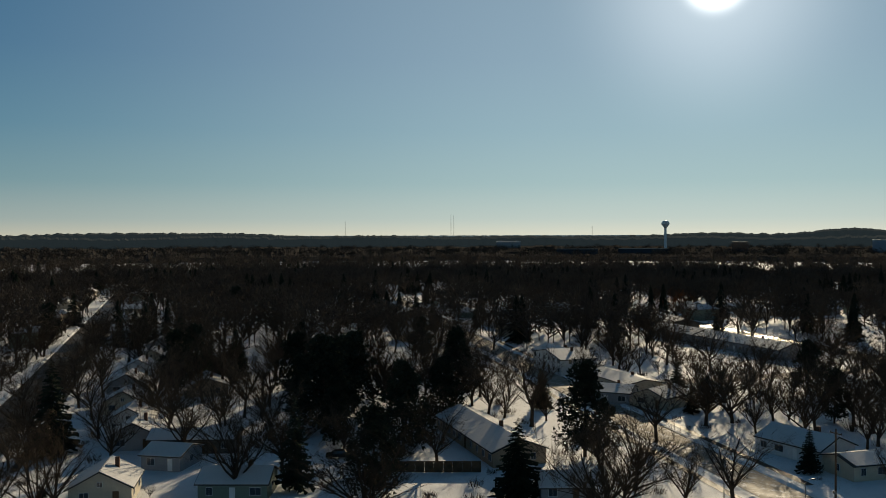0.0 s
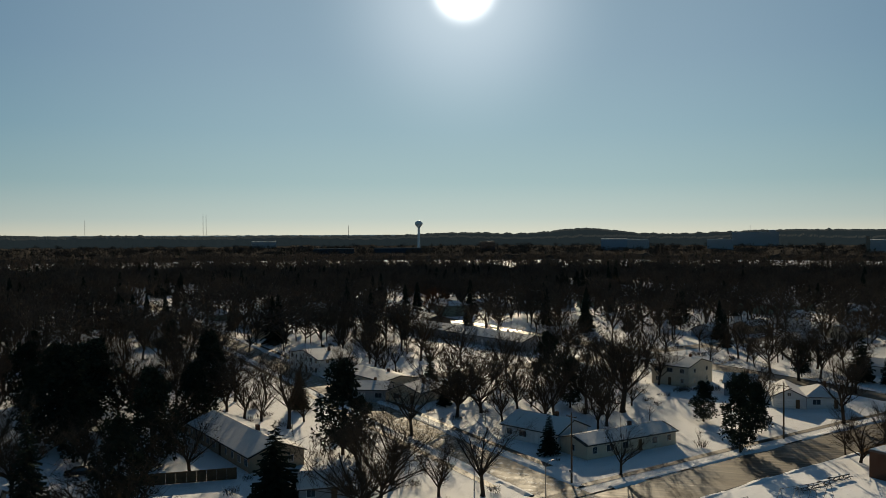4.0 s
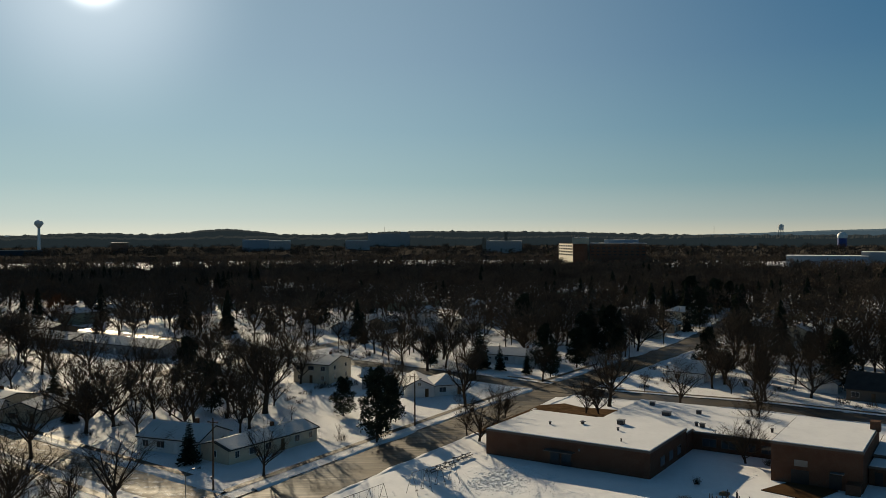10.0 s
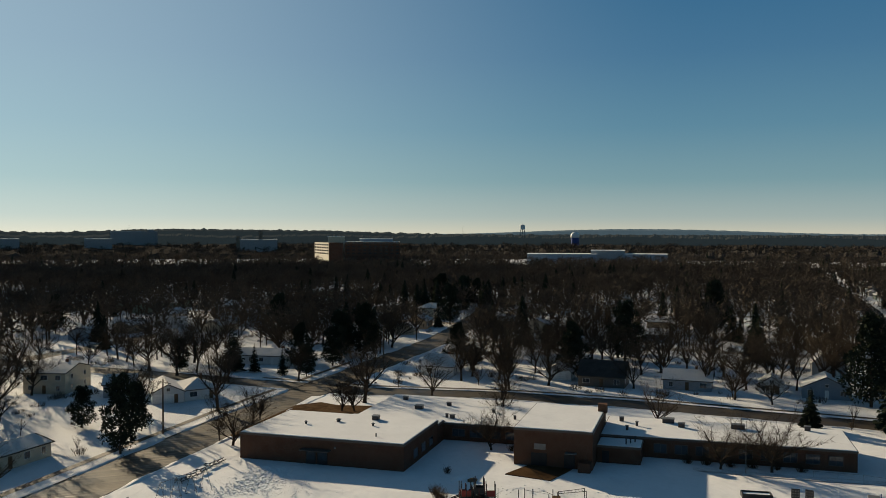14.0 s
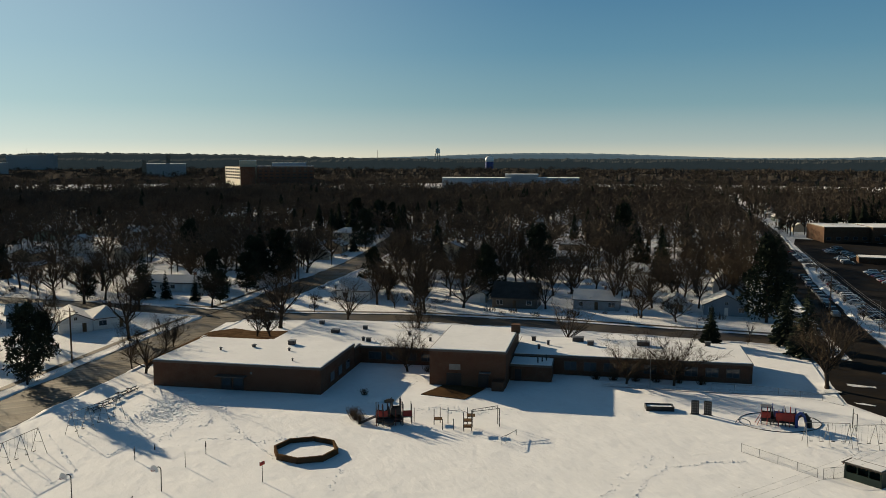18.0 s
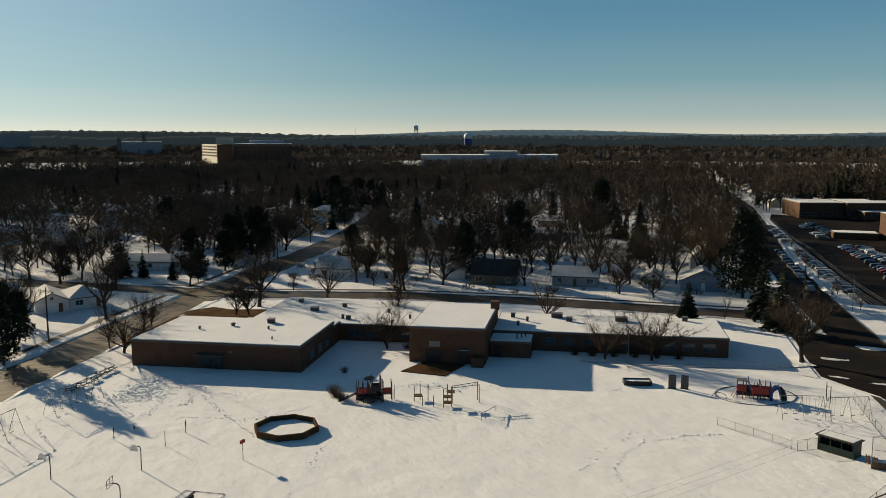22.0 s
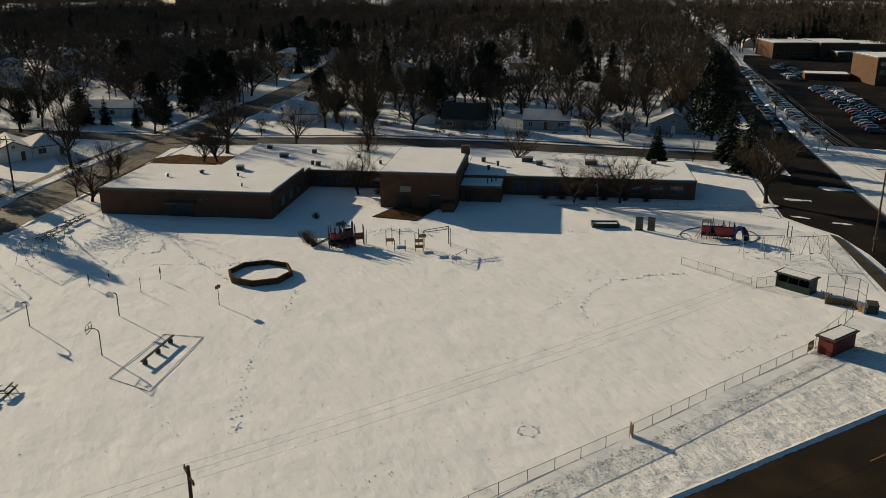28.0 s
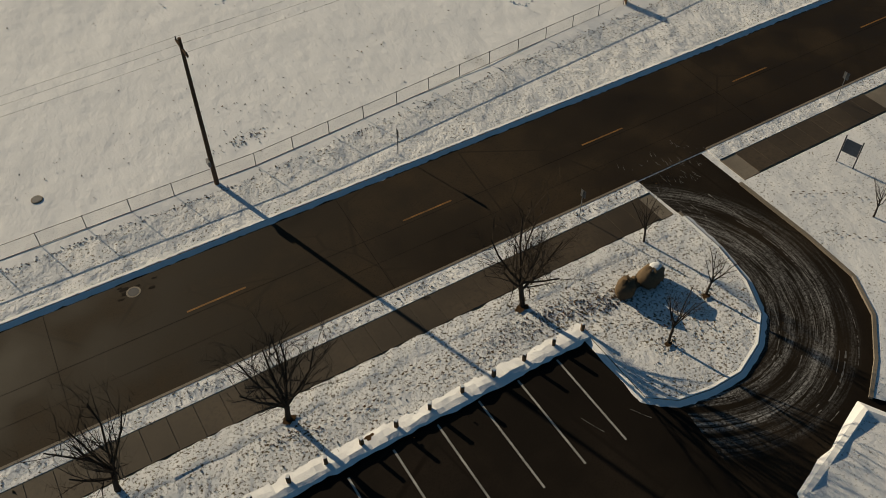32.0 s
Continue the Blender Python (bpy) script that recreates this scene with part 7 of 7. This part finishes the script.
for a, b, kind, w in ((71.5, 34, 0, 2.2), (74.5, 31, 0, 1.2), (84, 32.5, 0, 2.4), (65.5, 26, 1, 0.25), (67, 30, 1, 0.25), (63.5, 33, 0, 0.8), (97, 35, 0, 1.0)):
    roof_unit(SCHOOL, a, b, 3.8, w, w * 0.6, 0.8, kind)
solid("roof_line", Form().box(17, 23.7, 3.52, 31, 24.0, 3.62), FASCIA, "dark parapet strip across the snowy roof", "parapet", "structure", False, SCHOOL)
solid("bare_ground", Form().slab([(61.6, 127.6), (66.8, 121.6), (73.4, 126.0), (68.6, 131.6)], STEP, STEP + 0.12), WOODCHIP, "bare brown turf beside the school hall", "bare turf")
solid("path_yard", band([(93, 119), (104, 109.5), (118, 99.5), (127, 97)], 2.2, STEP + 0.12), SNOW_THIN, "trodden snowy path beside the school", "path")
shrub_mesh = shrub(3, 1.6, 2.4).mesh("shrub", TWIG)
for x, y, s in ((94.5, 122.5, 1.0), (97, 120.5, 1.2), (100, 118, 1.0), (103, 116, 1.2), (106, 113.5, 1.0), (109, 111, 1.1), (47, 121.5, 1.0), (46.6, 119.6, 1.1), (46.9, 118.2, 0.9), (53, 131.8, 0.7), (69.5, 141, 0.8), (108, 226, 1.2), (100, 216, 1.3), (30, 235, 1.2), (-30, 190, 1.4), (-72, 150, 1.2)):
    e = new("shrub", shrub_mesh)
    e.matrix_basis = pose(x, y, STEP - 0.05, 0, 0, x * 40) @ Matrix.Scale(s, 4)
    tagged(e, "leafless brown shrub in the snow", "shrub", "shrubs")
mound = thing("snow_mound", "low trampled mound of snow by the play yard", "snow mound", pose(54, 127.5, STEP - 0.2))
part("heap", Form().ball((0, 0, 0.1), 2.2, 1.5, 0.7, 0.15, 5, 7, 12), SNOW, mound, "", True)
part("rock", Form().ball((1.0, -1.6, 0.35), 0.9, 0.5, 0.4, 0.3, 6), STONE, mound, "dark stone at its foot")

# ---- car park across the street ----
LOT_EAST = [(185, 127), (198, 106), (330, 150), (380, 240), (352, 298), (330, 280), (265, 212)]
solid("road_car_park", Form().slab(LOT_EAST, -0.02, 0.034), ASPHALT_PARK, "large asphalt car park filled with parked cars", "car park")


def car_meshes(seed, paint, van=False):
    w, l = 1.8, 4.6
    prof = [(-2.3, 0.35), (-2.3, 0.75), (-1.35, 0.92), (-0.75, 1.42), (0.95 if not van else 2.0, 1.45), (1.75 if not van else 2.25, 0.98), (2.3, 0.9), (2.3, 0.35)]
    body = Form()
    n = len(prof)
    for s in (-1, 1):
        body.v += [(x, s * (w / 2 - (0.18 if z > 1.2 else 0.0)), z) for x, z in prof]
    body.f = [tuple(range(n)), tuple(reversed(range(n, 2 * n)))] + [(i, n + i, n + (i + 1) % n, (i + 1) % n) for i in range(n)]
    glass = Form()
    for s in (-1, 1):
        glass.face((-1.15, s * 0.915, 0.95), (1.5 if not van else 2.1, s * 0.915, 0.98), (0.9 if not van else 1.95, s * 0.75, 1.4), (-0.7, s * 0.75, 1.38))
    glass.face((-1.38, -0.8, 0.94), (-1.38, 0.8, 0.94), (-0.8, 0.68, 1.4), (-0.8, -0.68, 1.4))
    panes = []
    for q in glass.f:
        one = Form().face(*[glass.v[i] for i in q])
        panes.append(one.mesh("window", GLASS))
    return body.mesh("body", paint), panes


wheel_mesh = Form().tube((0, -0.1, 0), (0, 0.1, 0), 0.32, 0.32, 12).mesh("wheel", BLACK)
rim_mesh = Form().tube((0, -0.11, 0), (0, 0.11, 0), 0.18, 0.18, 8).mesh("rim", STEEL)
head_mesh = Form().block(-2.33, -0.8, 0.62, -2.26, -0.4, 0.76, 0.01).mesh("headlight", WHITE)
tail_mesh = Form().block(2.26, -0.82, 0.7, 2.32, -0.62, 0.8, 0.01).mesh("tail_light", RED)
PAINTS = [("silver", plain("silver_paint", (0.35, 0.36, 0.37), 0.3, 0.6)), ("black", plain("black_paint", (0.015, 0.015, 0.018), 0.25)), ("white", plain("car_white", (0.65, 0.65, 0.66), 0.3)), ("dark blue", plain("blue_paint", (0.02, 0.035, 0.09), 0.25)), ("dark red", plain("dark_red_paint", (0.16, 0.015, 0.015), 0.25)), ("grey", plain("grey_paint", (0.1, 0.1, 0.105), 0.3, 0.4))]
CARS = []
for k, (colour, paint) in enumerate(PAINTS):
    b, g = car_meshes(k, paint, k % 3 == 2)
    e = thing("car", f"{colour} parked {'van' if k % 3 == 2 else 'car'} on the asphalt", "car", pose(-1200 - k * 8, -900, 0), "parked cars")
    part("body", b, None, e)
    for pane in g:
        part("window", pane, None, e)
    for x in (-1.42, 1.42):
        for y in (-0.82, 0.82):
            wh = part("wheel", wheel_mesh, None, e)
            wh.location = (x, y, 0.32)
            part("rim", rim_mesh, None, wh)
    for y in (0, 1.2):
        part("headlight", head_mesh, None, e).location = (0, y, 0)
        part("tail_light", tail_mesh, None, e).location = (0, y + 0.1, 0)
    CARS.append(e)
rnd = random.Random(12)
ROWS_OF_CARS = [((222, 143), (270, 196), 19, 137), ((226.5, 139.5), (274, 192), 19, -43), ((240, 128), (288, 178), 14, 137), ((283, 214), (318, 252), 12, 137), ((204, 150), (245, 195), 14, 137), ((192, 136), (203, 148), 4, 137), ((262, 213), (300, 255), 9, -43), ((255, 118), (300, 165), 12, -43), ((208, 131), (222, 146), 5, 137), ((298, 222), (330, 258), 10, -43), ((232, 120), (250, 138), 6, 137), ((186, 143), (240, 200), 12, 47)]
used = set()
for (ax, ay), (bx, by), n, turn in ROWS_OF_CARS:
    for k in range(n):
        if rnd.random() < 0.12:
            continue
        t = (k + 0.5) / n
        i = rnd.choice((0, 0, 1, 1, 1, 2, 2, 3, 4, 5, 5, 5))
        m = pose(ax + (bx - ax) * t + rnd.gauss(0, 0.15), ay + (by - ay) * t + rnd.gauss(0, 0.15), 0.036, 0, 0, turn + rnd.gauss(0, 1.5) + 180 * (rnd.random() < 0.3))
        if i not in used:
            CARS[i].matrix_basis = m
            used.add(i)
        else:
            copy_thing(CARS[i], m)
for i in range(6):
    if i not in used:
        CARS[i].matrix_basis = pose(300 + i * 3, 258, 0.036, 0, 0, 137)
copy_thing(CARS[4], pose(207, 163, 0.036, 0, 0, 47))
copy_thing(CARS[1], pose(-103, 116, 0.03, 0, 0, 40))


def brick_block(name, x, y, turn, parts_, mat, label, floors):
    e = thing(name, label, "building", pose(x, y, 0.02, 0, 0, turn))
    FOOT.append((*(pose(x, y, 0, 0, 0, turn) @ Vector((25, 10, 0))).xy, 34))
    for x0, y0, x1, y1, h in parts_:
        w = part("wall", Form().box(x0, y0, 0, x1, y1, h), mat, e)
        part("parapet", Form().box(x0 - 0.15, y0 - 0.15, h, x1 + 0.15, y1 + 0.15, h + 0.35), CONCRETE, e, "pale stone coping")
        part("roof_snow", Form().box(x0 + 0.3, y0 + 0.3, h + 0.35, x1 - 0.3, y1 - 0.3, h + 0.42), SNOW_ROOF, e, "snow on the flat roof")
        for z in floors:
            if z + 1.6 > h:
                continue
            n = max(1, int((x1 - x0) / 4.2))
            for k in range(n):
                px = x0 + (x1 - x0) * (k + 0.5) / n
                g = part("window", Form().box(px - 1.0, y0 - 0.05, z, px + 1.0, y0 - 0.002, z + 1.5), STEEL, e, "framed window")
                part("pane", Form().box(px - 0.9, y0 - 0.07, z + 0.1, px + 0.9, y0 - 0.05, z + 1.4), GLASS, g)
    return e


brick_block("brick_building", 348, 278, -33, [(0, 0, 9, 26, 7.2), (9.2, 3, 22, 26, 7.0), (22.2, 0, 40, 26, 7.2), (40.2, 4, 70, 28, 6.4), (27, -9, 44, -0.2, 3.6)], BRICK_TAN, "long low brick public building with a stepped front and snowy roof", (1.2,))
brick_block("brick_building", 297, 191, -33, [(0, 0, 30, 22, 9.8), (30.2, 3, 60, 22, 8.6)], BRICK_TAN, "three-storey brick building with deep square windows", (1.0, 4.0, 7.0))
brick_block("plant_enclosure", 292, 217, -47, [(0, 0, 16, 9, 2.0)], BRICK_TAN, "low brick service enclosure beside the car park", (9,))


# ---- landmarks on the skyline ----
def at(az, r):
    return math.sin(radians(az)) * r, math.cos(radians(az)) * r


def height(el, r):
    return HIGH + math.tan(radians(el)) * r


x, y = at(-19.99, 1750)
e = thing("water_tower", "pale bulb-shaped water tower on a slim column", "water tower", pose(x, y, 0))
z = height(0.69, 1750)
part("column", Form().tube((0, 0, 0), (0, 0, z - 5), 3.0, 2.2, 12), WHITE, e)
part("tank", Form().ball((0, 0, z), 8.0, 8.0, 6.2, 0, 0, 10, 20).tube((0, 0, z - 9), (0, 0, z - 3), 2.3, 6.6, 16), WHITE, e, "", True)
x, y = at(26.88, 2600)
e = thing("water_tower", "old water tank raised on braced legs", "water tower", pose(x, y, 0))
z = height(0.36, 2600)
part("tank", Form().tube((0, 0, z - 6), (0, 0, z + 7), 7.5, 7.5, 14).tube((0, 0, z + 7), (0, 0, z + 10), 7.5, 0.5, 14), WHITE, e)
for k in range(6):
    a = k * math.pi / 3
    part("leg", Form().tube((9 * math.cos(a), 9 * math.sin(a), 0), (6 * math.cos(a), 6 * math.sin(a), z - 6), 0.9, 0.9, 5), STEEL, e)
x, y = at(30.35, 2300)
e = thing("water_tower", "white domed water tank with a blue lower half", "water tower", pose(x, y, 0))
z = height(-0.2, 2300)
part("dome", Form().ball((0, 0, z), 12, 12, 11, 0, 0, 12, 22), WHITE, e, "white painted dome", True)
part("skirt", Form().tube((0, 0, 0), (0, 0, z - 4), 10.5, 11, 22), BLUE, e, "blue painted lower band")
part("mast", Form().tube((0, 0, z + 10), (0, 0, z + 17), 0.6, 0.3, 5).tube((-3, 0, z + 9), (-3, 0, z + 15), 0.6, 0.3, 5), STEEL, e)
for az, el, r in ((-34.04, 1.35, 3300), (-33.85, 1.3, 3300), (-41.1, 0.9, 3300), (-24.68, 0.58, 2600), (22.9, 0.45, 3300), (1.4, 0.45, 3300)):
    x, y = at(az, r)
    e = thing("radio_mast", "thin lattice radio mast on the horizon", "radio mast", pose(x, y, 0), "radio masts")
    part("mast", Form().tube((0, 0, 0), (0, 0, height(el, r)), 0.9, 0.5, 4), DARK_STEEL, e)


def far_block(az0, az1, el0, el1, r, mat, label, name="distant_building", deep=30, bands=0, cap=True):
    """A far building between two bearings."""
    a, b = Vector(at(az0, r)), Vector(at(az1, r))
    w, z = (b - a).length, height(el1, r)
    e = thing(name, label, "building", pose(a.x, a.y, 0, 0, 0, math.degrees(math.atan2(b.y - a.y, b.x - a.x))), "distant buildings")
    part("wall", Form().box(0, 0, 0, w, deep, z), mat, e)
    if cap:
        part("roof_snow", Form().box(-0.3, -0.3, z, w + 0.3, deep + 0.3, z + 0.35), SNOW_ROOF, e, "snow on the flat roof")
    low = height(el0, r)
    for k in range(bands):
        zz = low + (z - low) * (k + 0.35) / bands
        n = max(2, int(w / 6))
        for j in range(n):
            part("window", Form().box(w * (j + 0.25) / n, -0.3, zz, w * (j + 0.75) / n, -0.02, zz + (z - low) / bands * 0.4), GLASS, e)
    FOOT.append(((a.x + b.x) / 2, (a.y + b.y) / 2, w * 0.4))
    return e


hx, hy = at(13.97, 1000)
hospital = thing("distant_building", "five-storey cream hospital block catching the low sun", "building", pose(hx, hy, 0, 0, 0, 2), "distant buildings")
top = height(-0.68, 1000)
part("wall", Form().box(0, 0, 0, 17, 62, top), BRICK, hospital)
# sunlight on this one side is put in as a paler cream sheet
part("sunlit_front", Form().box(-0.4, 0.05, 4, -0.02, 61.9, top - 0.1), SIDINGS["cream"], hospital, "cream facing that paints in the sunlit side")
for k in range(4):
    for j in range(8):
        part("window", Form().box(-0.6, j * 7.7 + 1.5, top - 3.4 - k * 3.4, -0.42, j * 7.7 + 6.2, top - 1.7 - k * 3.4), GLASS, hospital)
far_block(13.9, 15.0, -0.7, -0.28, 1020, SIDINGS["cream"], "pale plant room on top of the hospital", deep=14)
far_block(15.05, 18.7, -1.5, -0.64, 1010, BRICK, "long dark brick hospital wing with window rows", deep=30, bands=4)
far_block(16.0, 18.2, -0.7, -0.42, 1030, SIDINGS["blue"], "blue-grey upper storey of the hospital", deep=14)
far_block(27.2, 31.8, -1.75, -1.4, 1100, SIDINGS["blue"], "long low school building with a pale metal roof", deep=40)
far_block(31.4, 33.6, -1.7, -1.15, 1120, SIDINGS["grey"], "taller middle block of the long school building", deep=40)
far_block(33.5, 36.3, -1.75, -1.38, 1110, SIDINGS["blue"], "low end wing of the long school building", deep=40)
far_block(7.95, 8.2, -0.9, -0.25, 1500, CONCRETE, "slim grey concrete chimney stack", deep=6, cap=False)
far_block(9.4, 9.65, -0.9, 0.1, 1500, CONCRETE, "tall grey concrete chimney stack", deep=6, cap=False)
far_block(8.2, 10.6, -0.9, -0.48, 1500, SIDINGS["grey"], "low industrial building with a snowy roof", deep=40)
far_block(0.3, 3.1, -0.3, 0.02, 2300, SIDINGS["grey"], "large flat-roofed building on the ridge", deep=60)
far_block(2.5, 2.9, -0.3, 0.15, 2290, SIDINGS["grey"], "roof tower of the building on the ridge", deep=12)
far_block(-7.9, -6.2, -0.8, -0.38, 1700, SIDINGS["blue"], "blue-grey commercial building among trees", deep=30)
far_block(-6.2, -4.8, -0.8, -0.42, 1700, SIDINGS["grey"], "grey commercial building among trees", deep=30)
far_block(-1.2, 0.4, -0.8, -0.42, 1700, SIDINGS["grey"], "long pale shed among trees", deep=30)
far_block(-27.0, -24.3, -1.2, -0.98, 1500, HAZE_BLUE, "low warehouse in haze-dimmed blue-grey among distant trees", deep=70, cap=False)
far_block(-23.0, -19.8, -1.2, -0.95, 1500, HAZE_BLUE, "low warehouse in haze-dimmed blue-grey among distant trees", deep=70, cap=False)
far_block(-31.0, -29.4, -0.7, -0.45, 2200, SIDINGS["grey"], "small snowy roof far off among trees", deep=40)
far_block(-15.9, -14.9, -0.9, -0.5, 1700, GLASS, "glazed building glinting in low sun", deep=30, cap=False)


def ridge(name, r, az0, az1, el, seed, jag, material, label):
    """A wooded ridge: a long bank with an uneven treetop outline."""
    rnd = random.Random(seed)
    f = Form()
    n = int((az1 - az0) / 0.06)
    for k in range(n + 1):
        az = az0 + (az1 - az0) * k / n
        h = height(el(az), r) + rnd.uniform(-jag, jag) * 0.25 + jag * (1.5 * noise.noise(Vector((az * 2.1, seed, 0))) + 1.1 * abs(noise.noise(Vector((az * 6.5, seed, 3)))) + 0.8 * noise.noise(Vector((az * 4.3, seed, 5))))
        (x0, y0), (x1, y1) = at(az, r), at(az, r + 250)
        f.v += [(x0, y0, -1), (x0, y0, h * 0.86), (x1, y1, h)]
    for k in range(n):
        a = k * 3
        f.f += [(a, a + 3, a + 4, a + 1), (a + 1, a + 4, a + 5, a + 2)]
    return tagged(new(name, f.mesh(name, material)), label, "wooded ridge", "", "structure")


def haze_glow_material(name, color, glow):
    """Far woods, their haze put in as a faint blue-grey emission."""
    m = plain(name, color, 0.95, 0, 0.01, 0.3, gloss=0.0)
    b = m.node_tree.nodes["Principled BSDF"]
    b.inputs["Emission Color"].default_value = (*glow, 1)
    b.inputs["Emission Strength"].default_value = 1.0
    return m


# HAZY and HAZIER glow weakly to imitate haze; BELT has none
HAZY = haze_glow_material("haze_glow_woods", (0.03, 0.03, 0.029), (0.009, 0.0125, 0.0135))
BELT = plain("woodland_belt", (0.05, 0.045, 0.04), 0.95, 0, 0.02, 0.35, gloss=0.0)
HAZIER = haze_glow_material("haze_glow_hills", (0.05, 0.06, 0.065), (0.028, 0.042, 0.05))
bump = lambda az, c, w, h: h * math.exp(-((az - c) / w) ** 2)
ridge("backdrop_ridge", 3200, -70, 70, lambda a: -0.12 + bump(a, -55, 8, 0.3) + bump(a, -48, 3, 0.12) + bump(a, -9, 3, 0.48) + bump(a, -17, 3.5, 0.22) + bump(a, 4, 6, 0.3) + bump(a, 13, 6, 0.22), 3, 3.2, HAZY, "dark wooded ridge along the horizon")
for k, r in enumerate((1330, 1560, 1820, 2120)):
    tagged(ridge("distant_tree_belt", r, -66, 64, lambda a: math.degrees(math.atan2(7.5 + 4.5 * noise.noise(Vector((a * 0.45, r * 0.01, 2))) - HIGH, r)), 20 + k, 1.9, BELT, "belt of dark leafless woodland"), kind="stuff")
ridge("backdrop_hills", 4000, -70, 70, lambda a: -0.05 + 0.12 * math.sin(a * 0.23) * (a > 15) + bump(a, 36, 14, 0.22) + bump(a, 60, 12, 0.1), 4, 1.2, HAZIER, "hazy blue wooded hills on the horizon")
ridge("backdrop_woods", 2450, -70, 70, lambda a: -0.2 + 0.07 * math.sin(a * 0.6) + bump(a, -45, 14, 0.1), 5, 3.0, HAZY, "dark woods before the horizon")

wall_e = thing("retaining_fence", "long brown board fence behind the garden", "fence", pose(-92.6, 111.7, 0.02, 0, 0, 34.0))
for k in range(12):
    part("panel", Form().block(k * 1.6, -0.05, 0, k * 1.6 + 1.58, 0.05, 1.9, 0.02), WOOD, wall_e)


# ---- the wooded distance ----
def scatter():
    rnd = random.Random(5)
    clear = [YARD, LOT_EAST]
    spots_b, spots_c, far_b, far_c = [], [], [], []

    def free(x, y, d):
        if any(in_poly(x, y, p) for p in clear):
            return False
        if any(near_line(x, y, line, w / 2 + d) for line, w in ROADS):
            return False
        return all((x - a) ** 2 + (y - b) ** 2 > (r * 0.85) ** 2 for a, b, r in FOOT)

    tries, near = 0, 0
    while len(spots_b) + len(spots_c) < 3300 and tries < 40000:
        tries += 1
        a, r = radians(rnd.uniform(-66, 64)), math.sqrt(rnd.uniform(118 ** 2, 330 ** 2) if tries % 5 == 0 else rnd.uniform(300 ** 2, 740 ** 2))
        x, y = math.sin(a) * r, math.cos(a) * r
        keep = 0.75 + 0.9 * noise.noise(Vector((x * 0.011, y * 0.011, 3)))
        if rnd.random() > keep or not free(x, y, 2.0) or x > 120 and x / y > 1.1 and r < 470 or any(near_line(x, y, line, 7) for line, w in SIDE_STREETS):
            continue
        if r < 330 and any(near_line(x + x / r * k, y + y / r * k, line, 7) for line, reach in ((LEFT, (4, 14, 26, 40, 54)), (NORTH, (4, 14, 26)), (WEST, (4, 14, 26))) for k in reach):
            continue
        if any((x - p) ** 2 + (y - q) ** 2 < (46 if r < 300 else 28) for p, q in TREES):
            continue
        if r < 330 and any((x + x / r * k - p) ** 2 + (y + y / r * k - q) ** 2 < (w * 0.6) ** 2 for p, q, w in FOOT for k in (7, 16, 26, 36)):
            continue
        cone = noise.noise(Vector((x * 0.018, y * 0.018, 9))) > 0.32 or rnd.random() < 0.07
        h = rnd.uniform(11, 17) * (1.12 if r > 270 else 1.0) if not cone else rnd.uniform(9, 18)
        if r < 300:
            near += 1
            if near > 270:
                continue
            tree(rnd.choice(("spruce", "pine", "pine")) if cone else rnd.choice(("oak", "tall", "vase", "round", "oak")), x, y, h)
        else:
            TREES.append((x, y))
            (spots_c if cone else spots_b).append((x, y, 0, h, rnd.random() * 6.28, rnd.randrange(5)))
    while len(far_b) + len(far_c) < 9000:
        a, r = radians(rnd.uniform(-66, 64)), 1 / rnd.uniform(1 / 2300, 1 / 660)
        x, y = math.sin(a) * r, math.cos(a) * r
        if not free(x, y, 2):
            continue
        if noise.noise(Vector((x * 0.006, y * 0.006, 1))) < -0.42 and rnd.random() < 0.75:
            continue
        cone = rnd.random() < 0.12
        (far_c if cone else far_b).append((x, y, 0, rnd.uniform(9, 16) + (r > 1400) * 3, rnd.random() * 6.28, rnd.randrange(5)))
    bushes = []
    while len(bushes) < 900:
        a, r = radians(rnd.uniform(-64, 56)), math.sqrt(rnd.uniform(105 ** 2, 380 ** 2))
        x, y = math.sin(a) * r, math.cos(a) * r
        if free(x, y, 2.5) and noise.noise(Vector((x * 0.04, y * 0.04, 7))) > -0.15:
            bushes.append((x, y, 0, rnd.uniform(0.7, 2.4), rnd.random() * 6.28, rnd.randrange(4)))
    woods("garden_bushes", bushes, [blade_bush(71 + i, 95) for i in range(4)], TWIG, "leafless garden bushes and hedges in the snow", "bushes")
    mid_t = [blade_tree(31 + i, 12, 270, 0.54, 0.0135, 0.125) for i in range(5)]
    mid_c = [blade_conifer(41 + i, 0.25, 16, 10) for i in range(5)]
    far_t = [blade_tree(51 + i, 3, 62, 0.52, 0.034, 0.2) for i in range(5)]
    far_k = [blade_conifer(61 + i, 0.24, 7, 6) for i in range(5)]
    woods("neighbourhood_trees", spots_b, mid_t, TWIG_FAR, "leafless brown trees standing between the houses")
    woods("neighbourhood_conifers", spots_c, mid_c, NEEDLE, "dark conifers standing between the houses")
    woods("distant_woods", far_b, far_t, TWIG_FAR, "brown leafless woods stretching to the horizon")
    woods("distant_conifers", far_c, far_k, NEEDLE, "dark conifers scattered through the distant woods")


scatter()
